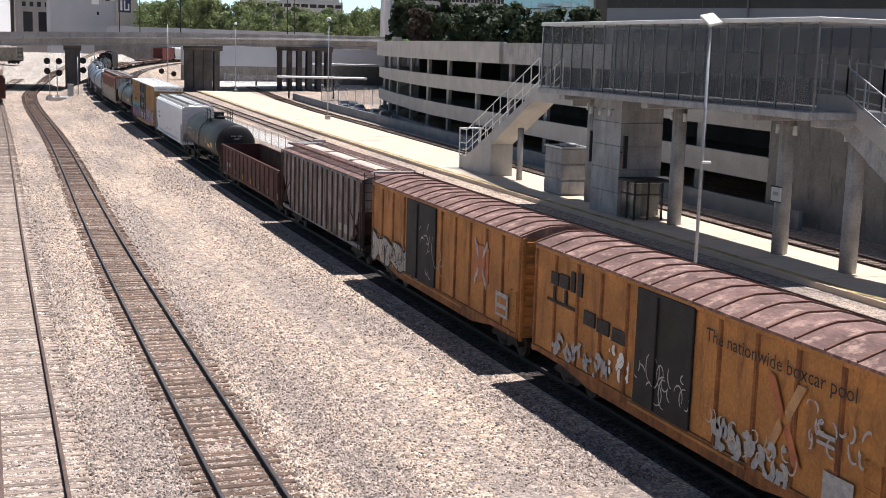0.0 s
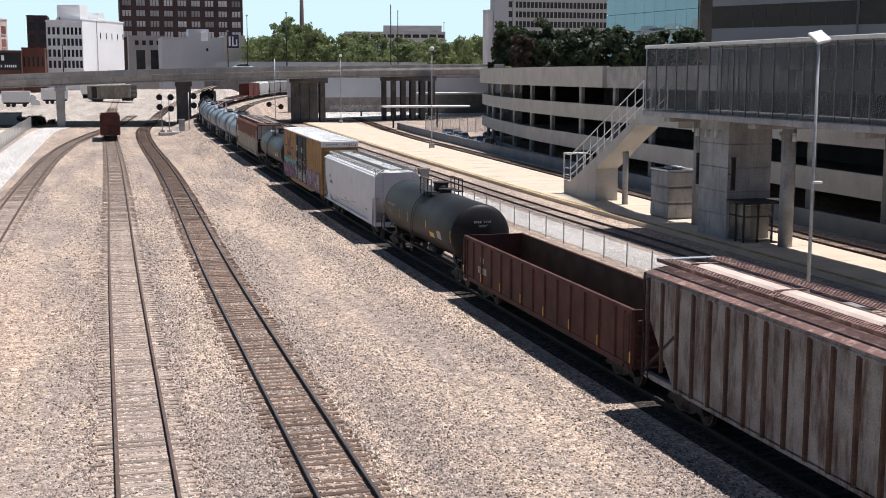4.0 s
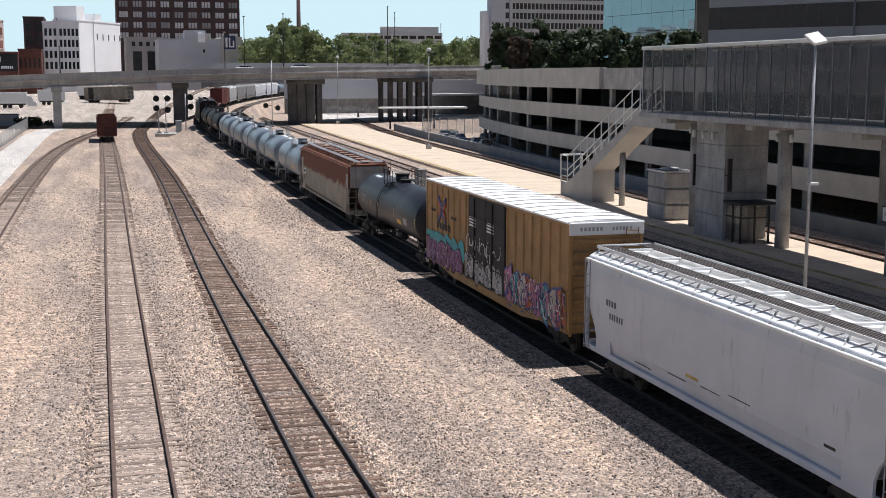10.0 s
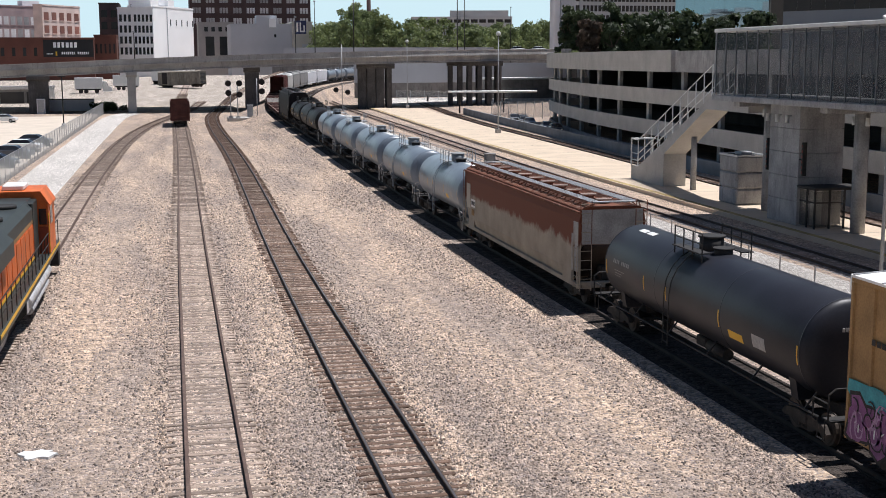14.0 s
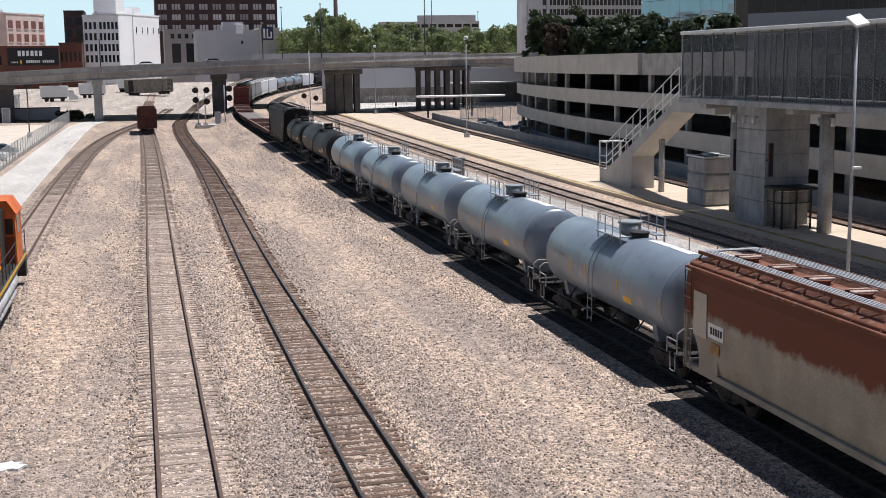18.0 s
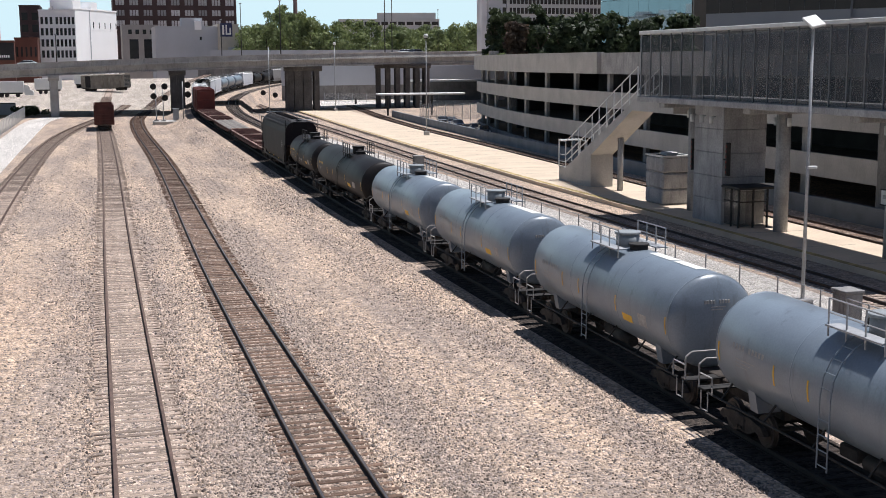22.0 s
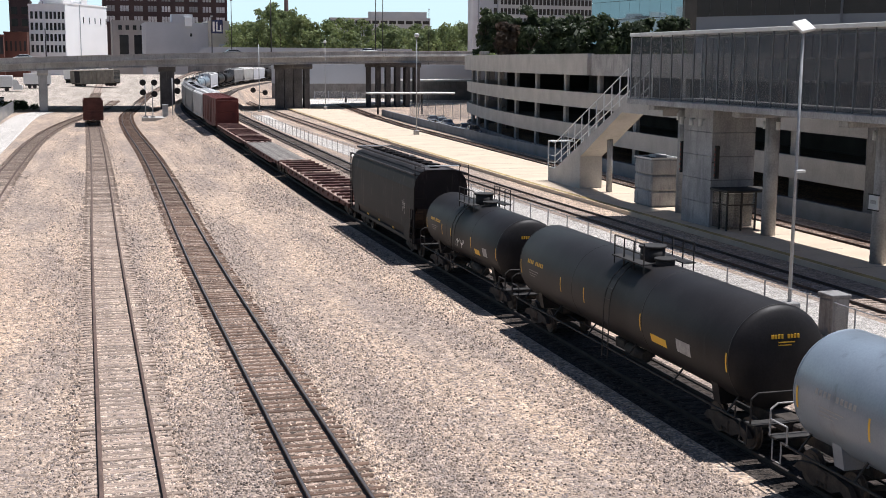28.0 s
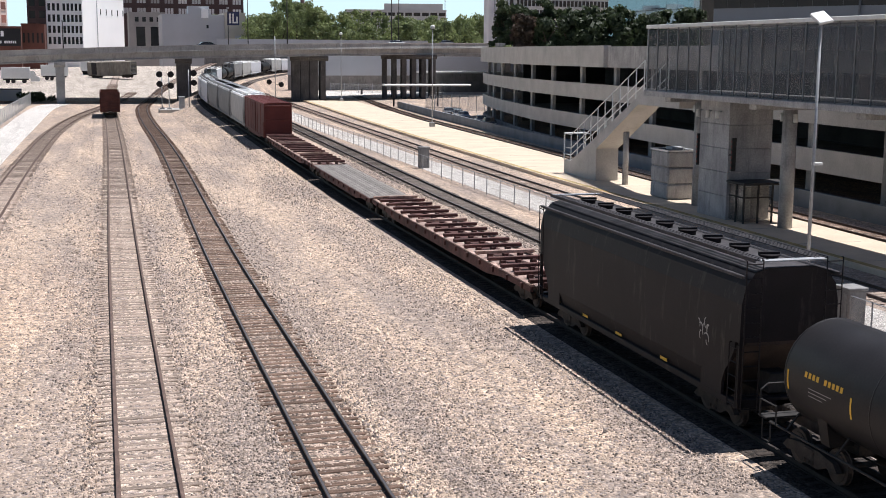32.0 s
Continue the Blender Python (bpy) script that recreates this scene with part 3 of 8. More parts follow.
for k in range(8):
    o = 0.55 + 3.4 * k
    part("girder", sweep(Mesh(), BRIDGE, [(-o - 0.3, -2.7), (-o + 0.3, -2.7), (-o + 0.3, -2.5), (-o + 0.12, -2.35), (-o + 0.12, -1.24), (-o - 0.12, -1.24), (-o - 0.12, -2.35), (-o - 0.3, -2.5)]), M_BRIDGE, bridge)


def pier(px, back, widths, gap=2.3, mat=None):
    """Rows of columns under one cap; back is how far the first row stands behind the deck's edge."""
    best = min(BRIDGE, key=lambda p: abs(p.x - px))
    i = BRIDGE.index(best)
    d = (BRIDGE[min(i + 1, len(BRIDGE) - 1)] - BRIDGE[i - 1])
    z = best.z + (px - best.x) * d.z / d.x - 2.62
    p = thing("pier", pose(px, best.y + (px - best.x) * d.y / d.x, 0, 0, 0, -math.degrees(math.atan2(px, best.y)) * 0.9), "concrete bridge pier under the overpass", "bridge pier", "overpass piers", "structure")
    n = len(widths)
    for k, w in enumerate(widths):
        x = (k - (n - 1) / 2) * gap
        for y in (back, back + 7.0, back + 14.0):
            part("column", Mesh().box(x - w / 2, x + w / 2, y, y + 1.5, -0.2, z - 0.9, 0.12), mat or M_BRIDGE, p)
    half = (n - 1) / 2 * gap + max(widths) / 2 + 0.25
    part("pier_cap", Mesh().extrude_x([(back - 0.6, z), (back + 16.5, z), (back + 16.5, z - 0.6), (back + 15.5, z - 1.1), (back + 0.2, z - 1.1), (back - 0.6, z - 0.6)], -half, half), mat or M_BRIDGE, p)
    return p


for px, back, widths, gap, mat in ((-62, 0.6, (1.8,), 1, M_BRIDGE), (-26.6, 0.6, (4.0,), 1, M_PIER_SHADE), (-8.0, 0.2, (1.7,), 1, M_BRIDGE), (16.5, 2.2, (3.0,), 1, M_PIER_SHADE), (43.6, 2.6, (1.9, 1.9, 1.9, 1.2), 2.0, M_PIER_SHADE),
                                   (69.2, 2.6, (1.2, 1.2, 1.2, 1.2, 1.2, 1.2), 2.3, M_PIER_SHADE), (105, 2.6, (1.4, 1.4, 1.4), 2.6, M_PIER_SHADE)):
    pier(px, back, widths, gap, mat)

# ---- parking garage with curved flank ----
FLANK = [(57.2, 175), (54.7, 159), (53.2, 146), (52.3, 132), (51.6, 118), (50.9, 100), (50.3, 84), (50.0, 68), (50.0, 52), (50.0, 36)]
GAR = smooth_line([(82, 205), (72, 206), (65.6, 204.5), (62.6, 199.5), (60.7, 192.5), (58.9, 184)] + FLANK, 5)
GAR = [Vector((p.x, p.y, 0)) for p in GAR]
garage = thing("parking_garage", Matrix(), "four-level concrete parking garage with curved open flank", "parking garage")
inner = [(p.x + 0.25, p.y - 0.25 * (p.y > 187)) for p in GAR if p.y > 37]
STEP = next(i for i, p in enumerate(GAR) if p.y < 119)
part("roof_spandrel", sweep(Mesh(), GAR[:STEP], [(0.45, 9.41), (-0.35, 9.41), (-0.35, 11.7), (0.45, 11.7)]), M_CONC_PALE, garage, "pale curved top parapet")
# Near part in darker concrete: the shade on it is put into the colour.
part("roof_spandrel", sweep(Mesh(), GAR[STEP - 1:], [(0.0, 9.41), (-0.35, 9.41), (-0.35, 11.6), (0.0, 11.6)]), M_CONC, garage)
part("end_pier", Mesh().box(GAR[30].x - 0.3, GAR[30].x + 0.9, GAR[30].y - 0.6, GAR[30].y + 0.6, 11.7, 12.3, 0.03), M_CONC_DARK, garage)
for z0, z1 in ((9.41, 11.7), (5.88, 7.56), (2.4, 4.08)):
    if z0 < 9:
        part("spandrel", sweep(Mesh(), GAR, [(0.0, z0), (-0.35, z0), (-0.35, z1), (0.0, z1)]), M_CONC_PALE, garage)
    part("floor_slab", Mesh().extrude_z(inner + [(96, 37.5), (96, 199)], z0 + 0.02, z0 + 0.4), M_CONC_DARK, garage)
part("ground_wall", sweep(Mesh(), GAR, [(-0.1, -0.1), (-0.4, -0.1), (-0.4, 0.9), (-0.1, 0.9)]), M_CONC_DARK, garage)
part("back_wall", Mesh().box(92, 92.4, 37, 192, 0, 9.4).box(66, 92, 188.6, 189, 0, 9.4), M_VOID, garage, "inner wall of the parking decks, shade in its colour")
part("ramp_wall", sweep(Mesh(), [Vector((x + 15, y - 6)) for x, y in FLANK], [(0, 0.1), (0.3, 0.1), (0.3, 9.38), (0, 9.38)]), M_VOID, garage, "ramp wall inside the decks, shade in its colour")
run = 0.0
for p, q in zip(GAR[8:], GAR[9:]):
    run += (q - p).length
    if run > 9.5:
        run = 0.0
        part("column", Mesh().box(q.x + 0.9, q.x + 1.35, q.y - 0.35, q.y + 0.35, 0, 9.4, 0.04), M_CONC, garage)
retaining = solid("wall_retaining", sweep(Mesh(), [Vector(p) for p in smooth_line([(56.3, 236), (53.9, 202), (52.6, 179), (51.4, 158), (50.7, 143), (50.0, 129), (49.2, 105), (48.5, 85), (48.2, 64)], 4)], [(0, -0.2), (-0.3, -0.2), (-0.3, 1.25), (0, 1.25)]), material("blue_grey_wall", (0.20, 0.22, 0.24), 0.9, var=0.2, scale=0.5), "low blue-grey wall in front of the garage", "wall")

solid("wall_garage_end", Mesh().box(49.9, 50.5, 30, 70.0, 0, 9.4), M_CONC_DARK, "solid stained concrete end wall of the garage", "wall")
M_BRICKRED_LED = material("dull_red_segments", (0.22, 0.03, 0.02), 0.5)

# ---- elevator tower and enclosed footbridge ----
tower = thing("elevator_tower", pose(38.4, 70.0, 0.3), "grey block-built elevator tower on the platform", "elevator tower")
for k in range(5):
    part("concrete_course", Mesh().box(0, 3.1, 0, 3.9, k * 1.525, k * 1.525 + 1.505, 0.02), M_CONC, tower)
fb = thing("footbridge", Matrix(), "enclosed footbridge with dark glazed mesh walls over the platform", "footbridge")
FX0, FX1, FY0, FY1 = 37.0, 42.5, 48.65, 79.45
part("floor_slab", Mesh().box(FX0 - 0.25, FX1 + 0.2, FY0, FY1, 7.94, 8.31, 0.03), M_CONC, fb)
part("roof", Mesh().box(FX0 - 0.15, FX1 + 0.15, FY0 - 0.1, FY1 + 0.1, 12.58, 12.82, 0.03), M_STEEL_WHITE, fb)
M_MESH = glass("tinted_mesh_glazing", (0.066, 0.065, 0.074), 0.55, 0.64)
M_LIGHTPANEL = material("pale_board", (0.34, 0.35, 0.37), 0.7, var=0.1, scale=0.5)
M_MULLION = material("grey_mullion", (0.16, 0.16, 0.165), 0.6, var=0.1, scale=2)
n = 20
for x in (FX0, FX1):
    for i in range(n):
        y0, y1 = FY0 + (FY1 - FY0) * i / n, FY0 + (FY1 - FY0) * (i + 1) / n
        part("glazing_panel", Mesh().box(x - 0.015, x + 0.015, y0 + 0.05, y1 - 0.05, 8.36, 12.49), M_MESH, fb)
        part("mullion", Mesh().box(x - 0.04, x + 0.04, y0 - 0.035, y0 + 0.035, 8.31, 12.58), M_MULLION, fb)
    part("mullion", Mesh().box(x - 0.05, x + 0.05, FY1 - 0.05, FY1 + 0.05, 8.31, 12.58), M_GALV, fb)
for y in (66.0, 55.0, 49.3, 77.5):
    c = thing("column", pose(40.3, y, 0.3), "round concrete column under the footbridge", "column", "footbridge columns", "structure")
    part("shaft", Mesh().tube((0, 0, 0), (0, 0, 7.3), 0.44, 20), M_CONC, c)
    part("capital", Mesh().box(-2.6, 2.0, -0.45, 0.45, 7.25, 7.64, 0.05), M_CONC, c)
    for dx in (-0.75, 0.75):
        lp = part("downlight", Mesh().tube((-0.1, dx, 6.5), (-0.1, dx, 7.0), 0.13, 10), M_STEEL_WHITE, c)
        part("bracket", Mesh().bar((-0.1, 0, 6.95), (-0.1, dx, 6.95), 0.08), M_GALV, lp)
    if y == 55.0:
        sgn = part("notice", Mesh().box(-0.50, -0.42, -0.4, 0.4, 2.9, 3.65), M_STEEL_WHITE, c, "small white framed notice")
        part("notice_frame", Mesh().box(-0.52, -0.44, -0.46, 0.46, 2.84, 2.9).box(-0.52, -0.44, -0.46, 0.46, 3.65, 3.71), M_DARK, sgn)
        part("writing", Mesh().box(-0.506, -0.50, -0.25, 0.25, 3.2, 3.4), M_GREYMARK, sgn)
for y in (3.7, 2.4, 1.1):
    lp = part("downlight", Mesh().tube((-0.3, y, 6.45), (-0.3, y, 6.95), 0.13, 10), M_STEEL_WHITE, tower, "white downlight")
    part("bracket", Mesh().bar((-0.3, y, 6.9), (0.02, y, 6.9), 0.08), M_GALV, lp)
for y in (4.3, -0.4):
    dp = part("display_panel", Mesh().box(-0.05, 0.25, y - 0.2, y - 0.04, 3.2, 5.3, 0.02), M_DARK, tower, "narrow dark display panel")
    part("panel_bracket", Mesh().bar((0.1, y - 0.1, 4.2), (0.1, 1.0 if y < 1 else 3.5, 4.2), 0.08), M_DARK, dp)
    for k in range(6):
        part("indicator_lamp", Mesh().box(-0.07, -0.05, y - 0.17, y - 0.07, 3.35 + k * 0.33, 3.5 + k * 0.33), M_BRICKRED_LED, dp)

# stair from the platform up to the footbridge
stair = thing("stair", Matrix(), "concrete stair with white steel railings", "stairs")
SX0, SX1 = 39.6, 41.6
y0, y1, zt = 100.2, 84.8, 8.0
part("flight", Mesh().extrude_x([(101.8, 0.3), (101.8, 1.5), (100.2, 1.5), (85.5, 8.05), (79.5, 8.05), (79.5, 7.0), (86.5, 7.0), (94.5, 3.0), (94.5, 0.3)], SX0, SX1), M_CONC_PALE, stair)
for i in range(36):
    t = i / 36
    yy, zz = 100.2 - 14.7 * t, 1.5 + 6.55 * t
    part("step", Mesh().box(SX0 + 0.15, SX1 - 0.15, yy - 0.41, yy, zz, zz + 0.19), M_CONC, stair)
for x in (SX0, SX1):
    rl = Mesh()
    for i in range(11):
        t = i / 10
        yy, zz = 100.2 - 14.7 * t, 1.5 + 6.55 * t
        rl.bar((x, yy, zz), (x, yy, zz + 2.3), 0.07, 0.07)
    for h in (0.5, 1.1, 2.3):
        rl.bar((x, 100.2, 1.5 + h), (x, 85.5, 8.05 + h), 0.06, 0.06)
        rl.bar((x, 101.8, 1.5 + h), (x, 100.2, 1.5 + h), 0.06, 0.06)
    rl.bar((x, 101.8, 1.5), (x, 101.8, 3.8), 0.1, 0.1)
    part("railing", rl, M_STEEL_WHITE, stair)

part("gate_panel", Mesh().box(SX0 - 0.04, SX1 + 0.04, 101.2, 101.9, 3.78, 3.9, 0.02), M_STEEL_WHITE, stair, "white panel over the stair foot")

# block-built machine kiosk beside the stair
kiosk = thing("equipment_kiosk", pose(39.5, 80.8, 0.3), "grey concrete-block equipment enclosure with white rim", "enclosure")
KW, KD = 2.3, 2.9
for k in range(3):
    part("concrete_course", Mesh().box(0, KW, 0, KD, k * 1.18, k * 1.18 + 1.16, 0.12), M_CONC, kiosk)
# Solid dark plate: stands in for the shade inside the open enclosure.
part("open_top", Mesh().box(0.13, KW - 0.13, 0.13, KD - 0.13, 3.535, 3.56), M_DARK, kiosk, "dark plate for the shaded inside of the open top")
part("rim", Mesh().box(-0.05, KW + 0.05, -0.05, 0.12, 3.5, 3.62).box(-0.05, KW + 0.05, KD - 0.12, KD + 0.05, 3.5, 3.62).box(-0.05, 0.12, 0.12, KD - 0.12, 3.5, 3.62).box(KW - 0.12, KW + 0.05, 0.12, KD - 0.12, 3.5, 3.62), M_STEEL_WHITE, kiosk)
part("roof_unit", Mesh().box(0.7, 1.6, 0.8, 1.9, 3.56, 3.8, 0.04), M_GALV, kiosk)
part("shaft", Mesh().tube((40.9, 91.4, 0.3), (40.9, 91.4, 4.6), 0.24, 16), M_CONC, stair, "slim round column under the flight")


def pole_lamp(x, y, z, h, head, label):
    p = thing("lamp_post", pose(x, y, z), label, "lamp post", "platform lamps")
    part("base", Mesh().box(-0.35, 0.35, -0.35, 0.35, -0.1, 0.6, 0.04), M_CONC, p)
    part("pole", Mesh().tube((0, 0, 0.5), (0, 0, h), 0.085, 12, 0.055), M_GALV, p)
    if head == "box":
        hd = part("lamp_head", Mesh().box(-0.42, 0.25, -0.55, 0.25, -0.06, 0.06, 0.03), M_STEEL_WHITE, p, "white box lamp head", pose(0, 0, h + 0.15, 32, -12, 0))
        part("lens", Mesh().box(-0.37, 0.2, -0.5, 0.2, -0.1, -0.058), M_GALV, hd)
        part("sensor", Mesh().box(-0.05, 0.4, -0.12, 0.12, 6.2, 6.32, 0.02), M_STEEL_WHITE, p)
    else:
        part("lamp_head", Mesh().ball((0, 0, h + 0.2), 0.36, 12), M_STEEL_WHITE, p)
        part("collar", Mesh().tube((0, 0, h - 0.2), (0, 0, h - 0.1), 0.25, 10), M_DARK, p)
    return p


pole_lamp(29.0, 45.5, 0, 12.3, "box", "tall galvanised lamp post with box head by the fence")
pole_lamp(45.7, 170.0, 0.3, 13.9, "ball", "slim platform lamp post with white globe")
pole_lamp(50.0, 262.0, 0.3, 14.2, "ball", "slim platform lamp post with white globe")

# fence between siding and platform track
fence = thing("fence", Matrix(), "low chain-link fence with steel posts and top rail", "fence")
M_LINK = glass("chain_link", (0.46, 0.47, 0.47), 0.5, 0.76)
FENCE = [Vector((28.3 + 0.0022 * (y - 40), y)) for y in np.arange(20, 236, 3.3)]
for a, b in zip(FENCE, FENCE[1:]):
    part("post", Mesh().tube((a.x, a.y, 0), (a.x, a.y, 1.45), 0.035, 6), M_GALV, fence)
    part("top_rail", Mesh().tube((a.x, a.y, 1.42), (b.x, b.y, 1.42), 0.025, 6), M_GALV, fence)
    part("chain_link", Mesh().add([(a.x, a.y, 0.03), (b.x, b.y, 0.03), (b.x, b.y, 1.4), (a.x, a.y, 1.4)], [(0, 1, 2, 3)]), M_LINK, fence)

# glazed elevator lobby at the tower foot
lob = thing("elevator_lobby", pose(38.6, 68.1, 0.3), "small glazed lobby with dark steel frame and flat roof", "lobby")
part("roof", Mesh().box(-0.25, 3.3, -0.4, 1.88, 2.45, 2.6, 0.02), M_DARK, lob)
part("frame_post", Mesh().box(3.15, 3.25, -0.35, -0.25, 0, 2.45), M_DARK, lob)
part("inner_door", Mesh().box(0.7, 1.5, 1.80, 1.86, 0.02, 2.2), M_STEEL_WHITE, lob, "pale door inside the lobby")
M_PANE = glass("lobby_glass", (0.13, 0.12, 0.105), 0.08, 0.68)
for y0, y1 in ((0, 0.92), (0.96, 1.86)):
    part("pane", Mesh().box(-0.015, 0.015, y0 + 0.06, y1 - 0.02, 0.1, 2.35), M_PANE, lob)
    part("frame_post", Mesh().box(-0.05, 0.05, y0 - 0.05, y0 + 0.05, 0, 2.45), M_DARK, lob)
    part("frame_rail", Mesh().box(-0.04, 0.04, y0, y1, 1.6, 1.68), M_DARK, lob)
for x0 in (0.0, 1.0):
    part("pane", Mesh().box(x0 + 0.06, x0 + 0.94, -0.015, 0.015, 0.1, 2.35), M_PANE, lob)
    part("frame_post", Mesh().box(x0 + 0.95, x0 + 1.05, -0.05, 0.05, 0, 2.45), M_DARK, lob)
    part("frame_rail", Mesh().box(x0 + 0.05, x0 + 0.95, -0.04, 0.04, 1.6, 1.68), M_DARK, lob)

# second stair at the near end of the footbridge
st2 = thing("stair", Matrix(), "concrete stair with steel railings at the footbridge end", "stairs")
part("flight", Mesh().extrude_x([(51.8, 8.1), (49.6, 8.1), (36.0, 1.6), (34.5, 1.6), (34.5, 0.3), (38.0, 0.3), (48.0, 6.2), (49.8, 7.3), (51.8, 7.5)], 39.6, 41.8), M_CONC, st2)
for x in (39.6, 41.8):
    rl = Mesh()
    for i in range(11):
        yy, zz = 49.6 - 13.6 * i / 10, 8.1 - 6.5 * i / 10
        rl.bar((x, yy, zz), (x, yy, zz + 2.4), 0.07, 0.07)
    for i in range(3):
        rl.bar((x, 51.7 - i * 1.05, 8.1), (x, 51.7 - i * 1.05, 10.9), 0.07, 0.07)
    for h in (0.5, 1.1, 2.4):
        rl.bar((x, 51.8, 8.3 + h), (x, 49.6, 8.1 + h), 0.07, 0.07)
        rl.bar((x, 49.6, 8.1 + h), (x, 36.0, 1.6 + h), 0.06, 0.06)
    part("railing", rl, M_GALV, st2)
part("guard_panel", Mesh().extrude_x([(51.8, 8.1), (49.6, 8.1), (36.0, 1.6), (36.0, 2.6), (49.6, 9.1), (51.8, 9.1)], 39.56, 39.6), M_CONC_PALE, st2)
# Added pale panels stand in for windows seen through the glazing.
nb = thing("notice_boards", Matrix(), "row of pale panels added for windows behind the footbridge", "boards")
for i in range(9):
    part("board", Mesh().box(42.1, 42.15, 52.6 + i * 2.0, 54.3 + i * 2.0, 9.8, 11.1), M_LIGHTPANEL, nb)


# ---- buildings, built window by window ----
M_BRICK_DARK = material("dark_brown_brick", (0.078, 0.052, 0.052), 0.9, var=0.2, scale=0.15, fine=2.5)
M_BRICK_RED = material("red_brick", (0.14, 0.056, 0.042), 0.9, var=0.2, scale=0.2, fine=3)
M_PINK = material("pink_brick", (0.72, 0.58, 0.53), 0.9, var=0.12, scale=0.2, fine=3)
M_WHITEWALL = material("white_painted_wall", (0.93, 0.93, 0.93), 0.85, var=0.03, scale=0.12)
M_LIGHTWALL = material("grey_white_masonry", (0.76, 0.76, 0.78), 0.85, var=0.1, scale=0.15)
M_GREYWALL = material("blue_grey_stucco", (0.47, 0.49, 0.525), 0.9, var=0.08, scale=0.1)
M_CREAM = material("cream_stone", (0.52, 0.485, 0.42), 0.9, var=0.1, scale=0.2)
M_LOWSTONE = material("grey_stone_base", (0.36, 0.35, 0.345), 0.9, var=0.12, scale=0.2)
M_WIN_RED = material("red_brown_window_bay", (0.26, 0.11, 0.085), 0.5, var=0.25, scale=0.3, random_value=0.3)
M_WIN_DARK = material("dark_window_glass", (0.02, 0.022, 0.026), 0.12, var=0.3, scale=0.3, random_value=0.5)
M_WIN_PALE = material("pale_window_blinds", (0.5, 0.5, 0.51), 0.3, var=0.3, scale=0.4, random_value=0.5)
M_OFFICE = material("office_precast", (0.46, 0.47, 0.48), 0.8, var=0.06, scale=0.15)
M_OFFICE_CONC = material("office_band_concrete", (0.30, 0.298, 0.30), 0.9, var=0.08, scale=0.15)
M_OFFICE_WIN = material("bronze_strip_window", (0.035, 0.032, 0.03), 0.25, var=0.3, scale=0.3)
M_MIRROR = material("blue_mirror_glass", (0.18, 0.255, 0.285), 0.03, 0.95, var=0.05, scale=0.1)


def building(name, label, p, q, depth, z1, wall, rows=(), z0=0.0, roof=0.5, category="building", mullions=False):
    """Front from p to q in plan, seen from the near side; rows: (z0, z1, columns, share of width, material, start, end)."""
    p, q = Vector((*p, 0)), Vector((*q, 0))
    d = q - p
    w = d.length
    yaw = math.degrees(math.atan2(d.y, d.x))
    b = thing(name, pose(p.x, p.y, 0, 0, 0, yaw), label, category)
    part("wall", Mesh().box(0, w, 0, depth, z0, z1), wall, b)
    part("roof", Mesh().box(-0.15, w + 0.15, -0.15, depth + 0.15, z1, z1 + roof), wall, b)
    cache = {}
    for a, e, n, share, mat, s0, s1 in rows:
        step = w * (s1 - s0) / n
        ww = step * share
        key = (round(ww, 2), round(e - a, 2), mat.name)
        if key not in cache:
            cache[key] = (Mesh().box(-ww / 2, ww / 2, -0.06, 0.05, 0, e - a).data("window", mat), Mesh().box(-ww / 2 - 0.1, ww / 2 + 0.1, -0.22, 0.0, -0.25, -0.02).data("sill", wall))
        for i in range(n):
            wo = part("window", cache[key][0], None, b, at=pose(w * s0 + step * (i + 0.5), 0, a))
            if mullions:
                if "bar" not in cache:
                    cache["bar"] = Mesh().box(-ww / 6 - 0.14, -ww / 6 + 0.14, -0.12, -0.05, 0, e - a).box(ww / 6 - 0.14, ww / 6 + 0.14, -0.12, -0.05, 0, e - a).data("mullion", wall)
                part("mullion", cache["bar"], None, wo)
            if share < 0.9 and e - a > 0.8:
                part("sill", cache[key][1], None, wo)
    return b


building("brick_tower", "dark brown brick office tower with rows of pale windows", (10.1, 620), (69.3, 620), 40, 92, M_BRICK_DARK,
         [(28.6 + 5.03 * k, 31.3 + 5.03 * k, 9, 0.62, M_WIN_PALE, 0.0, 1.0) for k in range(12)], mullions=True)
building("low_stone_building", "low grey stone building with tall arched window bays", (12.5, 560), (28, 560), 30, 27, M_LOWSTONE,
         [(12, 21.2, 2, 0.62, M_WIN_DARK, 0.12, 0.92), (23.4, 25.4, 4, 0.5, M_WIN_DARK, 0.12, 0.92)])
greyb = building("grey_stucco_building", "blank blue-grey stucco building with small square vent", (22.4, 470), (45.3, 470), 30, 23.8, M_GREYWALL, [(19.2, 20.4, 1, 0.06, M_WIN_DARK, 0.45, 1.0)])
part("raised_bay", Mesh().box(9.6, 17.3, -0.05, 8, 23.8, 27.4), M_GREYWALL, greyb)
part("roof_hut", Mesh().box(14.4, 16.9, -1.5, 1, 23.0, 26.2), M_WHITEWALL, greyb, "small white rooftop hut")
building("cream_corner_building", "cream stone corner building at street end", (45.3, 468), (52.9, 468), 28, 24.6, M_CREAM, [(14, 16.6, 1, 0.5, M_GREYWALL, 0.3, 1.0)])
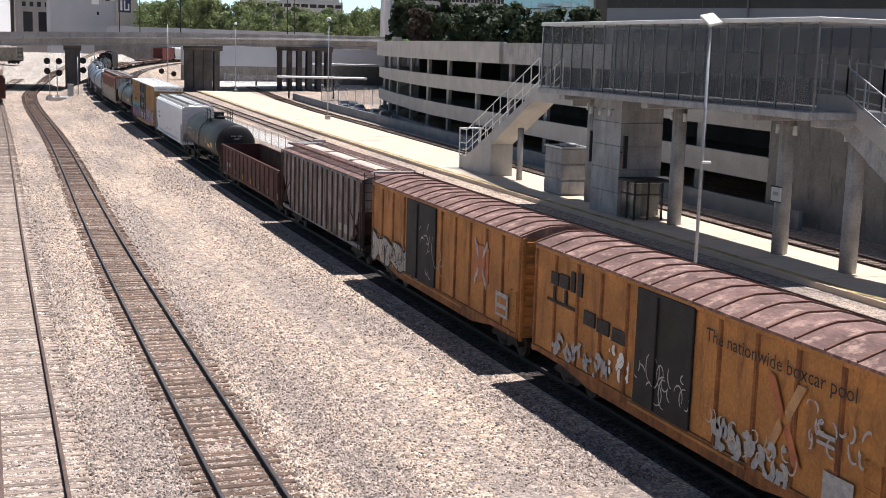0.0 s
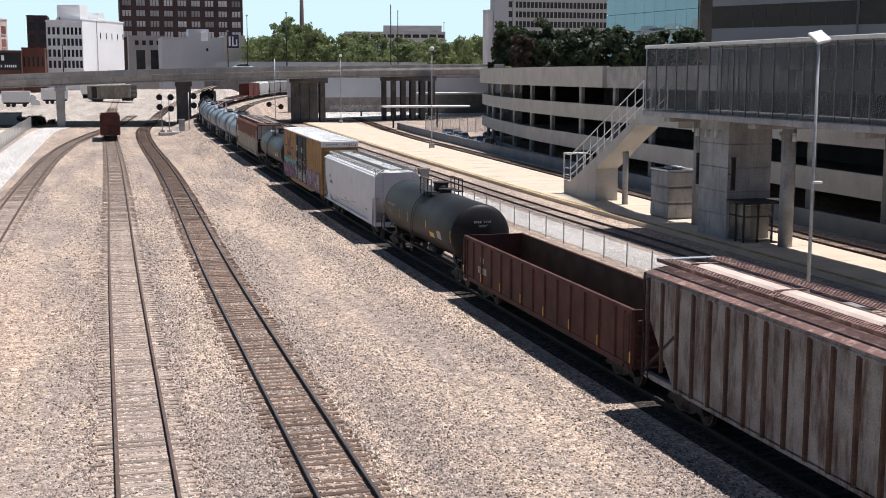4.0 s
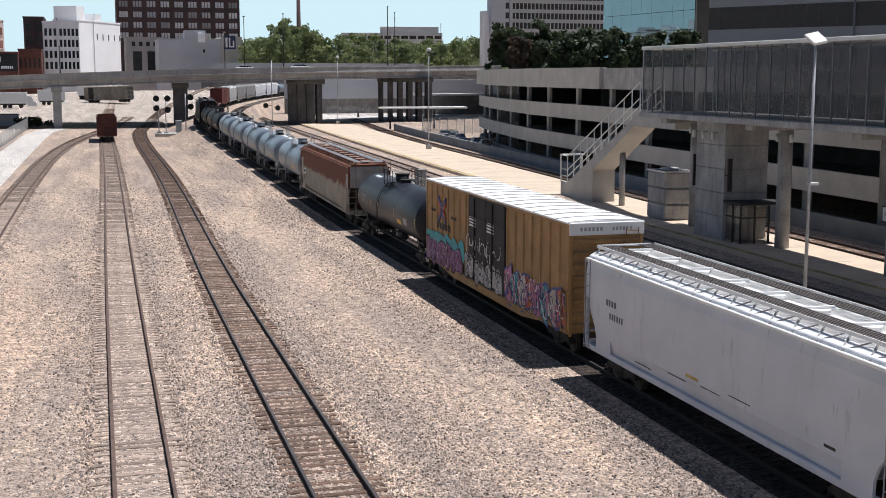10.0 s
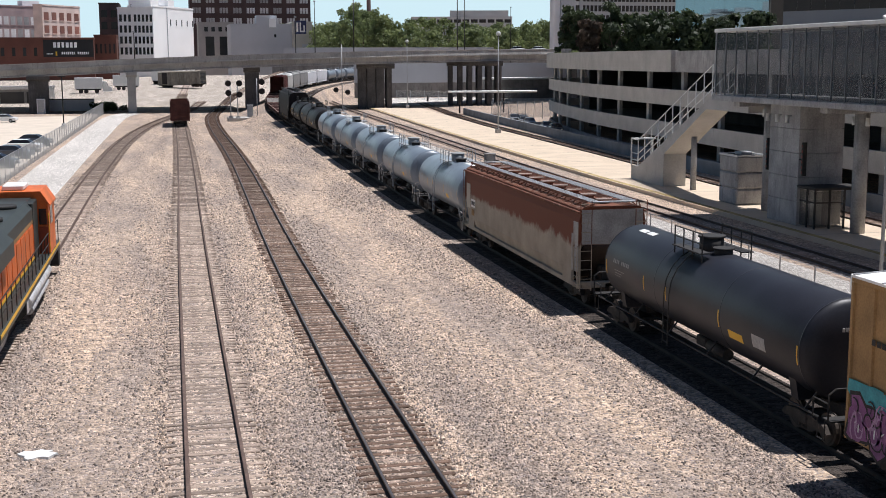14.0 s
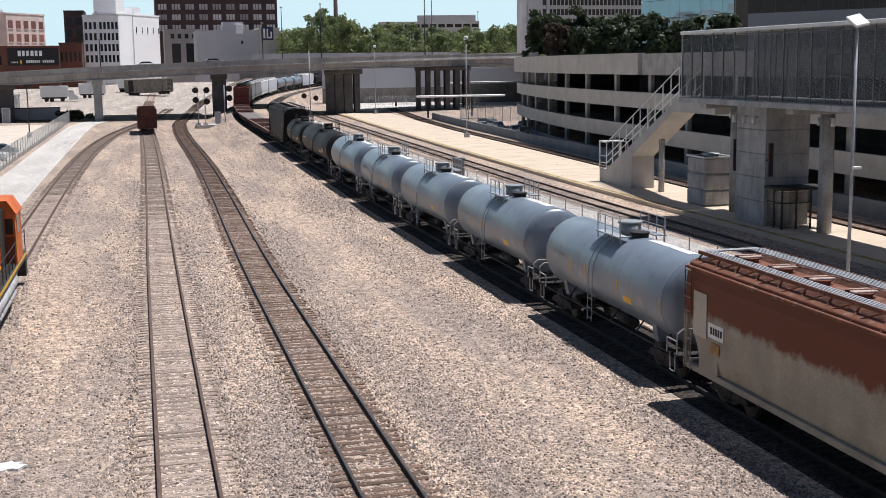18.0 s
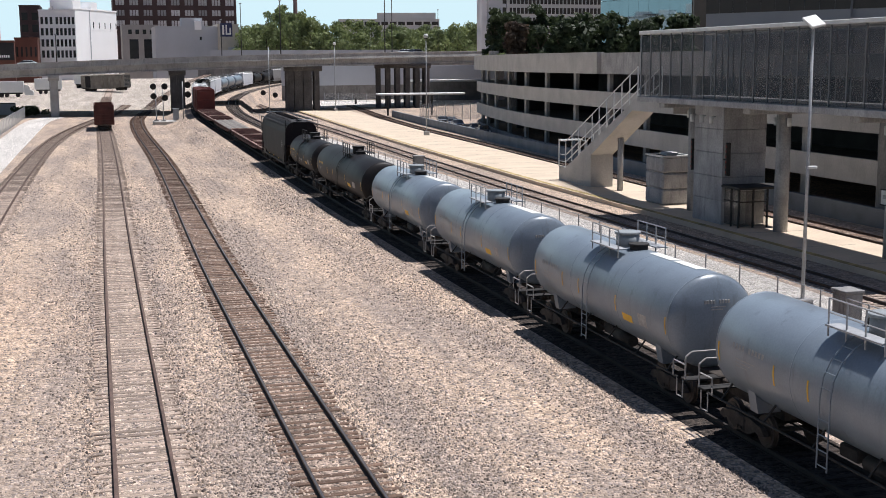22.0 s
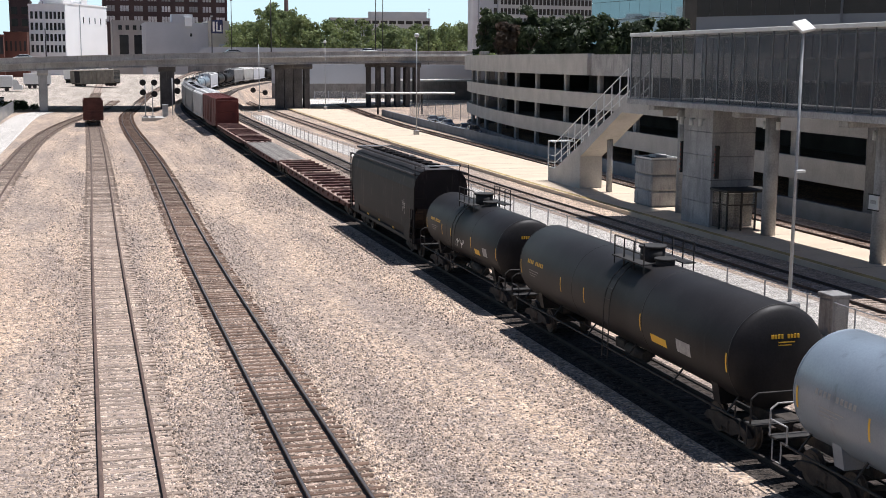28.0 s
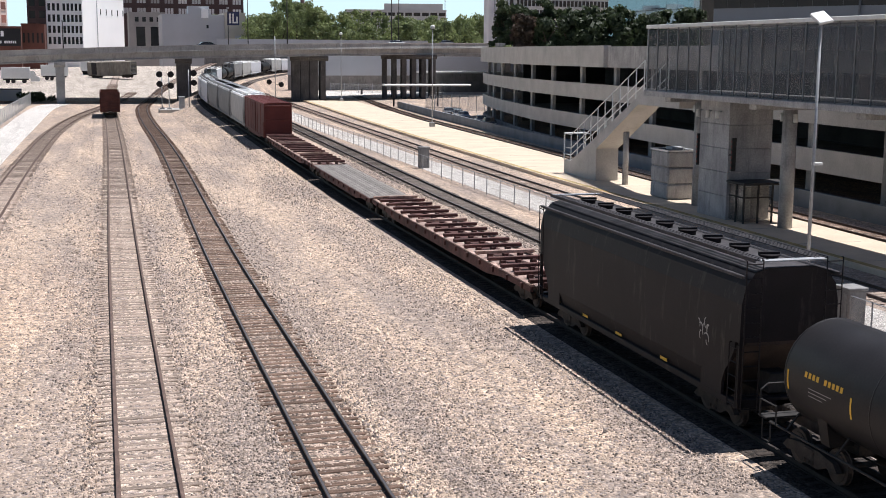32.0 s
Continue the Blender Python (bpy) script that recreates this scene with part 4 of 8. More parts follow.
building("white_loft_building", "white loft building with rows of dark windows", (-16.4, 418), (-5.2, 418), 4, 27.5, M_LIGHTWALL,
         [(12.7 + 3.55 * k, 15.0 + 3.55 * k, 3, 0.58, M_WIN_DARK, 0.02, 0.40) for k in range(4)] +
         [(12.7 + 3.55 * k, 15.0 + 3.55 * k, 5, 0.62, M_WIN_DARK, 0.44, 1.0) for k in range(4)])
wb = building("white_blank_building", "bright white blank-walled loft building", (-5.25, 424), (8.4, 452), 9, 28.5, M_WHITEWALL, [(22.6, 24.6, 5, 0.13, M_WIN_DARK, 0.35, 1.05)])
part("stair_head", Mesh().box(-1.3, 4.2, -0.06, 8, 28.4, 33.2), M_WHITEWALL, wb, "white rooftop stair head")
part("stair_head", Mesh().box(11.8, 16.2, -0.06, 8, 28.4, 31.2), M_WHITEWALL, wb, "white rooftop stair head")
part("downpipe", Mesh().tube((10.2, -0.2, 0), (10.2, -0.2, 28.4), 0.12, 6), M_GREYWALL, wb)
building("brown_brick_building", "narrow dark brown brick building", (-24.0, 452), (-17.3, 452), 20, 30.4, M_BRICK_DARK, [(13.5 + 4.1 * k, 16.0 + 4.1 * k, 2, 0.6, M_WIN_DARK, 0.0, 1.0) for k in range(4)])
building("pink_brick_building", "pink brick building with pale window bands", (-45.8, 480), (-33.75, 500), 4, 31.0, M_PINK,
         [(16 + 4.9 * k, 18.9 + 4.9 * k, 5, 0.60, M_WIN_RED, 0.0, 1.0) for k in range(3)])
dg = building("glass_front_building", "mauve-grey industrial building with rows of pale windows", (-70, 500), (-49.5, 520), 4, 31.8, material("mauve_grey_brick", (0.36, 0.28, 0.285), 0.9, var=0.15, scale=0.2), [(15 + 4.9 * k, 18.2 + 4.9 * k, 9, 0.7, M_WIN_PALE, 0.0, 1.0) for k in range(3)])
part("roof_tank", Mesh().box(20.0, 28.0, 1, 4, 26, 34.3), M_LIGHTWALL, dg, "grey rooftop plant room")
sg = building("sign_warehouse", "low red brick warehouse with a painted black sign wall", (-52, 400), (-23.3, 400), 22, 17.4, M_BRICK_RED, [(12.2, 14.8, 4, 0.3, M_WIN_DARK, 0.0, 0.45)])
part("sign_board", Mesh().box(13.6, 28.6, -0.12, 0, 11.9, 17.2), material("sign_black", (0.02, 0.02, 0.022), 0.7, var=0.2, scale=0.4), sg, "black painted wall sign with white bars")
sb = Mesh()
for i, w in enumerate((0.9, 0.8, 0.75, 0.9, 0.8, 0.85)):
    sb.box(16.6 + i * 1.25, 16.6 + i * 1.25 + w, -0.16, -0.115, 14.8, 16.4)
for i in range(14):
    if i not in (7,):
        sb.box(19.0 + i * 0.6, 19.4 + i * 0.6, -0.16, -0.115, 12.7, 13.5)
for i in range(5):
    sb.box(14.6 + i * 0.4, 14.85 + i * 0.4, -0.16, -0.115, 12.7, 13.1)
part("lettering", sb, M_WHITEWALL, sg, "white bars of lettering", kind="stuff")
part("sign_emblem", Mesh().box(17.2, 17.7, -0.16, -0.115, 12.3, 13.6, 0.02), M_YEL, sg)
building("red_brick_annex", "small red brick annex with narrow windows", (-23.4, 405), (-16.6, 405), 20, 18.4, M_BRICK_RED, [(13, 16, 5, 0.4, M_WIN_DARK, 0.0, 1.0)])
ch = thing("chimney_stack", pose(111.5, 700, 0), "tall dark brick chimney stack behind trees", "chimney")
part("stack", Mesh().tube((0, 0, 0), (0, 0, 57.3), 1.7, 14, 1.0), M_BRICK_DARK, ch)
fbld = building("far_office_block", "pale stepped office block on the horizon", (214, 1100), (303, 1080), 40, 48.5, M_OFFICE, [(43.5, 46.5, 12, 0.8, M_OFFICE_WIN, 0.0, 1.0)])
part("upper_floor", Mesh().box(35, 88, 2, 30, 48.5, 54.5), M_OFFICE, fbld)
of1 = building("strip_window_office", "pale office tower with dark strip windows", (139.5, 408), (174.5, 409), 5, 66, M_OFFICE,
               [(17.1 + 3.33 * k, 19.15 + 3.33 * k, 24, 0.74, M_OFFICE_WIN, 0.0, 1.0) for k in range(14)])
part("stair_tower", Mesh().box(-7.6, -1.2, -1, 4, 0, 66), M_GREYWALL, of1, "blue-grey stair tower")
part("corner_fin", Mesh().box(-1.1, -0.05, -1.2, 2, 0, 66), M_OFFICE, of1)
part("link_block", Mesh().box(-9.6, -7.7, 1, 6, 0, 33), M_LIGHTWALL, of1)
for k in range(12):
    part("stair_window", Mesh().box(-2.6, -1.3, -1.06, -0.9, 17.1 + 3.33 * k, 19.15 + 3.33 * k), M_OFFICE_WIN, of1)
gl = thing("mirror_glass_office", Matrix(), "blue mirror-glass office building", "building")
p, q = Vector((130.5, 306, 0)), Vector((135.5, 263.6, 0))
part("core", Mesh().extrude_z([(130.9, 306), (136.0, 263.9), (150, 268), (146, 312)], 0, 44.8), M_OFFICE_WIN, gl)
for k in range(11):
    for i in range(9):
        a, b = p.lerp(q, i / 9), p.lerp(q, (i + 1) / 9)
        z0, z1 = 12.4 + k * 2.3, 12.4 + (k + 1) * 2.3
        gap = 0.10 if k % 2 == 0 else 0.0
        part("glass_pane", Mesh().add([(a.x, a.y - 0.04, z0 + gap), (b.x, b.y + 0.04, z0 + gap), (b.x, b.y + 0.04, z1), (a.x, a.y - 0.04, z1)], [(0, 1, 2, 3)]), M_MIRROR, gl)
part("dark_flank", Mesh().extrude_z([(135.6, 263.5), (146, 271), (146, 272), (135.6, 264.5)], 0, 45), M_OFFICE_WIN, gl)
co = building("banded_concrete_office", "grey concrete office with dark strip windows above the garage", (79.2, 150), (89.2, 132), 45, 46, M_OFFICE_CONC,
              [(z, z + 2.9, 10, 0.97, M_OFFICE_WIN, 0.0, 1.0) for z in (16.9, 22.1, 27.3, 32.5)], z0=9)
part("side_wing", Mesh().box(20.6, 48, 0.5, 40, 9, 46), M_OFFICE_CONC, co)
for z in (16.9, 22.1, 27.3):
    part("strip_window", Mesh().box(20.7, 48, 0.4, 0.52, z, z + 2.9), M_OFFICE_WIN, co)


# ---- trees ----
M_BARK = material("bark", (0.10, 0.075, 0.055), 0.95, var=0.3, scale=3, bump=0.4)


def leaf_material(name, c, through=0.35):
    """Leaves let part of the light through."""
    m = material(name, c, 0.6, var=0.4, scale=0.25, fine=1.2, tint=(c[0] * 1.3, c[1] * 1.15, c[2]))
    nt = m.node_tree
    bs = next(n for n in nt.nodes if n.type == 'BSDF_PRINCIPLED')
    out = next(n for n in nt.nodes if n.type == 'OUTPUT_MATERIAL')
    tl, mx = nt.nodes.new("ShaderNodeBsdfTranslucent"), nt.nodes.new("ShaderNodeMixShader")
    src = bs.inputs["Base Color"].links[0].from_socket
    nt.links.new(src, tl.inputs["Color"])
    mx.inputs[0].default_value = through
    nt.links.new(bs.outputs[0], mx.inputs[1])
    nt.links.new(tl.outputs[0], mx.inputs[2])
    nt.links.new(mx.outputs[0], out.inputs[0])
    return m


# Leaf green lightened, with the tree belt's distance haze in the colour.
M_LEAF = leaf_material("summer_leaves", (0.155, 0.205, 0.095), 0.45)
M_LEAF_DARK = leaf_material("dark_leaves", (0.046, 0.07, 0.034))
M_LEAF_BROWN = leaf_material("browned_leaves", (0.085, 0.064, 0.048))


def leaves(mesh, c, r, n, size, rnd, squash=0.8):
    """n small leaf sprays on and within an uneven clump."""
    for _ in range(n):
        d = Vector((rnd.gauss(0, 1), rnd.gauss(0, 1), rnd.gauss(0, 1))).normalized()
        k = r * rnd.uniform(0.55, 1.05) * (0.8 + 0.4 * noise.noise(d * 2.3 + Vector(c) * 0.7))
        o = Vector((c[0] + d.x * k, c[1] + d.y * k, c[2] + d.z * k * squash))
        a = (d + Vector((rnd.gauss(0, .6), rnd.gauss(0, .6), rnd.gauss(0, .6)))).normalized()
        u = a.orthogonal().normalized()
        v = a.cross(u)
        s = size * rnd.uniform(0.6, 1.4)
        t = rnd.uniform(0, 6.28)
        u, v = u * math.cos(t) + v * math.sin(t), v * math.cos(t) - u * math.sin(t)
        mesh.add([o - u * s, o + v * s * 0.55, o + u * s, o - v * s * 0.55], [(0, 1, 2, 3)])


def tree(x, y, z, h, r, seed, mat, label, clumps=24, per=150, size=0.34):
    rnd = random.Random(seed)
    t = thing("tree", pose(x, y, z), label, "tree", "garage roof trees")
    tr = Mesh()
    tr.tube((0, 0, -0.3), (0.1, 0, h * 0.35), 0.2, 8, 0.14)
    ends = []
    for i in range(6):
        a = i * 1.05 + rnd.uniform(-0.3, 0.3)
        e = (math.cos(a) * r * 0.55, math.sin(a) * r * 0.55, h * rnd.uniform(0.5, 0.8))
        tr.tube((0.1, 0, h * 0.33), e, 0.1, 6, 0.03)
        ends.append(e)
    part("trunk", tr, M_BARK, t)
    cr = Mesh()
    for i in range(clumps):
        a, k = rnd.uniform(0, 6.28), r * math.sqrt(rnd.uniform(0, 1)) * 0.75
        zz = h * rnd.uniform(0.14, 0.90)
        leaves(cr, (math.cos(a) * k * (1.1 - zz / h * 0.4), math.sin(a) * k, zz), r * rnd.uniform(0.28, 0.5), per, size, rnd)
    part("crown", cr, mat, t)
    return t


gt = [(62.4, 189.5, 9.2, 2.4, M_LEAF_DARK), (63.0, 185, 8.2, 2.6, M_LEAF_DARK), (63.2, 181, 6.4, 2.2, M_LEAF_BROWN), (65.0, 184, 7.4, 2.6, M_LEAF_DARK), (66.2, 179, 5.6, 2.6, M_LEAF_DARK),
      (68.0, 184, 9.4, 2.7, M_LEAF_DARK), (69.4, 178, 6.2, 2.8, M_LEAF_DARK), (71.5, 182, 7.2, 3.0, M_LEAF_DARK), (73.0, 176, 6.0, 2.9, M_LEAF_DARK), (75.0, 180, 7.6, 3.0, M_LEAF_DARK),
      (76.4, 174, 6.4, 2.9, M_LEAF_DARK), (78.6, 178, 7.8, 3.1, M_LEAF_DARK), (80.0, 171, 6.6, 3.0, M_LEAF_DARK), (82.0, 174, 7.4, 3.2, M_LEAF_DARK), (84.0, 168, 6.8, 3.0, M_LEAF_DARK), (86.5, 171, 7.2, 3.2, M_LEAF_DARK)]
for i, (x, y, h, r, m) in enumerate(gt):
    tree(x, y, 10.6, h, r, 40 + i, m, "browned ornamental tree in a roof planter" if m is M_LEAF_BROWN else "dark green tree in a planter on the garage roof")
rnd = random.Random(7)
pl = Mesh()
for i in range(26):
    a = GAR[20].lerp(GAR[32], i / 25)
    leaves(pl, (a.x + 0.8, a.y, 11.75), 0.5, 26, 0.12, rnd, 0.6)
tagged(new("planter_greenery", pl.data("planter_greenery", M_LEAF)), "trailing plants along the garage parapet", "plants", kind="stuff")

woods, stems = Mesh(), Mesh()
rnd = random.Random(11)
for i in range(230):
    x = rnd.uniform(48, 195)
    y = rnd.uniform(458, 560)
    top = 22.5 + 5.5 * noise.noise(Vector((x * 0.09, 3.1, y * 0.01))) + 0.035 * (y - 455) + rnd.uniform(-1.6, 1.6)
    if 68 < x < 86:
        top += 7.5 * math.exp(-((x - 77) / 4.5) ** 2)
    rr = rnd.uniform(2.6, 4.6)
    for k in range(4):
        leaves(woods, (x + rnd.uniform(-2.5, 2.5), y + rnd.uniform(-1.5, 1.5), top - rr * (0.6 + 0.95 * k)), rr * (0.8 + 0.2 * k), 150, 0.56, rnd, 0.8)
    stems.tube((x, y, 0), (x, y, top - 6), 0.35, 5, 0.2)
belt = tagged(new("tree_belt", woods.data("tree_belt", M_LEAF)), "belt of green summer trees beyond the overpass", "trees", kind="stuff")
part("trunk", stems, M_BARK, belt, kind="stuff")
bank = solid("wall_embankment", Mesh().box(36, 205, 449, 451, 0, 12.4), M_CONC_DARK, "long grey embankment wall below the trees", "wall")
tk = solid("far_railing", Mesh().box(40, 118, 446, 446.5, 12.6, 15.2), M_GREYWALL, "far dark grey road barrier", "barrier")

# ---- tall poles on and beyond the overpass ----
for x, y, z0, z1, r in ((26.0, 262, 11, 19.6, 0.1), (30.8, 268, 12, 23.2, 0.1), (39.0, 266, 12, 23.8, 0.13), (-7.2, 261.5, 10, 16.5, 0.13), (93.4, 400, 0, 33.4, 0.22), (96.3, 402, 0, 31.6, 0.18), (112.3, 402, 0, 27.9, 0.12), (-12.2, 424, 0, 29, 0.15)):
    t = thing("utility_pole", pose(x, y, z0), "tall slim dark utility pole", "pole", "roadside poles")
    part("shaft", Mesh().tube((0, 0, 0), (0, 0, z1 - z0), r, 8, r * 0.7), M_DARK, t)
    part("cap", Mesh().box(-0.25, 0.25, -0.12, 0.12, z1 - z0, z1 - z0 + 0.25, 0.02), M_GALV, t)
ban = thing("street_banner", pose(26.12, 262, 15.0), "small blue and white banner on a pole", "banner")
part("cloth", Mesh().box(-0.3, 2.2, -0.03, 0.03, 1.2, 4.0), material("banner_blue", (0.03, 0.04, 0.10), 0.7), ban)
part("emblem", Mesh().box(0.1, 0.5, -0.04, -0.031, 1.6, 3.6).box(0.8, 1.1, -0.04, -0.031, 1.6, 3.6).box(1.1, 1.9, -0.04, -0.031, 1.6, 1.9).box(1.6, 1.9, -0.04, -0.031, 1.9, 3.0), M_WHITEMARK, ban)

# ---- under and beyond the overpass ----
rwall = building("retaining_wall", "long grey retaining wall beyond the overpass", (52, 345), (128, 352), 6, 9.2, M_GREYWALL, z0=4.2, category="wall")
part("wall_lower", Mesh().box(0, 76, 0.5, 6, 0, 4.2), M_CONC_DARK, rwall)
dock = thing("storage_shed", pose(88, 330, 0), "low grey shed with white-roofed trailers behind the overpass", "shed")
part("wall", Mesh().box(-2, 40, 0, 8, 0, 5.2), M_CONC_DARK, dock)
part("roof", Mesh().box(-2.5, 40.5, -0.6, 8.5, 5.2, 5.7), M_WHITEROOF, dock)
lotf = solid("pavement_far", Mesh().extrude_z([(50, 285), (110, 300), (120, 340), (52, 343)], -0.05, 0.03), M_FINES, "sunlit pale paved yard beyond the overpass", "pavement")
cf = thing("yard_fence", Matrix(), "chain-link fence along the sunlit far yard", "fence")
for i in range(9):
    part("post", Mesh().tube((60 + 3.4 * i, 330 - 2.2 * i, 0), (60 + 3.4 * i, 330 - 2.2 * i, 2.6), 0.06, 5), M_GALV, cf)
part("chain_link", Mesh().add([(60, 330, 0), (87.2, 312.4, 0), (87.2, 312.4, 2.5), (60, 330, 2.5)], [(0, 1, 2, 3)]), M_LINK, cf)
for x, y in ((64.9, 312), (61.6, 400)):
    bl = thing("bollard", pose(x, y, 0), "small dark track-side marker post", "post")
    part("shaft", Mesh().tube((0, 0, 0), (0, 0, 1.1), 0.28, 8), M_DARK, bl)
    part("cap", Mesh().ball((0, 0, 1.2), 0.24, 8), M_DARK, bl)
cn = thing("platform_canopy", pose(55.0, 235, 0.3), "flat white platform canopy on slim posts", "canopy")
part("roof", Mesh().box(-1.6, 15.8, -1.2, 2.2, 4.0, 4.35, 0.05), M_WHITEROOF, cn)
for x in (0.4, 9.4):
    part("post", Mesh().tube((x, 0.4, 0), (x, 0.4, 4.0), 0.18, 8), M_DARK, cn)
rb = thing("bus_shelter_fence", pose(56.5, 215, 0), "grey steel panel fence beside the platform end", "fence")
for i in range(8):
    part("panel", Mesh().box(0.2 + i * 1.6, 1.7 + i * 1.6, -0.03, 0.03, 0.3, 3.2), M_LINK, rb)
    part("post", Mesh().tube((0.1 + i * 1.6, 0, 0), (0.1 + i * 1.6, 0, 3.3), 0.06, 6), M_GALV, rb)

# white trailers and trucks on the far-left lot
def trailer(x, y, yaw, ln, label):
    t = thing("box_trailer", pose(x, y, far_rise(y), 0, 0, yaw), label, "trailer", "parked trailers")
    part("box", Mesh().box(0, ln, -1.3, 1.3, 1.2, 4.1, 0.04), M_WHITEMARK, t)
    part("skirt", Mesh().box(0.4, ln - 0.4, -1.1, 1.1, 0.8, 1.2), M_DARK, t)
    for a in (1.5, 2.8, ln - 1.5):
        for s in (-1, 1):
            part("wheel", Mesh().tube((a, s * 0.95, 0.5), (a, s * 1.25, 0.5), 0.5, 12), M_DARK, t)
    return t


tr1 = trailer(-24.7, 335, 0, 7.0, "white box truck body on the far lot")
part("cab", Mesh().extrude_y([(7.1, 0.5), (7.1, 3.1), (8.0, 3.1), (8.4, 1.9), (9.3, 1.6), (9.4, 0.5)], -1.15, 1.15), M_WHITEMARK, tr1)
part("windscreen", Mesh().extrude_y([(8.02, 2.9), (8.1, 2.92), (8.42, 2.0), (8.34, 1.98)], -1.0, 1.0), M_WIN_DARK, tr1)
trailer(-15.6, 347, 2, 7.0, "white box trailer on the far lot")
trailer(-4.6, 372, 60, 9.0, "white box trailer on the far lot")
trailer(-2.4, 374, 60, 9.0, "white box trailer on the far lot")
lot = [[(-70, y, -0.3), (-70, y, far_rise(y) + 0.012), (xr, y, far_rise(y) + 0.012), (xr + 2.5 * far_rise(y) + 0.1, y, -0.3)] for y, xr in ((274, 11), (300, 17), (330, 22.5), (360, 29), (400, 38), (424, 43))]
solid("pavement_lot", Mesh().loft(lot), gravel("pale_yard_dust", (0.40, 0.35, 0.295), (0.56, 0.49, 0.42), (0.30, 0.26, 0.23), 20.0, 0.12), "sunlit pale far-left lot climbing away", "pavement")
shed = building("trackside_shed", "low white-roofed shed with dark open front under the overpass", (-45, 300), (-27.5, 300), 8, 4.4, M_CONC_DARK, [(0.3, 3.6, 3, 0.9, M_WIN_DARK, 0.0, 1.0)], category="shed")
part("fascia", Mesh().box(-0.3, 17.8, -0.4, 0.0, 4.2, 4.8), M_WHITEMARK, shed)
part("side_panel", Mesh().box(16.4, 17.9, -0.5, -0.2, 0.4, 4.2), M_WHITEMARK, shed)
db = thing("dumpster", pose(-25.5, 272, 0), "dark grey steel refuse skip with plain lid", "skip")
part("bin", Mesh().loft([[(0, 0, 0.2), (9, 0, 0.2), (9, 2.4, 0.2), (0, 2.4, 0.2)], [(-0.2, -0.2, 2.7), (9.2, -0.2, 2.7), (9.2, 2.6, 2.7), (-0.2, 2.6, 2.7)]]), M_GREYWALL, db)
part("rim", Mesh().box(-0.25, 9.25, -0.28, -0.1, 2.55, 2.75), M_DARK, db)
bb = thing("utility_box", pose(-27.0, 262.0, 0), "pale equipment box by the pier", "box")
part("cabinet", Mesh().box(0, 1.6, 0, 1.2, 0, 3.1, 0.05), M_LIGHTWALL, bb)
part("door", Mesh().box(0.15, 1.45, -0.03, 0, 0.2, 2.9), M_GALV, bb)
bush = Mesh()
rnd = random.Random(3)
for i in range(14):
    leaves(bush, (-17 + rnd.uniform(0, 7), 270 + rnd.uniform(-2, 2), rnd.uniform(0.6, 1.6)), 1.1, 60, 0.3, rnd)
for i in range(6):
    leaves(bush, (-37 + rnd.uniform(-3, 3), 250 + rnd.uniform(-2, 2), rnd.uniform(1.0, 3.0)), 1.6, 80, 0.3, rnd)
tagged(new("shrubs", bush.data("shrubs", M_LEAF_DARK)), "low dark green shrubs under the overpass", "shrubs", kind="stuff")

# ---- signals ----
def signal(x, y, heads, h, label, z0=0.0):
    s = thing("rail_signal", pose(x, y, z0), label, "signal", "rail signals")
    part("mast", Mesh().tube((0, 0, 0), (0, 0, h), 0.09, 8), M_GALV, s)
    part("base", Mesh().box(-0.4, 0.4, -0.4, 0.4, 0, 0.35, 0.03), M_CONC, s)
    for dx, z in heads:
        hd = part("signal_head", Mesh().tube((dx, -0.12, z), (dx, 0.1, z), 0.55, 18), M_DARK, s, "round black target disc")
        part("hood", Mesh().tube((dx, -0.45, z), (dx, -0.1, z), 0.17, 10, 0.15, False), M_DARK, hd)
        part("bracket", Mesh().bar((0, 0.1, z), (dx, 0.1, z), 0.08), M_DARK, hd)
    return s


signal(10.2, 222, [(-0.35, 6.15), (-0.35, 4.45)], 6.6, "two-aspect rail signal mast with round discs", 0.55)
signal(11.45, 222, [(0.35, 6.15), (0.35, 4.15)], 6.5, "two-aspect rail signal mast with round discs", 0.55)
signal(14.9, 222, [(0.9, 6.35), (0.9, 4.7)], 7.0, "rail signal mast with discs beside the pier", 0.55)
signal(35.2, 258, [(-1.3, 4.5), (1.2, 4.0)], 14.0, "tall mast with low signal discs")
cab = thing("signal_cabinet", pose(13.2, 223, 0.5), "grey steel signal cabinet on concrete pad", "cabinet")
part("cabinet", Mesh().box(0, 1.0, 0, 0.9, 0.15, 2.2, 0.03), M_GALV, cab)
part("lid", Mesh().box(-0.06, 1.06, -0.06, 0.96, 2.2, 2.3, 0.02), M_GALV, cab)
solid("pavement_pad", Mesh().box(9.7, 16.4, 220.0, 226, -0.05, 0.6), M_CONC_PALE, "white concrete pad under the signals", "pavement")

# cabinets on the fence line
for x, y, w, h in ((28.2, 41.2, 0.8, 1.6), (28.7, 111.0, 0.9, 1.9)):
    c = thing("electrical_cabinet", pose(x, y, 0), "weathered grey concrete equipment cabinet on the fence line", "cabinet")
    part("body", Mesh().box(0, w, 0, 0.9, 0, h, 0.03), M_CONC_DARK, c)
    part("lid", Mesh().box(-0.06, w + 0.06, -0.06, 0.96, h, h + 0.12, 0.02), M_CONC_DARK, c)
    part("door", Mesh().box(-0.025, 0.0, 0.1, 0.8, 0.25, h - 0.15), M_CONC_DARK, c)

# far-left chain-link fence and lot lamp
lf = thing("lot_fence", Matrix(), "chain-link fence with posts along the car park", "fence")
LF = [Vector((-14.9 + 0.008 * (y - 115), y)) for y in np.arange(96, 262, 3.2)]
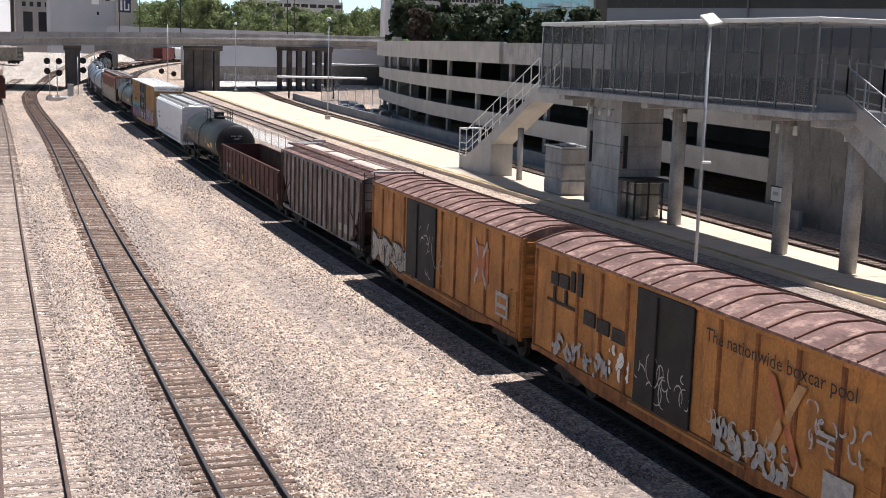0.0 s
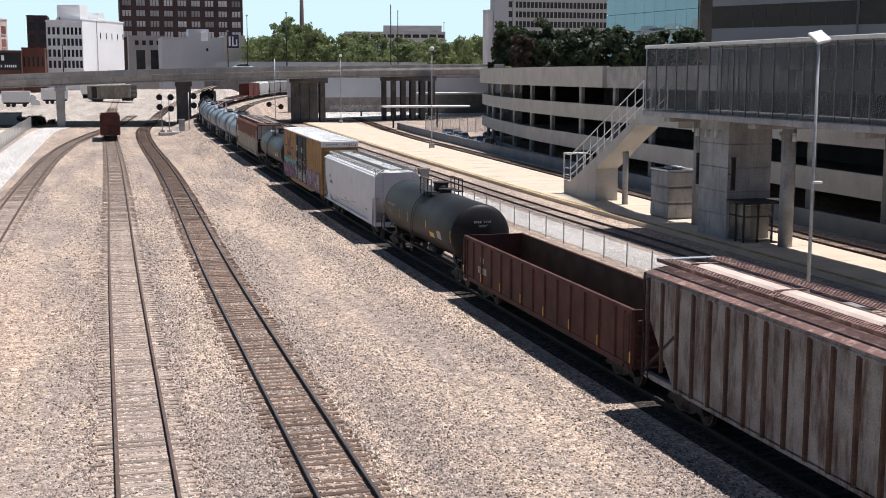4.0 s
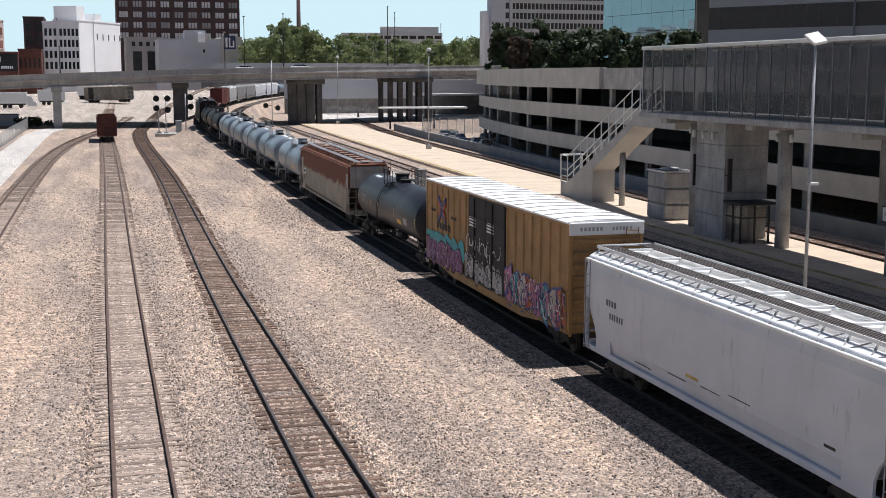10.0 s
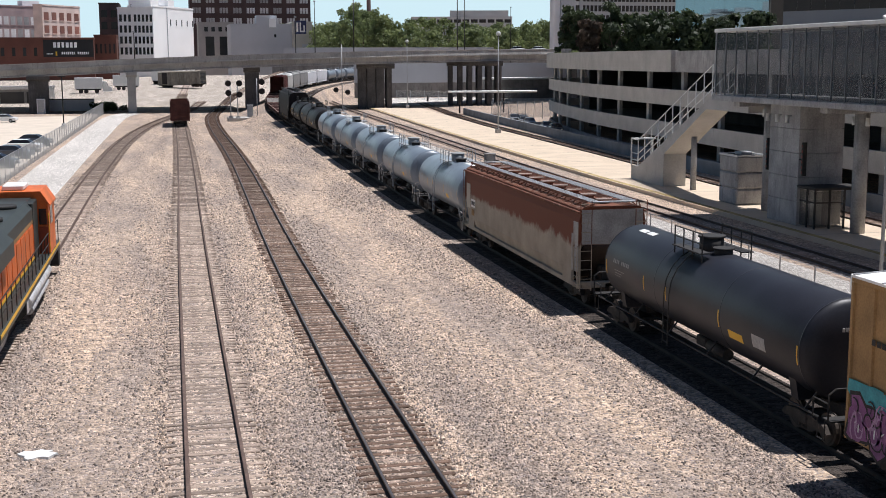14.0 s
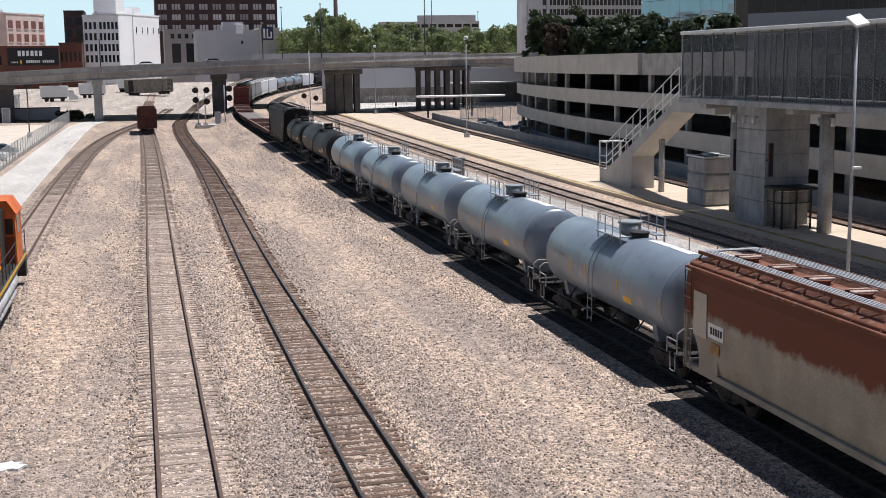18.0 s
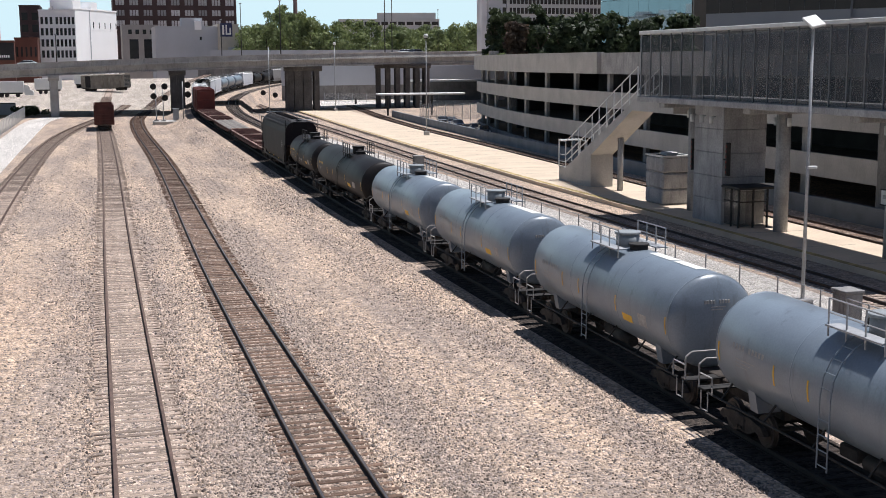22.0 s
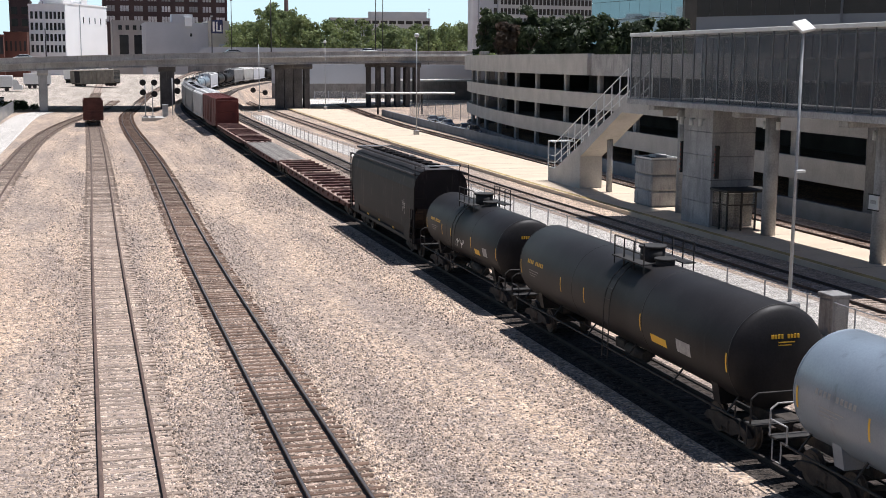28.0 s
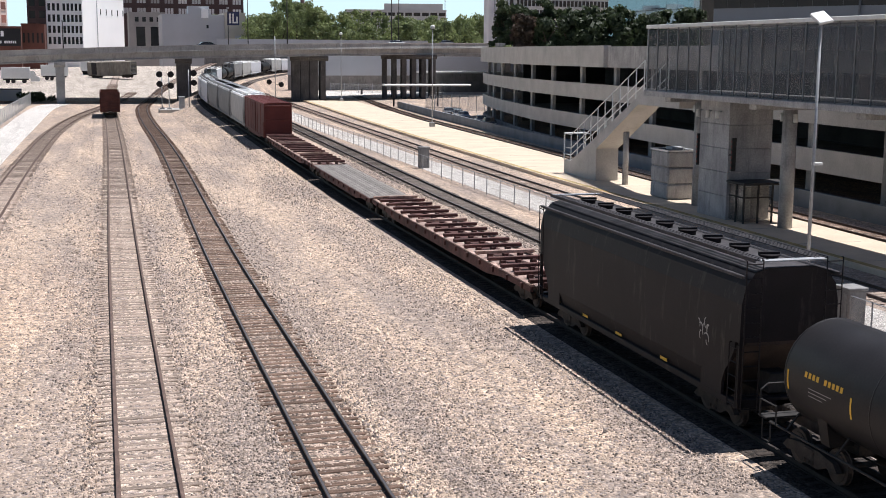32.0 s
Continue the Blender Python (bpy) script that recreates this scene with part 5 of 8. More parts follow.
M_LINK_DENSE = glass("dense_chain_link", (0.36, 0.37, 0.37), 0.5, 0.45)
for a, b in zip(LF, LF[1:]):
    part("post", Mesh().tube((a.x, a.y, 0), (a.x, a.y, 2.3), 0.04, 6), M_GALV, lf)
    part("chain_link", Mesh().add([(a.x, a.y, 0.03), (b.x, b.y, 0.03), (b.x, b.y, 2.2), (a.x, a.y, 2.2)], [(0, 1, 2, 3)]), M_LINK_DENSE, lf)
    part("top_rail", Mesh().tube((a.x, a.y, 2.25), (b.x, b.y, 2.25), 0.03, 5), M_GALV, lf)
ll = thing("lot_lamp", pose(-17.1, 204.7, 0), "dark lamp post in the car park", "lamp post")
part("pole", Mesh().tube((0, 0, 0.8), (0, 0, 8.3), 0.1, 8), M_DARK, ll)
part("base", Mesh().tube((0, 0, 0), (0, 0, 0.9), 0.3, 10), M_CONC, ll)
part("lamp_head", Mesh().box(-0.6, 0.6, -0.2, 0.2, 8.2, 8.4, 0.03), M_DARK, ll)


# ---- road vehicles ----
def road_car(x, y, z, yaw, paint, label, group):
    c = thing("car", pose(x, y, z, 0, 0, yaw), label, "car", group)
    side = [(-2.25, 0.45), (-2.2, 0.85), (-1.5, 0.98), (-0.75, 1.02), (1.5, 1.0), (2.2, 0.9), (2.28, 0.45)]
    rings = []
    for yy, sx, dz in ((-0.88, 0.97, -0.05), (-0.80, 1.0, 0.0), (0.80, 1.0, 0.0), (0.88, 0.97, -0.05)):
        rings.append([(px * sx, yy, pz + (dz if pz > 0.6 else 0)) for px, pz in side + [(1.9, 0.28), (-1.9, 0.28)]])
    part("body", Mesh().loft(rings), paint, c)
    cab_r = []
    for k, (x0, x1, w) in ((1.0, (-1.35, 1.75, 0.80)), (1.42, (-0.55, 1.15, 0.64)), (1.46, (-0.4, 1.0, 0.58))):
        cab_r.append([(x0, -w, k), (x1, -w, k), (x1, w, k), (x0, w, k)])
    lo, hi = [Vector(p) for p in cab_r[0]], [Vector(p) for p in cab_r[1]]
    mid = sum(lo + hi, Vector()) / 8
    for nm, a, b in (("side_window", 0, 1), ("rear_window", 1, 2), ("side_window", 2, 3), ("windscreen", 3, 0)):
        quad = [lo[a], lo[b], hi[b], hi[a]]
        part(nm, Mesh().loft([quad, [p.lerp(mid, 0.12) for p in quad]]), M_WIN_DARK, c)
    part("pillars", Mesh().loft([[p.lerp(mid, 0.03) for p in lo], [p.lerp(mid, 0.03) for p in hi]]), paint, c)
    part("roof", Mesh().loft([[(p[0], p[1], p[2]) for p in cab_r[1]], cab_r[2]]), paint, c)
    for wx in (-1.4, 1.35):
        for wy in (-0.8, 0.8):
            w = part("wheel", Mesh().tube((wx, wy - 0.1, 0.32), (wx, wy + 0.1, 0.32), 0.33, 14), M_DARK, c)
            part("hub", Mesh().tube((wx, wy + 0.09 * (1 if wy > 0 else -1), 0.32), (wx, wy + 0.115 * (1 if wy > 0 else -1), 0.32), 0.19, 10), M_GALV, w)
    for s in (-0.6, 0.6):
        part("headlight", Mesh().box(-2.27, -2.15, s - 0.15, s + 0.15, 0.62, 0.78, 0.02), M_WHITEMARK, c)
        part("tail_light", Mesh().box(2.18, 2.29, s - 0.13, s + 0.13, 0.68, 0.82, 0.02), M_REDBOX, c)
    return c


M_CAR_WHITE = material("white_car_paint", (0.75, 0.75, 0.75), 0.25, var=0.03, scale=1, spec=0.6)
M_CAR_DARK = material("dark_blue_car_paint", (0.03, 0.04, 0.06), 0.22, var=0.05, scale=1, spec=0.6)
M_CAR_GREY = material("grey_car_paint", (0.16, 0.16, 0.165), 0.25, var=0.04, scale=1, spec=0.6)
for x, y, m, lab in ((-17.6, 154, M_CAR_WHITE, "white sedan parked by the fence"), (-17.4, 163.6, M_CAR_DARK, "dark sedan parked by the fence"), (-17.6, 143, M_CAR_DARK, "dark blue sedan parked by the fence"),
                     (-17.8, 131, M_CAR_DARK, "dark sedan parked by the fence"), (-29.1, 228, M_CAR_WHITE, "white car parked far across the lot"), (-32.0, 240, M_CAR_WHITE, "white car parked far across the lot"), (-34.2, 239, M_CAR_DARK, "dark car parked far across the lot")):
    road_car(x, y, 0.03, 168, m, lab, "parked cars")
for i, (x, y) in enumerate(((57.2, 196), (58.2, 200), (56.6, 191), (55.6, 178), (55.0, 172), (57.8, 204))):
    road_car(x, y, 0.0, 80, (M_CAR_GREY, M_CAR_DARK, M_CAR_GREY)[i % 3], "grey car parked in the garage's shade", "cars by the garage")


def bridge_at(x, lane):
    for a, b in zip(BRIDGE, BRIDGE[1:]):
        if a.x <= x <= b.x:
            k = (x - a.x) / (b.x - a.x)
            p = a.lerp(b, k)
            d = (b - a).normalized()
            return p.x - d.y * lane, p.y + d.x * lane, p.z - 0.8, math.degrees(math.atan2(d.y, d.x))
    e = BRIDGE[0] if x < BRIDGE[0].x else BRIDGE[-1]
    return e.x, e.y + lane, e.z - 0.8, 10.0


# (time, x there, metres a second, lane, paint)
TRAFFIC = [(18.0, 16.0, 15.0, 3.0, M_CAR_GREY), (18.0, 2.1, 18.4, 6.0, M_CAR_WHITE), (6.0, 56.0, 13.0, 3.0, M_CAR_WHITE), (9.0, 17.6, 13.5, 3.0, M_CAR_WHITE),
           (28.0, 64.9, 13.0, 3.0, M_CAR_WHITE), (30.0, 29.3, 20.8, 6.0, M_CAR_WHITE), (32.0, 22.2, 12.0, 3.0, M_CAR_DARK), (13.0, 80.0, 12.0, 3.0, M_CAR_WHITE), (30.0, 57.4, 13.0, 3.0, M_CAR_GREY)]
ROAD_CARS = [(road_car(0, 0, 0, 0, m, "car driving across the overpass", "overpass traffic"), t0, x0, v, lane) for t0, x0, v, lane, m in TRAFFIC]


def traffic_pose(t0, x0, v, lane, t):
    x = min(max(x0 + v * (t - t0), -108.0), 149.0)
    px, py, pz, yaw = bridge_at(x, lane)
    return pose(px, py, pz, 0, 0, yaw + 180)


# ---- locomotive parked on the left track, cab at the far end ----
M_LOCO_RED = material("dark_red_orange_paint", (0.26, 0.045, 0.018), 0.5, var=0.2, scale=1)
M_RESERVOIR = material("dusty_silver_paint", (0.50, 0.50, 0.50), 0.5, 0.2, var=0.25, scale=2, streak=0.25, streak_color=(0.2, 0.17, 0.15))
loco = thing("locomotive", pose(-7.4, 64.6, 0.18), "orange and dark green diesel locomotive standing with its cab away", "locomotive")
# local y runs back towards the camera as negative
part("frame", Mesh().box(-1.5, 1.5, -22.5, 0, 1.15, 1.55, 0.04), M_LOCO_DARK, loco)
part("side_stripe", Mesh().box(1.5, 1.512, -22.4, -0.1, 1.36, 1.5), M_YEL, loco, "yellow frame stripe")
part("side_plate", Mesh().box(1.44, 1.47, -14.6, -5.4, 0.62, 1.12, 0.01), M_RESERVOIR, loco, "pale dusty side plate under the walkway")
part("hood", Mesh().box(-0.95, 0.95, -21.5, -4.7, 1.55, 4.0, 0.06), M_LOCO_ORANGE, loco, "orange engine hood")
part("hood_top", Mesh().extrude_y([(-0.97, 3.45), (-0.97, 3.95), (-0.7, 4.25), (0.7, 4.25), (0.97, 3.95), (0.97, 3.45)], -21.5, -4.7), M_LOCO_DARK, loco, "dark hood roof")
part("hood_stripe", Mesh().box(0.95, 0.965, -21.4, -4.8, 3.28, 3.44), M_TBOX, loco)
part("hood_stripe", Mesh().box(0.95, 0.965, -21.4, -4.8, 1.62, 1.74), M_YEL, loco)
for i in range(10):
    y = -20.6 + i * 1.55
    part("hood_door", Mesh().box(0.95, 0.98, y, y + 1.35, 1.85, 3.2, 0.01), M_LOCO_ORANGE, loco)
for y in (-17.5, -13.5, -9.0):
    part("radiator_fan", Mesh().tube((0, y, 4.25), (0, y, 4.4), 0.6, 18), M_DARK, loco)
part("radiator_wing", Mesh().extrude_y([(-1.35, 3.3), (-1.35, 3.9), (-0.9, 4.3), (0.9, 4.3), (1.35, 3.9), (1.35, 3.3)], -21.4, -16.5), M_LOCO_DARK, loco)
part("electrical_cabinet", Mesh().box(-1.0, 1.0, -6.6, -4.7, 1.55, 4.2, 0.05), M_LOCO_DARK, loco)
cabp = part("cab", Mesh().extrude_y([(-1.5, 1.55), (-1.5, 3.85), (-1.15, 4.45), (1.15, 4.45), (1.5, 3.85), (1.5, 1.55)], -4.7, -1.9), M_LOCO_ORANGE, loco, "orange crew cab")
part("cab_roof", Mesh().extrude_y([(-1.58, 3.82), (-1.58, 3.9), (-1.18, 4.54), (1.18, 4.54), (1.58, 3.9), (1.58, 3.82), (1.15, 4.46), (-1.15, 4.46)], -4.8, -1.75), M_LOCO_ORANGE, cabp)
part("side_window", Mesh().box(1.49, 1.515, -4.1, -3.0, 2.9, 3.75, 0.01), M_WIN_DARK, cabp)
part("rear_window", Mesh().box(1.06, 1.40, -4.74, -4.69, 2.95, 3.7, 0.06), M_WIN_DARK, cabp)
part("cab_door", Mesh().box(1.03, 1.44, -4.73, -4.7, 1.6, 2.85, 0.01), M_LOCO_RED, cabp, "dark red rear cab door")
part("grab_iron", Mesh().pipe([(1.5, -4.72, 1.6), (1.5, -4.78, 2.0), (1.5, -4.78, 3.4), (1.5, -4.72, 3.5)], 0.02, 6), M_YEL, cabp)
part("nose", Mesh().loft([[(-1.35, -1.9, 1.55), (1.35, -1.9, 1.55), (1.35, -1.9, 3.0), (-1.35, -1.9, 3.0)], [(-1.2, -0.5, 1.55), (1.2, -0.5, 1.55), (1.1, -0.5, 2.7), (-1.1, -0.5, 2.7)]]), M_LOCO_ORANGE, loco)
part("air_conditioner", Mesh().box(-0.6, 0.4, -4.2, -2.6, 4.54, 4.8, 0.06), M_WHITEMARK, loco)
part("fuel_tank", Mesh().extrude_y([(-1.35, 1.1), (-1.4, 0.6), (-1.1, 0.3), (1.1, 0.3), (1.4, 0.6), (1.35, 1.1)], -14.5, -8.5), M_LOCO_DARK, loco)
part("air_reservoir", Mesh().tube((1.35, -14.0, 0.95), (1.35, -5.6, 0.95), 0.25, 12), M_RESERVOIR, loco, "pale air reservoir")
part("air_reservoir", Mesh().tube((1.38, -13.2, 0.5), (1.38, -6.4, 0.5), 0.17, 12), M_RESERVOIR, loco, "pale pipe run")
for s in (-1, 1):
    hr = Mesh()
    for i in range(14):
        y = -21.5 + i * 1.35
        hr.tube((s * 1.45, y, 1.5), (s * 1.45, y, 2.55), 0.022, 6)
    hr.pipe([(s * 1.45, -21.5, 2.55), (s * 1.45, -4.8, 2.55)], 0.024, 6)
    hr.pipe([(s * 1.45, -0.1, 1.5), (s * 1.45, -0.1, 2.6), (s * 1.45, -1.7, 2.6)], 0.024, 6)
    hr.pipe([(s * 1.45, -21.5, 2.05), (s * 1.45, -4.8, 2.05)], 0.02, 6)
    part("handrail", hr, M_DARK, loco)
    for y in (-3.2, -20.0):
        for k in range(3):
            ax = y - 1.9 * (1 if y < -10 else -1) * 0 + (k - 1) * 1.95 - (0 if y > -10 else -0.2)
            part("wheel", Mesh().tube((s * 0.68, ax - 0.6, 0.52), (s * 0.82, ax - 0.6, 0.52), 0.52, 20), M_WHEEL, loco)
        part("truck_frame", Mesh().extrude_x([(y - 3.4, 0.5), (y - 3.2, 0.9), (y + 2.2, 0.9), (y + 2.4, 0.5), (y + 1.6, 0.35), (y - 2.6, 0.35)], s * 1.0 - 0.09, s * 1.0 + 0.09), M_GREYMARK, loco)
    part("step_well", Mesh().box(s * 1.3 - 0.2, s * 1.3 + 0.2, -0.9, -0.1, 0.35, 1.2, 0.02), M_DARK, loco)
part("pilot", Mesh().box(-1.45, 1.45, -0.15, 0.15, 0.2, 1.3, 0.04), M_DARK, loco)
part("coupler", Mesh().box(-0.18, 0.18, 0.1, 0.75, 0.7, 1.0, 0.05), M_TRUCK, loco)
lm = Mesh()
for i in range(6):
    lm.box(0.968, 0.972, -11.5 + i * 0.55, -11.1 + i * 0.55, 2.1, 2.9)
part("lettering", lm, M_LOCO_DARK, loco)


# ---- freight cars: local y runs along the track, z from the rail top; the near end is the low y end ----
def truck_data():
    m = Mesh()
    for s in (-1, 1):
        prof = [(-1.25, 0.42), (-1.05, 0.62), (-0.45, 0.72), (0.45, 0.72), (1.05, 0.62), (1.25, 0.42), (1.0, 0.36), (0.75, 0.42), (0.4, 0.25), (-0.4, 0.25), (-0.75, 0.42), (-1.0, 0.36)]
        m.extrude_x(prof, s * 0.98 - 0.08, s * 0.98 + 0.08)
        for k in (-0.18, 0, 0.18):
            m.tube((s * 1.02, k, 0.3), (s * 1.02, k, 0.62), 0.07, 8)
    m.box(-1.1, 1.1, -0.22, 0.22, 0.38, 0.72, 0.04)
    for y in (-0.88, 0.88):
        m.tube((-1.0, y, 0.46), (1.0, y, 0.46), 0.08, 8)
    return m.data("truck", M_TRUCK)


def wheel_data():
    m = Mesh()
    n = 20
    rings = []
    for x, r in ((-0.07, 0.0), (-0.07, 0.36), (-0.05, 0.37), (-0.05, 0.46), (0.06, 0.46), (0.07, 0.49), (0.09, 0.49), (0.09, 0.2), (0.05, 0.0)):
        rings.append([(x, max(r, 0.004) * math.cos(2 * math.pi * i / n), max(r, 0.004) * math.sin(2 * math.pi * i / n)) for i in range(n)])
    m.loft(rings, False)
    return m.data("wheel", M_WHEEL)


TRUCK, WHEEL = truck_data(), wheel_data()


def running_gear(car, y0, y1, inset=2.1):
    for y in (y0 + inset, y1 - inset):
        tr = part("truck", TRUCK, None, car, "grimy cast-steel freight bogie", pose(0, y, 0))
        for w in (-0.88, 0.88):
            part("wheel", WHEEL, None, tr, at=pose(-0.75, w, 0.46))
            part("wheel", WHEEL, None, tr, at=pose(0.75, w, 0.46, 0, 0, 180))
    for y, s in ((y0, -1), (y1, 1)):
        c = Mesh().box(-0.14, 0.14, min(y, y + s * 0.75), max(y, y + s * 0.75), 0.72, 0.98, 0.03)
        c.box(-0.19, 0.17, min(y + s * 0.45, y + s * 0.78), max(y + s * 0.45, y + s * 0.78), 0.68, 1.02, 0.05)
        part("coupler", c, M_TRUCK, car)
        h = Mesh().pipe([(0.4, y + s * 0.05, 0.9), (0.42, y + s * 0.35, 0.62), (0.3, y + s * 0.6, 0.5)], 0.03, 6)
        part("air_hose", h, M_DARK, car)


def ladder(car, x, y, z0, z1, w=0.45, along="y", mat=None, n=None, off=0.08):
    """A ladder flat against a side (along y) or an end (along x), rung by rung."""
    mat = mat or M_DARK
    n = n or max(2, int((z1 - z0) / 0.40))
    if along == "y":
        rung, at = Mesh().tube((0, 0, 0), (0, w, 0), 0.018, 5), lambda z: pose(x - off, y, z)
    else:
        rung, at = Mesh().tube((0, 0, 0), (w, 0, 0), 0.018, 5), lambda z: pose(x, y - off, z)
    st = Mesh()
    for e in (0, w):
        if along == "y":
            st.pipe([(x, y + e, z0 - 0.1), (x - off, y + e, z0 - 0.1), (x - off, y + e, z1 + 0.1), (x, y + e, z1 + 0.1)], 0.02, 5)
        else:
            st.pipe([(x + e, y, z0 - 0.1), (x + e, y - off, z0 - 0.1), (x + e, y - off, z1 + 0.1), (x + e, y, z1 + 0.1)], 0.02, 5)
    ld = part("ladder", st, mat, car)
    data = rung.data("rung", mat)
    for k in range(n + 1):
        part("rung", data, None, ld, at=at(z0 + (z1 - z0) * k / n))
    return ld


def strokes(car, name, x, y0, y1, z0, z1, mat, n, seed, label, slant=0.25, th=0.11):
    """Painted scrawl on the left side: rounded blocks and hooks of paint, 4 mm proud."""
    r = random.Random(seed)
    m = Mesh()
    w = (y1 - y0) / n
    for i in range(n):
        a = y0 + w * i
        for k in range(3):
            p = (a + r.uniform(0.05, 0.95) * w, z0 + r.uniform(0.15, 0.85) * (z1 - z0))
            rad = r.uniform(0.16, 0.46) * min(w * 1.4, z1 - z0)
            a0, turn, tall = r.uniform(0, 6.28), r.uniform(1.0, 4.0) * r.choice((-1, 1)), r.uniform(1.0, 1.7)
            e = 0.003 + 0.0012 * ((i * 3 + k) % 4)
            vs = []
            for j in range(8):
                q = a0 + turn * j / 7
                tk = th * (0.35 + 0.65 * math.sin(math.pi * (j + 0.6) / 8.2)) * 0.5
                for o in (-tk, tk):
                    vs.append((x - e, min(max(p[0] + math.cos(q) * (rad + o), y0), y1), min(max(p[1] + math.sin(q) * (rad * tall + o), z0), z1)))
            m.add(vs, [(2 * j, 2 * j + 1, 2 * j + 3, 2 * j + 2) for j in range(7)])
    return part(name, m, mat, car, label, kind="stuff")


def bars(car, name, x, rows, mat, label="", end=False):
    """Small lettering as plain bars: (y0, y1, z0, z1) on the left side, or (x0, x1, z0, z1) on the near end."""
    m = Mesh()
    for a, b, z0, z1 in rows:
        if end:
            m.box(a, b, x - 0.004, x + 0.002, z0, z1)
        else:
            m.box(x - 0.004, x + 0.002, a, b, z0, z1)
    return part(name, m, mat, car, label, kind="stuff")


def glyph_bars(y0, y1, z0, z1, n, gap=0.28):
    """n upright bars in a row, the trace of a short run of characters."""
    w = (y1 - y0) / n
    return [(y0 + i * w, y0 + (i + 1 - gap) * w, z0, z1) for i in range(n)]


def boxcar(name, u0, u1, label, paint, roof_mat, height=4.42, ribs=11, door=(0.40, 0.58), door_mat=None, rib_roof=16, sill=0.95, end_mat=None, group="freight train", double=False, peak=0.32, rib_mat=None, seam=None, corrugations=9):
    c = (u0 + u1) / 2
    h = (u1 - u0) / 2
    car = thing(name, Matrix(), label, "boxcar", group)
    car["u"] = c
    W = 1.46
    b = Mesh().box(-W, W, -h, h, sill, height - 0.02, 0.03)
    part("body", b, paint, car)
    d0, d1 = -h + 2 * h * door[0], -h + 2 * h * door[1]
    for s in (-1, 1):
        n = ribs
        for i in range(n + 1):
            y = -h + 2 * h * i / n
            if d0 - 0.15 < y < d1 + 0.15:
                continue
            y = min(max(y, -h + 0.07), h - 0.07)
            x0 = s * W
            r = Mesh().extrude_z([(x0 - s * 0.02, y - 0.10), (x0 + s * 0.055, y - 0.05), (x0 + s * 0.055, y + 0.05), (x0 - s * 0.02, y + 0.10)], sill + 0.12, height - 0.14)
            part("side_rib", r, rib_mat or paint, car)
        part("top_chord", Mesh().box(s * W - 0.05, s * W + 0.05, -h, h, height - 0.14, height, 0.02), paint, car)
        part("side_sill", Mesh().extrude_x([(-h, sill + 0.14), (h, sill + 0.14), (h, sill - 0.02), (h * 0.72, sill - 0.05), (h * 0.5, sill - 0.3), (-h * 0.5, sill - 0.3), (-h * 0.72, sill - 0.05), (-h, sill - 0.02)], s * W - 0.06, s * W + 0.03), rib_mat or paint, car)
        doors = [(d0, d1)] if not double else [(d0, (d0 + d1) / 2 - 0.02), ((d0 + d1) / 2 + 0.02, d1)]
        for a, e in doors:
            dm = Mesh().box(s * (W + 0.045) - 0.04, s * (W + 0.045) + 0.04, a, e, sill + 0.1, height - 0.1, 0.02)
            dr = part("door", dm, door_mat or paint, car, "dark plug door")
            for k in range(1, 4 if double else 1):
                z = sill + (height - sill) * k / 4
                part("door_ridge", Mesh().box(s * (W + 0.075) - 0.03, s * (W + 0.075) + 0.03, a + 0.12, e - 0.12, z - 0.05, z + 0.05, 0.02), door_mat or paint, dr)
            part("door_bar", Mesh().tube((s * (W + 0.12), (a + e) / 2 + 0.3, sill + 0.15), (s * (W + 0.12), (a + e) / 2 + 0.3, height - 0.2), 0.03, 6), door_mat or paint, dr)
        part("door_rail", Mesh().box(s * (W + 0.06) - 0.05, s * (W + 0.06) + 0.05, d0 - (d1 - d0) * 0.9, d1 + 0.2, sill - 0.02, sill + 0.07, 0.015), paint, car)
    xr = [-1.0, -0.8, -0.55, -0.28, 0.0, 0.28, 0.55, 0.8, 1.0]
    crown = lambda dz, e: [(q * (W + e), height + 0.05 + dz + peak * (1 - (max(0.0, abs(q) - 0.3) / 0.7) ** 1.2)) for q in xr]
    roof = part("roof", Mesh().extrude_y([(-W - 0.06, height - 0.02)] + crown(0, 0.06) + [(W + 0.06, height - 0.02)], -h - 0.03, h + 0.03), roof_mat, car)
    for i in range(rib_roof + 1):
        y = -h + 0.1 + (2 * h - 0.2) * i / rib_roof
        part("roof_rib", Mesh().extrude_y(crown(0.05 if peak > 0.2 else 0.022, 0.05) + crown(-0.02, 0.05)[::-1], y - 0.035, y + 0.035), seam or roof_mat, roof)
    em = end_mat or paint
    for s in (-1, 1):
        n = corrugations
        for k in range(n):
            z = sill + 0.3 + (height - sill - 0.5) * k / (n - 1)
            y = s * h
            e = Mesh().extrude_x([(y - s * 0.03, z - 0.13), (y + s * 0.07, z - 0.05), (y + s * 0.07, z + 0.05), (y - s * 0.03, z + 0.13)], -W + 0.14, W - 0.14)
            part("end_corrugation", e, em, car)
        part("end_post", Mesh().box(-W - 0.02, -W + 0.12, s * h - 0.05, s * h + 0.05, sill - 0.1, height, 0.02), paint, car)
        part("end_post", Mesh().box(W - 0.12, W + 0.02, s * h - 0.05, s * h + 0.05, sill - 0.1, height, 0.02), paint, car)
        part("crossover_platform", Mesh().box(-0.9, 0.9, min(s * h, s * (h + 0.35)), max(s * h, s * (h + 0.35)), 1.12, 1.16), M_GALV, car)
    ladder(car, -W - 0.01, -h + 0.12, sill + 0.1, sill + 1.5, 0.5, "y", paint)
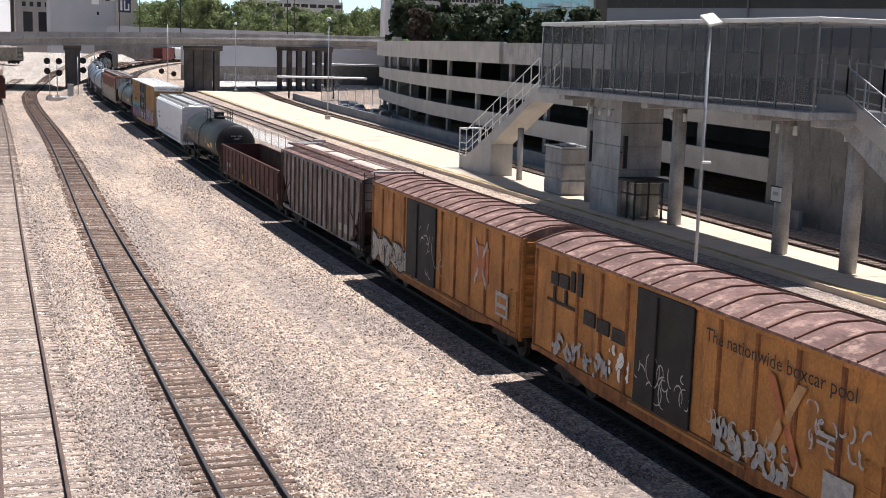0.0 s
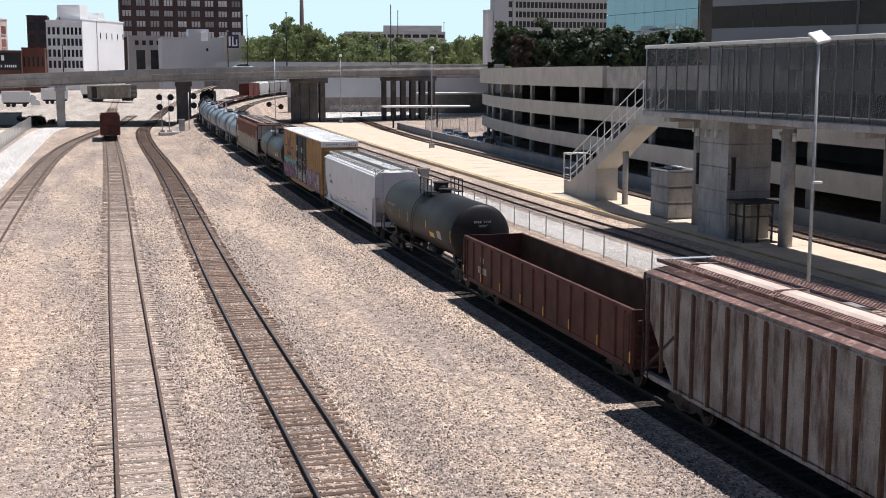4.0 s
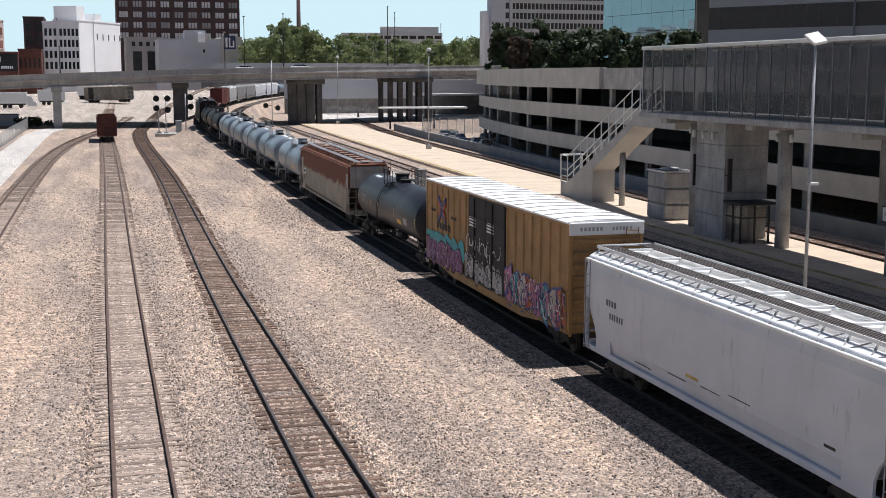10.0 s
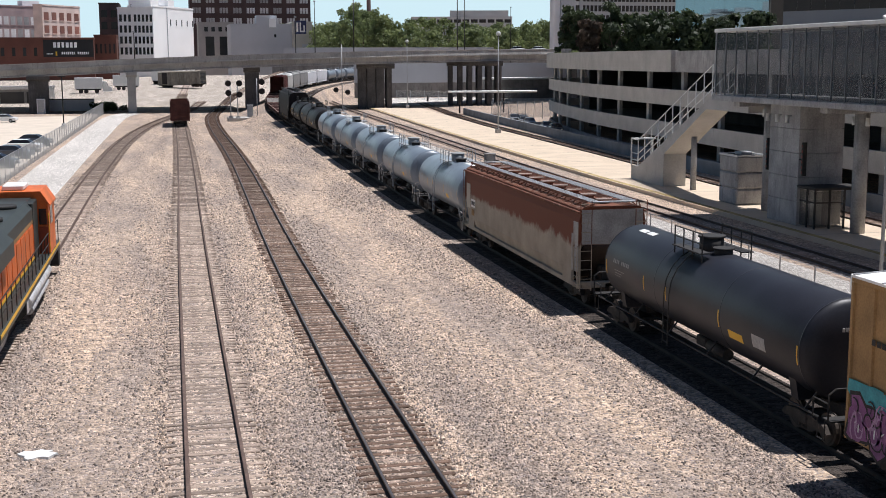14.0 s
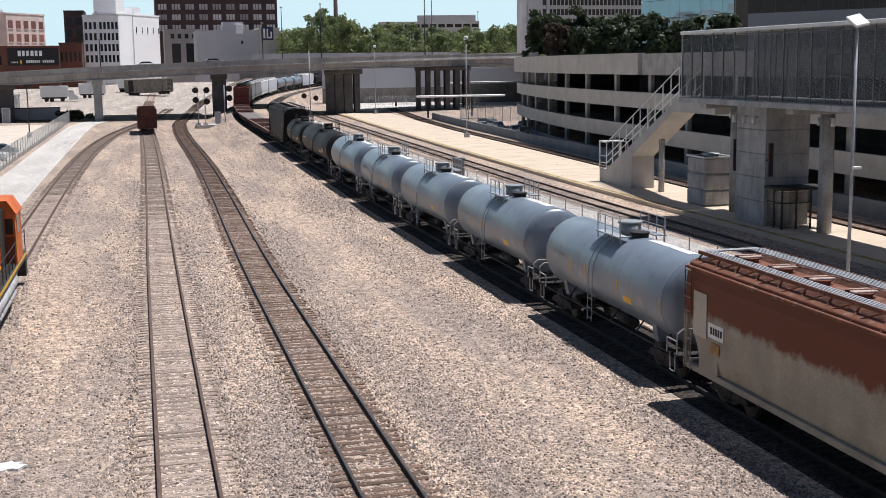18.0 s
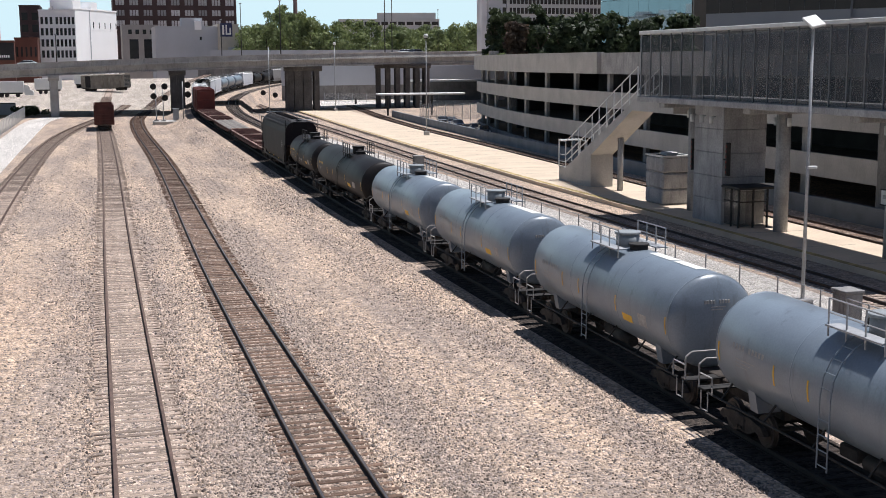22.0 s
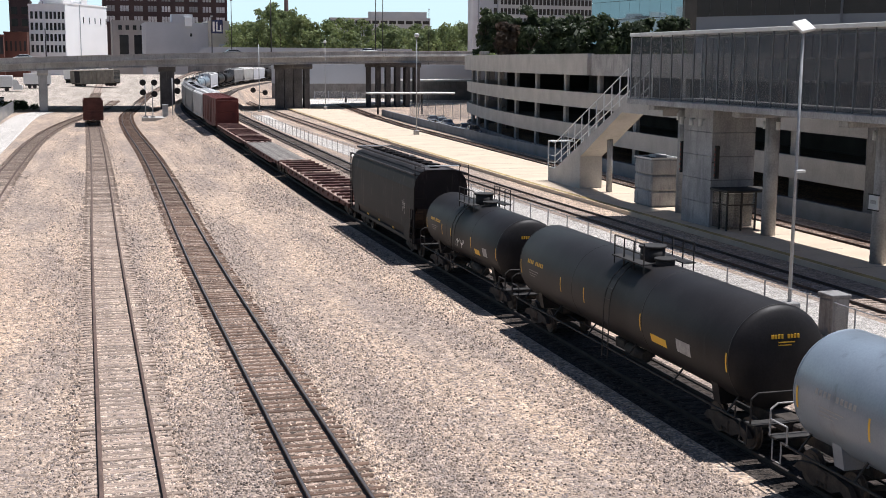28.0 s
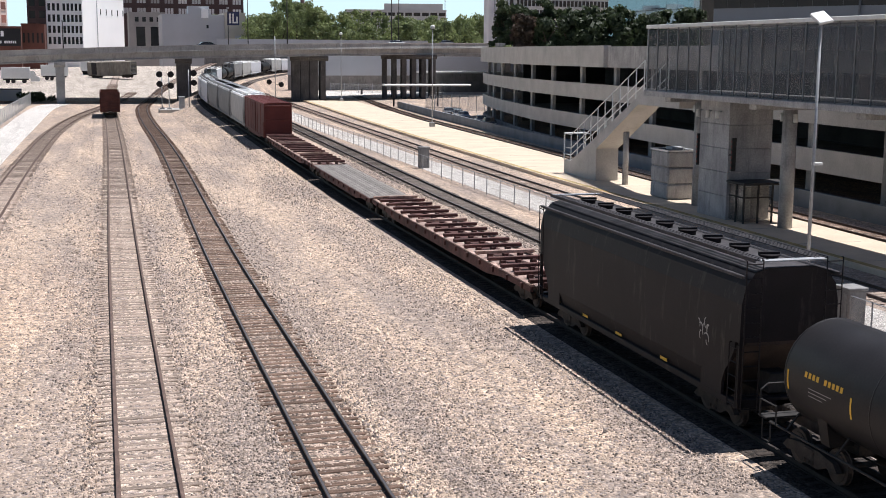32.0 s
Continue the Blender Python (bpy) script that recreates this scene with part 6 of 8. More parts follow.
    ladder(car, W - 0.7, -h - 0.03, sill + 0.1, height - 0.3, 0.5, "x", paint)
    part("underframe", Mesh().box(-0.35, 0.35, -h + 0.1, h - 0.1, 0.62, sill + 0.05, 0.04).box(-1.2, 1.2, -h * 0.3, h * 0.3, 0.72, sill, 0.04), M_TRUCK, car)
    running_gear(car, -h, h)
    return car


def covered_hopper(name, u0, u1, label, paint, roof_mat, height=4.35, smooth=True, ribs=0, hatches="round", end_mat=None, group="freight train", n_hatch=10, grating=None, arch=False, rib_mat=None):
    c, h = (u0 + u1) / 2, (u1 - u0) / 2
    car = thing(name, Matrix(), label, "covered hopper", group)
    car["u"] = c
    W, sl = 1.5, 2.2
    zt, zb = height, 1.02
    # body: curved flanks tuck in towards the sill and the roof; slope sheets at the ends
    prof = [(-1.34, zb), (-W, zb + 0.55), (-W - 0.02, zb + 1.6), (-W, zt - 0.6), (-1.40, zt - 0.12), (-1.18, zt), (1.18, zt), (1.40, zt - 0.12), (W, zt - 0.6), (W + 0.02, zb + 1.6), (W, zb + 0.55), (1.34, zb)]
    rw, ew = (1.17, 1.38) if not arch else (0.72, 1.12)
    if arch:
        left = [(-1.34, zb), (-W, zb + 0.55), (-W - 0.02, zb + 1.6), (-W, zt - 1.0), (-1.40, zt - 0.5), (-1.13, zt - 0.14), (-0.74, zt)]
        prof = left + [(-x, z) for x, z in left[::-1]]
    if not smooth:
        prof = [(-W, zb), (-W, zt - 0.2), (-W, zt - 0.12), (-1.2, zt), (-0.6, zt + 0.08), (0.6, zt + 0.08), (1.2, zt), (W, zt - 0.12), (W, zt - 0.2), (W, zb)]
    rings = []
    for y, lift in ((-h + 0.05, 1.75), (-h + 0.5, 1.75), (-h + sl, 0), (h - sl, 0), (h - 0.5, 1.75), (h - 0.05, 1.75)):
        rings.append([(x, y, max(z, zb + lift)) for x, z in prof])
    part("body", Mesh().loft(rings, True, False), paint, car)
    # slope sheets reach down over the bogies, side plates stand at the ends
    em = end_mat or paint
    for s in (-1, 1):
        a, b = s * (h - 0.05), s * (h - sl)
        # Except on white cars, smooth slope sheets take the shade-darkened end colour.
        part("slope_sheet", Mesh().extrude_x([(a, zb + 1.75), (b, zb + 0.1), (b, zb), (a, zb + 1.65)], -1.3, 1.3), paint if paint is M_HOPPER_WHITE else M_HOPPER_OLDDARK if smooth else em, car, "slope sheet over the bogie")
        for q in (-1, 1):
            x = q * (W - 0.03)
            if smooth:
                cut = [(h - 0.30, zb + 1.78), (h - 0.36, zb + 1.5), (h - 0.55, zb + 1.15), (h - 0.85, zb + 0.8), (h - 1.0, zb + 0.45), (h - 1.02, zb + 0.02), (h - sl - 0.05, zb + 0.02), (h - sl - 0.05, zb + 1.78)]
                part("side_sheet", Mesh().extrude_x([(s * y, z) for y, z in cut], min(q * 1.41, q * 1.497), max(q * 1.41, q * 1.497)), paint, car)
                part("corner_post", Mesh().bar((x, a - s * 0.04, zb), (x, a - s * 0.04, zb + 1.85), 0.09, 0.07), em, car)
            else:
                part("end_plate", Mesh().bar((x, a, zb), (x, a, zt - 0.1), 0.14, 0.1).bar((x, a, zb + 0.05), (x, b, zb + 1.6), 0.1, 0.1), em, car)
        part("end_sill", Mesh().box(-1.4, 1.4, min(a, a - s * 0.25), max(a, a - s * 0.25), zb - 0.12, zb + 0.14, 0.02), em, car)
        part("brake_gear", Mesh().box(-0.35, 0.3, min(a - s * 0.9, a - s * 0.3), max(a - s * 0.9, a - s * 0.3), zb + 0.15, zb + 0.75, 0.04).tube((0.55, a - s * 0.7, zb + 0.5), (1.1, a - s * 0.7, zb + 0.5), 0.2, 10), M_DARK, car)
    for q in (-1, 1):
        part("side_sill", Mesh().box(q * 1.40 - 0.1, q * 1.40 + 0.1, -h + 0.05, h - 0.05, zb - 0.14, zb + 0.06, 0.02), paint, car)
        part("eave_rail", Mesh().box(q * (W - 0.02) - 0.05, q * (W - 0.02) + 0.05, -h + 0.05, h - 0.05, zt - 0.28, zt - 0.18, 0.02), roof_mat if smooth else paint, car)
        for i in range(ribs):
            y = -h + 0.35 + (2 * h - 0.7) * i / (ribs - 1)
            z0 = zb if abs(y) < h - sl else zb + 1.75 * (abs(y) - h + sl) / sl
            part("side_rib", Mesh().extrude_z([(q * W, y - 0.1), (q * (W + 0.07), y - 0.05), (q * (W + 0.07), y + 0.05), (q * W, y + 0.1)], min(z0, zb + 0.3), zt - 0.24), rib_mat or paint, car)
    # discharge bays
    for i in range(4):
        y = (-h + sl) + (2 * h - 2 * sl) * (i + 0.5) / 4
        d = (h - sl) / 4
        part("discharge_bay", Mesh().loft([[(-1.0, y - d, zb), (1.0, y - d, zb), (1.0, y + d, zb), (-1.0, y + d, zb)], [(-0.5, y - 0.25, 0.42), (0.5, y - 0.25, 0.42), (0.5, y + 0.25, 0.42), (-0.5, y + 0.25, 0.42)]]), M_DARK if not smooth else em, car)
    # roof: hatches, running boards with stand-offs, end platforms
    zr = zt + (0.08 if not smooth else 0.0)
    if hatches == "trough":
        part("hatch_cover", Mesh().extrude_y([(-0.38, zr), (-0.38, zr + 0.1), (-0.2, zr + 0.2), (0.2, zr + 0.2), (0.38, zr + 0.1), (0.38, zr)], -h + 0.9, h - 0.9), grating or roof_mat, car, "pale hatch cover along the roof")
        for i in range(4):
            y = -h + 1.2 + (2 * h - 2.4) * i / 3
            part("hatch_batten", Mesh().box(-0.46, 0.46, y - 0.05, y + 0.05, zr + 0.17, zr + 0.23, 0.01), roof_mat, car)
    else:
        for i in range(n_hatch):
            y = -h + 1.3 + (2 * h - 2.6) * i / (n_hatch - 1)
            rh = 0.27 if hatches == "round" else 0.3
            m = Mesh().tube((0, y, zr), (0, y, zr + 0.12), rh, 14)
            m.tube((0, y, zr + 0.12), (0, y, zr + 0.17), rh + 0.04, 14)
            hb = 0.3 if arch else 0.43
            m.bar((-hb, y + 0.05, zr + 0.2), (hb, y - 0.05, zr + 0.2), 0.12, 0.07)
            part("roof_hatch", m, grating if (grating and hatches == "round") else (roof_mat if hatches == "square" else M_DARK), car)
    part("roof_skin", Mesh().loft([[(x, y, z) for x, z in ((-ew, zt - 0.1), (-rw, zt + 0.006), (rw, zt + 0.006), (ew, zt - 0.1))] for y in (-h + 0.06, h - 0.06)], False, closed=False) if smooth else
         Mesh().loft([[(x, y, z) for x, z in ((-W - 0.01, zt - 0.1), (-1.2, zt + 0.008), (-0.6, zt + 0.09), (0.6, zt + 0.09), (1.2, zt + 0.008), (W + 0.01, zt - 0.1))] for y in (-h + 0.04, h - 0.04)], False, closed=False), roof_mat, car)
    for q in (-1, 1):
        x = q * (0.74 if paint is M_HOPPER_WHITE else 0.86)
        w = Mesh()
        for k in range(1 if q > 0 and arch else 0, 4 if q < 0 and arch else 5):
            w.box(x - 0.26 + k * 0.115, x - 0.20 + k * 0.115, -h + 0.1, h - 0.1, zr + 0.20, zr + 0.235)
        board = part("running_board", w, M_HOPPER_ROOF if arch else M_GRATE if paint is M_HOPPER_WHITE else roof_mat if hatches == "trough" else grating or M_GALV, car)
        nb = 17
        for i in range(nb):
            y = -h + 0.4 + (2 * h - 0.8) * i / (nb - 1)
            if not smooth or arch:
                continue
            part("stand_off", Mesh().bar((q * 1.42, y, zt - 0.18), (q * 0.98, y + 0.25, zr + 0.2), 0.05, 0.04).bar((q * 1.42, y, zt - 0.18), (q * 0.98, y - 0.25 - (h - 0.4) / 16, zr + 0.2), 0.05, 0.04).bar((q * 0.62, y, zr + 0.2), (q * 1.14, y, zr + 0.2), 0.05, 0.03), M_GREYMARK if paint is M_HOPPER_WHITE else roof_mat, board)
        part("board_edge", Mesh().box(q * 1.13 - 0.015, q * 1.13 + 0.015, -h + 0.1, h - 0.1, zr + 0.15, zr + 0.26), roof_mat, board)
    for s in (-1, 1):
        a = s * (h - 0.2)
        part("end_platform", Mesh().box(-1.0, 1.0, min(a, a + s * 0.3), max(a, a + s * 0.3), zr + 0.19, zr + 0.23), M_GALV, car)
    lm = M_GALV if paint is M_HOPPER_WHITE else (end_mat or paint)
    ladder(car, -W + 0.02, -h - 0.02, zb - 0.1, zt + 0.15, 0.5, "x", lm)
    ladder(car, -W - 0.0, -h + 0.05, zb, zb + 1.6, 0.45, "y", lm)
    ladder(car, W - 0.5, -h - 0.02, zb - 0.1, zt + 0.15, 0.5, "x", lm)
    ladder(car, -W - 0.0, h - 0.55, zb, zt - 0.3, 0.45, "y", lm)
    part("centre_sill", Mesh().box(-0.3, 0.3, -h + 0.05, h - 0.05, 0.72, 1.1, 0.03), M_TRUCK, car)
    running_gear(car, -h, h, 2.2)
    return car


def tank_car(name, u0, u1, label, paint, radius=1.5, dome_u=None, marks=True, group="freight train", mark_mat=None, tank_pad=1.17, top_white=False, zc=None):
    c, h = (u0 + u1) / 2, (u1 - u0) / 2
    car = thing(name, Matrix(), label, "tank car", group)
    car["u"] = c
    r = radius
    zc = zc or 1.05 + r
    t = h - tank_pad
    n = 32
    rings = []
    head = 0.45
    prof = [(-t + head * (1 - math.cos(a)), r * math.sin(a)) for a in [math.pi / 2 * k / 7 for k in range(8)]]
    prof[0] = (-t, 0.02)
    prof += [(y, r) for y in (-t * 0.5, 0, t * 0.5)]
    prof += [(-y, q) for y, q in prof[:8][::-1]]
    for y, q in prof:
        rings.append([(q * math.cos(2 * math.pi * i / n), y, zc + q * math.sin(2 * math.pi * i / n)) for i in range(n)])
    body = part("tank", Mesh().loft(rings, True, True), paint, car)
    for y in (-t + head, -t * 0.33, t * 0.33, t - head):
        m = Mesh()
        rr = []
        for dy, e in ((-0.03, 0.0), (-0.02, 0.006), (0.02, 0.006), (0.03, 0.0)):
            rr.append([((r + e) * math.cos(2 * math.pi * i / n), y + dy, zc + (r + e) * math.sin(2 * math.pi * i / n)) for i in range(n)])
        part("weld_seam", m.loft(rr, False, True), paint, body)
    d = 0 if dome_u is None else dome_u - c
    zt = zc + r
    dm = Mesh().tube((0, d, zt - 0.15), (0, d, zt + 0.42), 0.42, 16)
    dm.tube((0, d, zt + 0.42), (0, d, zt + 0.50), 0.47, 16)
    dome = part("dome", dm, M_DARK if paint is not M_TANK_GREY else material_once("dome_grey"), car, "steel valve housing on top")
    part("manway", Mesh().tube((0, d - 0.95, zt - 0.1), (0, d - 0.95, zt + 0.14), 0.32, 14).tube((0, d - 0.95, zt + 0.14), (0, d - 0.95, zt + 0.2), 0.37, 14), M_DARK, car)
    part("relief_valve", Mesh().tube((0.1, d + 0.85, zt - 0.1), (0.1, d + 0.85, zt + 0.22), 0.12, 8), M_DARK, car)
    # walkway deck round the dome with railing
    w0, w1, ww = d - 1.2, d + 1.1, 0.9
    for q in (-1, 1):
        deck = part("walkway", Mesh().box(q * 0.78 - 0.22, q * 0.78 + 0.22, w0, w1, zt + 0.02, zt + 0.06), M_DARK if paint is not M_TANK_GREY else M_GALV, car)
    for q in (-1, 1):
        rl = Mesh()
        for k in range(4):
            y = w0 + (w1 - w0) * k / 3
            rl.tube((q * ww, y, zt - 0.25), (q * ww, y, zt + 0.72), 0.025, 6)
        rl.pipe([(q * ww, w0, zt + 0.72), (q * ww, w1, zt + 0.72)], 0.025, 6)
        rl.pipe([(q * ww, w0, zt + 0.36), (q * ww, w1, zt + 0.36)], 0.02, 6)
        part("railing", rl, M_DARK if paint is not M_TANK_GREY else M_GALV, deck)
    # ladder follows the flank on the yard side
    lmat = M_DARK if paint is not M_TANK_GREY else paint
    lst = Mesh()
    for e in (-0.22, 0.22):
        lst.pipe([(-(r + 0.14) * math.cos(a), d + e, zc + (r + 0.1) * math.sin(a)) for a in (1.15, 0.9, 0.6, 0.3, 0.0)] + [(-(r + 0.16), d + e, 0.75)], 0.022, 5)
    lad = part("ladder", lst, lmat, car)
    rung = Mesh().tube((0, -0.22, 0), (0, 0.22, 0), 0.016, 5).data("rung", lmat)
    for a in (1.1, 0.86, 0.62, 0.38, 0.14):
        part("rung", rung, None, lad, at=pose(-(r + 0.14) * math.cos(a), d, zc + (r + 0.1) * math.sin(a)))
    for z in (0.85, 1.23, 1.61, 1.99):
        part("rung", rung, None, lad, at=pose(-(r + 0.16), d, z))
    for q in (-1, 1):
        sr = Mesh().pipe([(q * 1.38, -h + 0.6, 1.0), (q * 1.38, h - 0.6, 1.0)], 0.035, 6)
        for k in range(6):
            y = -h + 1.4 + (2 * h - 2.8) * k / 5
            sr.bar((q * 1.38, y, 1.0), (q * 1.0, y, zc - r * 0.72), 0.05, 0.04)
        part("side_rail", sr, M_DARK, car)
    # stub sills, saddles, end platforms and hand rails
    for s in (-1, 1):
        a, b = s * h, s * (h - 3.0)
        part("stub_sill", Mesh().box(-0.3, 0.3, min(a, b), max(a, b), 0.72, 1.08, 0.03), M_TRUCK, car)
        part("saddle", Mesh().extrude_y([(-1.0, 0.95), (1.0, 0.95), (1.15, zc - r * 0.55), (0.6, zc - r * 0.85), (0, zc - r * 0.98), (-0.6, zc - r * 0.85), (-1.15, zc - r * 0.55)], s * (h - 2.6) - 0.2, s * (h - 2.6) + 0.2), paint, car)
        part("end_platform", Mesh().box(-1.4, 1.4, min(a, a - s * 0.4), max(a, a - s * 0.4), 1.0, 1.06, 0.01), M_DARK, car)
        hr = Mesh().pipe([(-1.4, a - s * 0.1, 1.05), (-1.4, a - s * 0.1, 1.75), (-1.2, a - s * 0.1, 1.9), (1.2, a - s * 0.1, 1.9), (1.4, a - s * 0.1, 1.75), (1.4, a - s * 0.1, 1.05)], 0.028, 6)
        for q in (-1, 1):
            hr.pipe([(q * 1.4, a - s * 0.1, 1.5), (q * 1.4, a - s * 0.9, 1.5), (q * 1.4, a - s * 0.9, 1.0)], 0.024, 6)
            hr.pipe([(q * 1.4, a - s * 0.25, 1.0), (q * 1.4, a - s * 0.25, 0.45), (q * 1.4, a - s * 0.65, 0.45), (q * 1.4, a - s * 0.65, 1.0)], 0.022, 5)
        part("handrail", hr, M_DARK if paint is not M_TANK_GREY else M_GREYMARK, car)
    part("brake_rigging", Mesh().tube((-0.4, -1.2, 0.85), (-0.4, 0.2, 0.85), 0.2, 10).box(-0.3, 0.3, 0.8, 1.6, 0.6, 0.95, 0.04).tube((0, -h + 2, 0.62), (0, h - 2, 0.62), 0.03, 6), M_DARK, car)
    # outlet valve
    part("outlet", Mesh().tube((0, d, zc - r - 0.35), (0, d, zc - r + 0.1), 0.2, 10), M_DARK, car)
    mk = mark_mat or M_WHITEMARK

    def on_flank(y0, y1, a0, a1, mat, nm="marking"):
        m = Mesh()
        k = 4
        pts = []
        for i in range(k + 1):
            a = a0 + (a1 - a0) * i / k
            pts.append((-(r + 0.006) * math.cos(a), zc + (r + 0.006) * math.sin(a)))
        vs = [(x, y, z) for x, z in pts for y in (y0, y1)]
        part(nm, m.add(vs, [(2 * i, 2 * i + 1, 2 * i + 3, 2 * i + 2) for i in range(k)]), mat, body)
    if marks:
        f0 = t - head - 0.9
        for i in range(10):                                   # number row near the far end
            if i == 4:
                continue
            on_flank(f0 - 0.17 * i - 0.11, f0 - 0.17 * i, 0.12, 0.22, M_GREYMARK if mk is M_WHITEMARK else mk)
        for k in range(3):
            on_flank(f0 - 1.2 + 0.2 * k, f0 - 0.2, -0.06 - 0.07 * k, -0.045 - 0.07 * k, M_GREYMARK)
        for y in (t - head - 0.15, t * 0.45, t * 0.2, -t * 0.32, -t + head + 0.1):
            on_flank(y - 0.035, y + 0.035, -0.25, 0.12, M_YEL, "reflective_strip")
        on_flank(-t * 0.52, -t * 0.40, -0.38, -0.2, M_YEL, "placard")
        on_flank(-t * 0.70, -t * 0.60, -0.32, -0.05, M_GREYMARK)
        e = Mesh()
        for i in range(9):
            if i == 4:
                continue
            e.box(-0.42 + i * 0.1, -0.36 + i * 0.1, -t + 0.022, -t + 0.06, zc + 0.62, zc + 0.73)
        e.box(-0.2, 0.3, -t + 0.012, -t + 0.05, zc + 0.50, zc + 0.53)
        e.box(-0.2, 0.2, -t + 0.012, -t + 0.05, zc + 0.42, zc + 0.45)
        part("end_marking", e, M_GREYMARK if mk is M_WHITEMARK else mk, body)
    if top_white:
        for y0, y1 in ((-t * 0.80, -t * 0.55), (-t * 0.52, -t * 0.26)):
            pts = [((r + 0.008) * math.sin(a), zc + (r + 0.008) * math.cos(a)) for a in (-0.06, 0.05, 0.16, 0.27)]
            vs = [(x, y, z) for x, z in pts for y in (y0, y1)]
            part("marking", Mesh().add(vs, [(2 * i, 2 * i + 1, 2 * i + 3, 2 * i + 2) for i in range(3)]), M_WHITEMARK, body, "white painted patch on the crown")
    running_gear(car, -h, h, 2.0)
    return car


ONCE = {}


def material_once(key):
    if key not in ONCE:
        ONCE[key] = material(key, (0.26, 0.28, 0.29), 0.5, var=0.15, scale=2)
    return ONCE[key]


def gondola(name, u0, u1, label, paint, inside, height=2.86, ribs=14, group="freight train", load=None):
    c, h = (u0 + u1) / 2, (u1 - u0) / 2
    car = thing(name, Matrix(), label, "gondola car", group)
    car["u"] = c
    W, zb = 1.46, 0.98
    part("floor", Mesh().box(-W, W, -h, h, zb, zb + 0.12), inside, car)
    for q in (-1, 1):
        x = q * W
        part("side_wall", Mesh().box(x - 0.03, x + 0.03, -h, h, zb - 0.1, height), paint, car)
        part("side_lining", Mesh().box(x - q * 0.05 - 0.015, x - q * 0.05 + 0.015, -h + 0.05, h - 0.05, zb + 0.12, height - 0.05), inside, car)
        part("top_chord", Mesh().box(x - 0.07, x + 0.07, -h, h, height - 0.07, height + 0.06, 0.02), paint, car, "worn top rail")
        part("side_sill", Mesh().box(x - 0.07, x + 0.07, -h, h, zb - 0.16, zb + 0.06, 0.02), paint, car)
        for i in range(ribs + 1):
            y = -h + 0.1 + (2 * h - 0.2) * i / ribs
            part("side_rib", Mesh().extrude_z([(x, y - 0.13), (x + q * 0.1, y - 0.07), (x + q * 0.1, y + 0.07), (x, y + 0.13)], zb + 0.02, height - 0.08), paint, car)
            if q < 0 and i % 2 == 0:
                part("reflector", Mesh().box(x - 0.112, x - 0.1, y - 0.03, y + 0.03, zb + 0.12, zb + 0.5), M_YEL, car)
    for s in (-1, 1):
        y = s * h
        part("end_wall", Mesh().box(-W, W, y - 0.04, y + 0.04, zb - 0.1, height + 0.05), paint, car)
        for k in range(4):
            z = zb + 0.25 + k * 0.42
            part("end_corrugation", Mesh().extrude_x([(y - s * 0.03, z - 0.12), (y + s * 0.09, z - 0.05), (y + s * 0.09, z + 0.05), (y - s * 0.03, z + 0.12)], -W + 0.1, W - 0.1), paint, car)
    if load:
        part("load", Mesh().box(-W + 0.08, W - 0.08, -h + 0.1, h - 0.1, zb + 0.12, height - 0.5), load, car)
    ladder(car, -W - 0.03, h - 0.7, zb, height - 0.2, 0.45, "y", paint)
    ladder(car, -W - 0.03, -h + 0.15, zb, height - 0.2, 0.45, "y", paint)
    part("centre_sill", Mesh().box(-0.3, 0.3, -h, h, 0.66, 1.0, 0.03), M_TRUCK, car)
    running_gear(car, -h, h, 2.0)
    return car


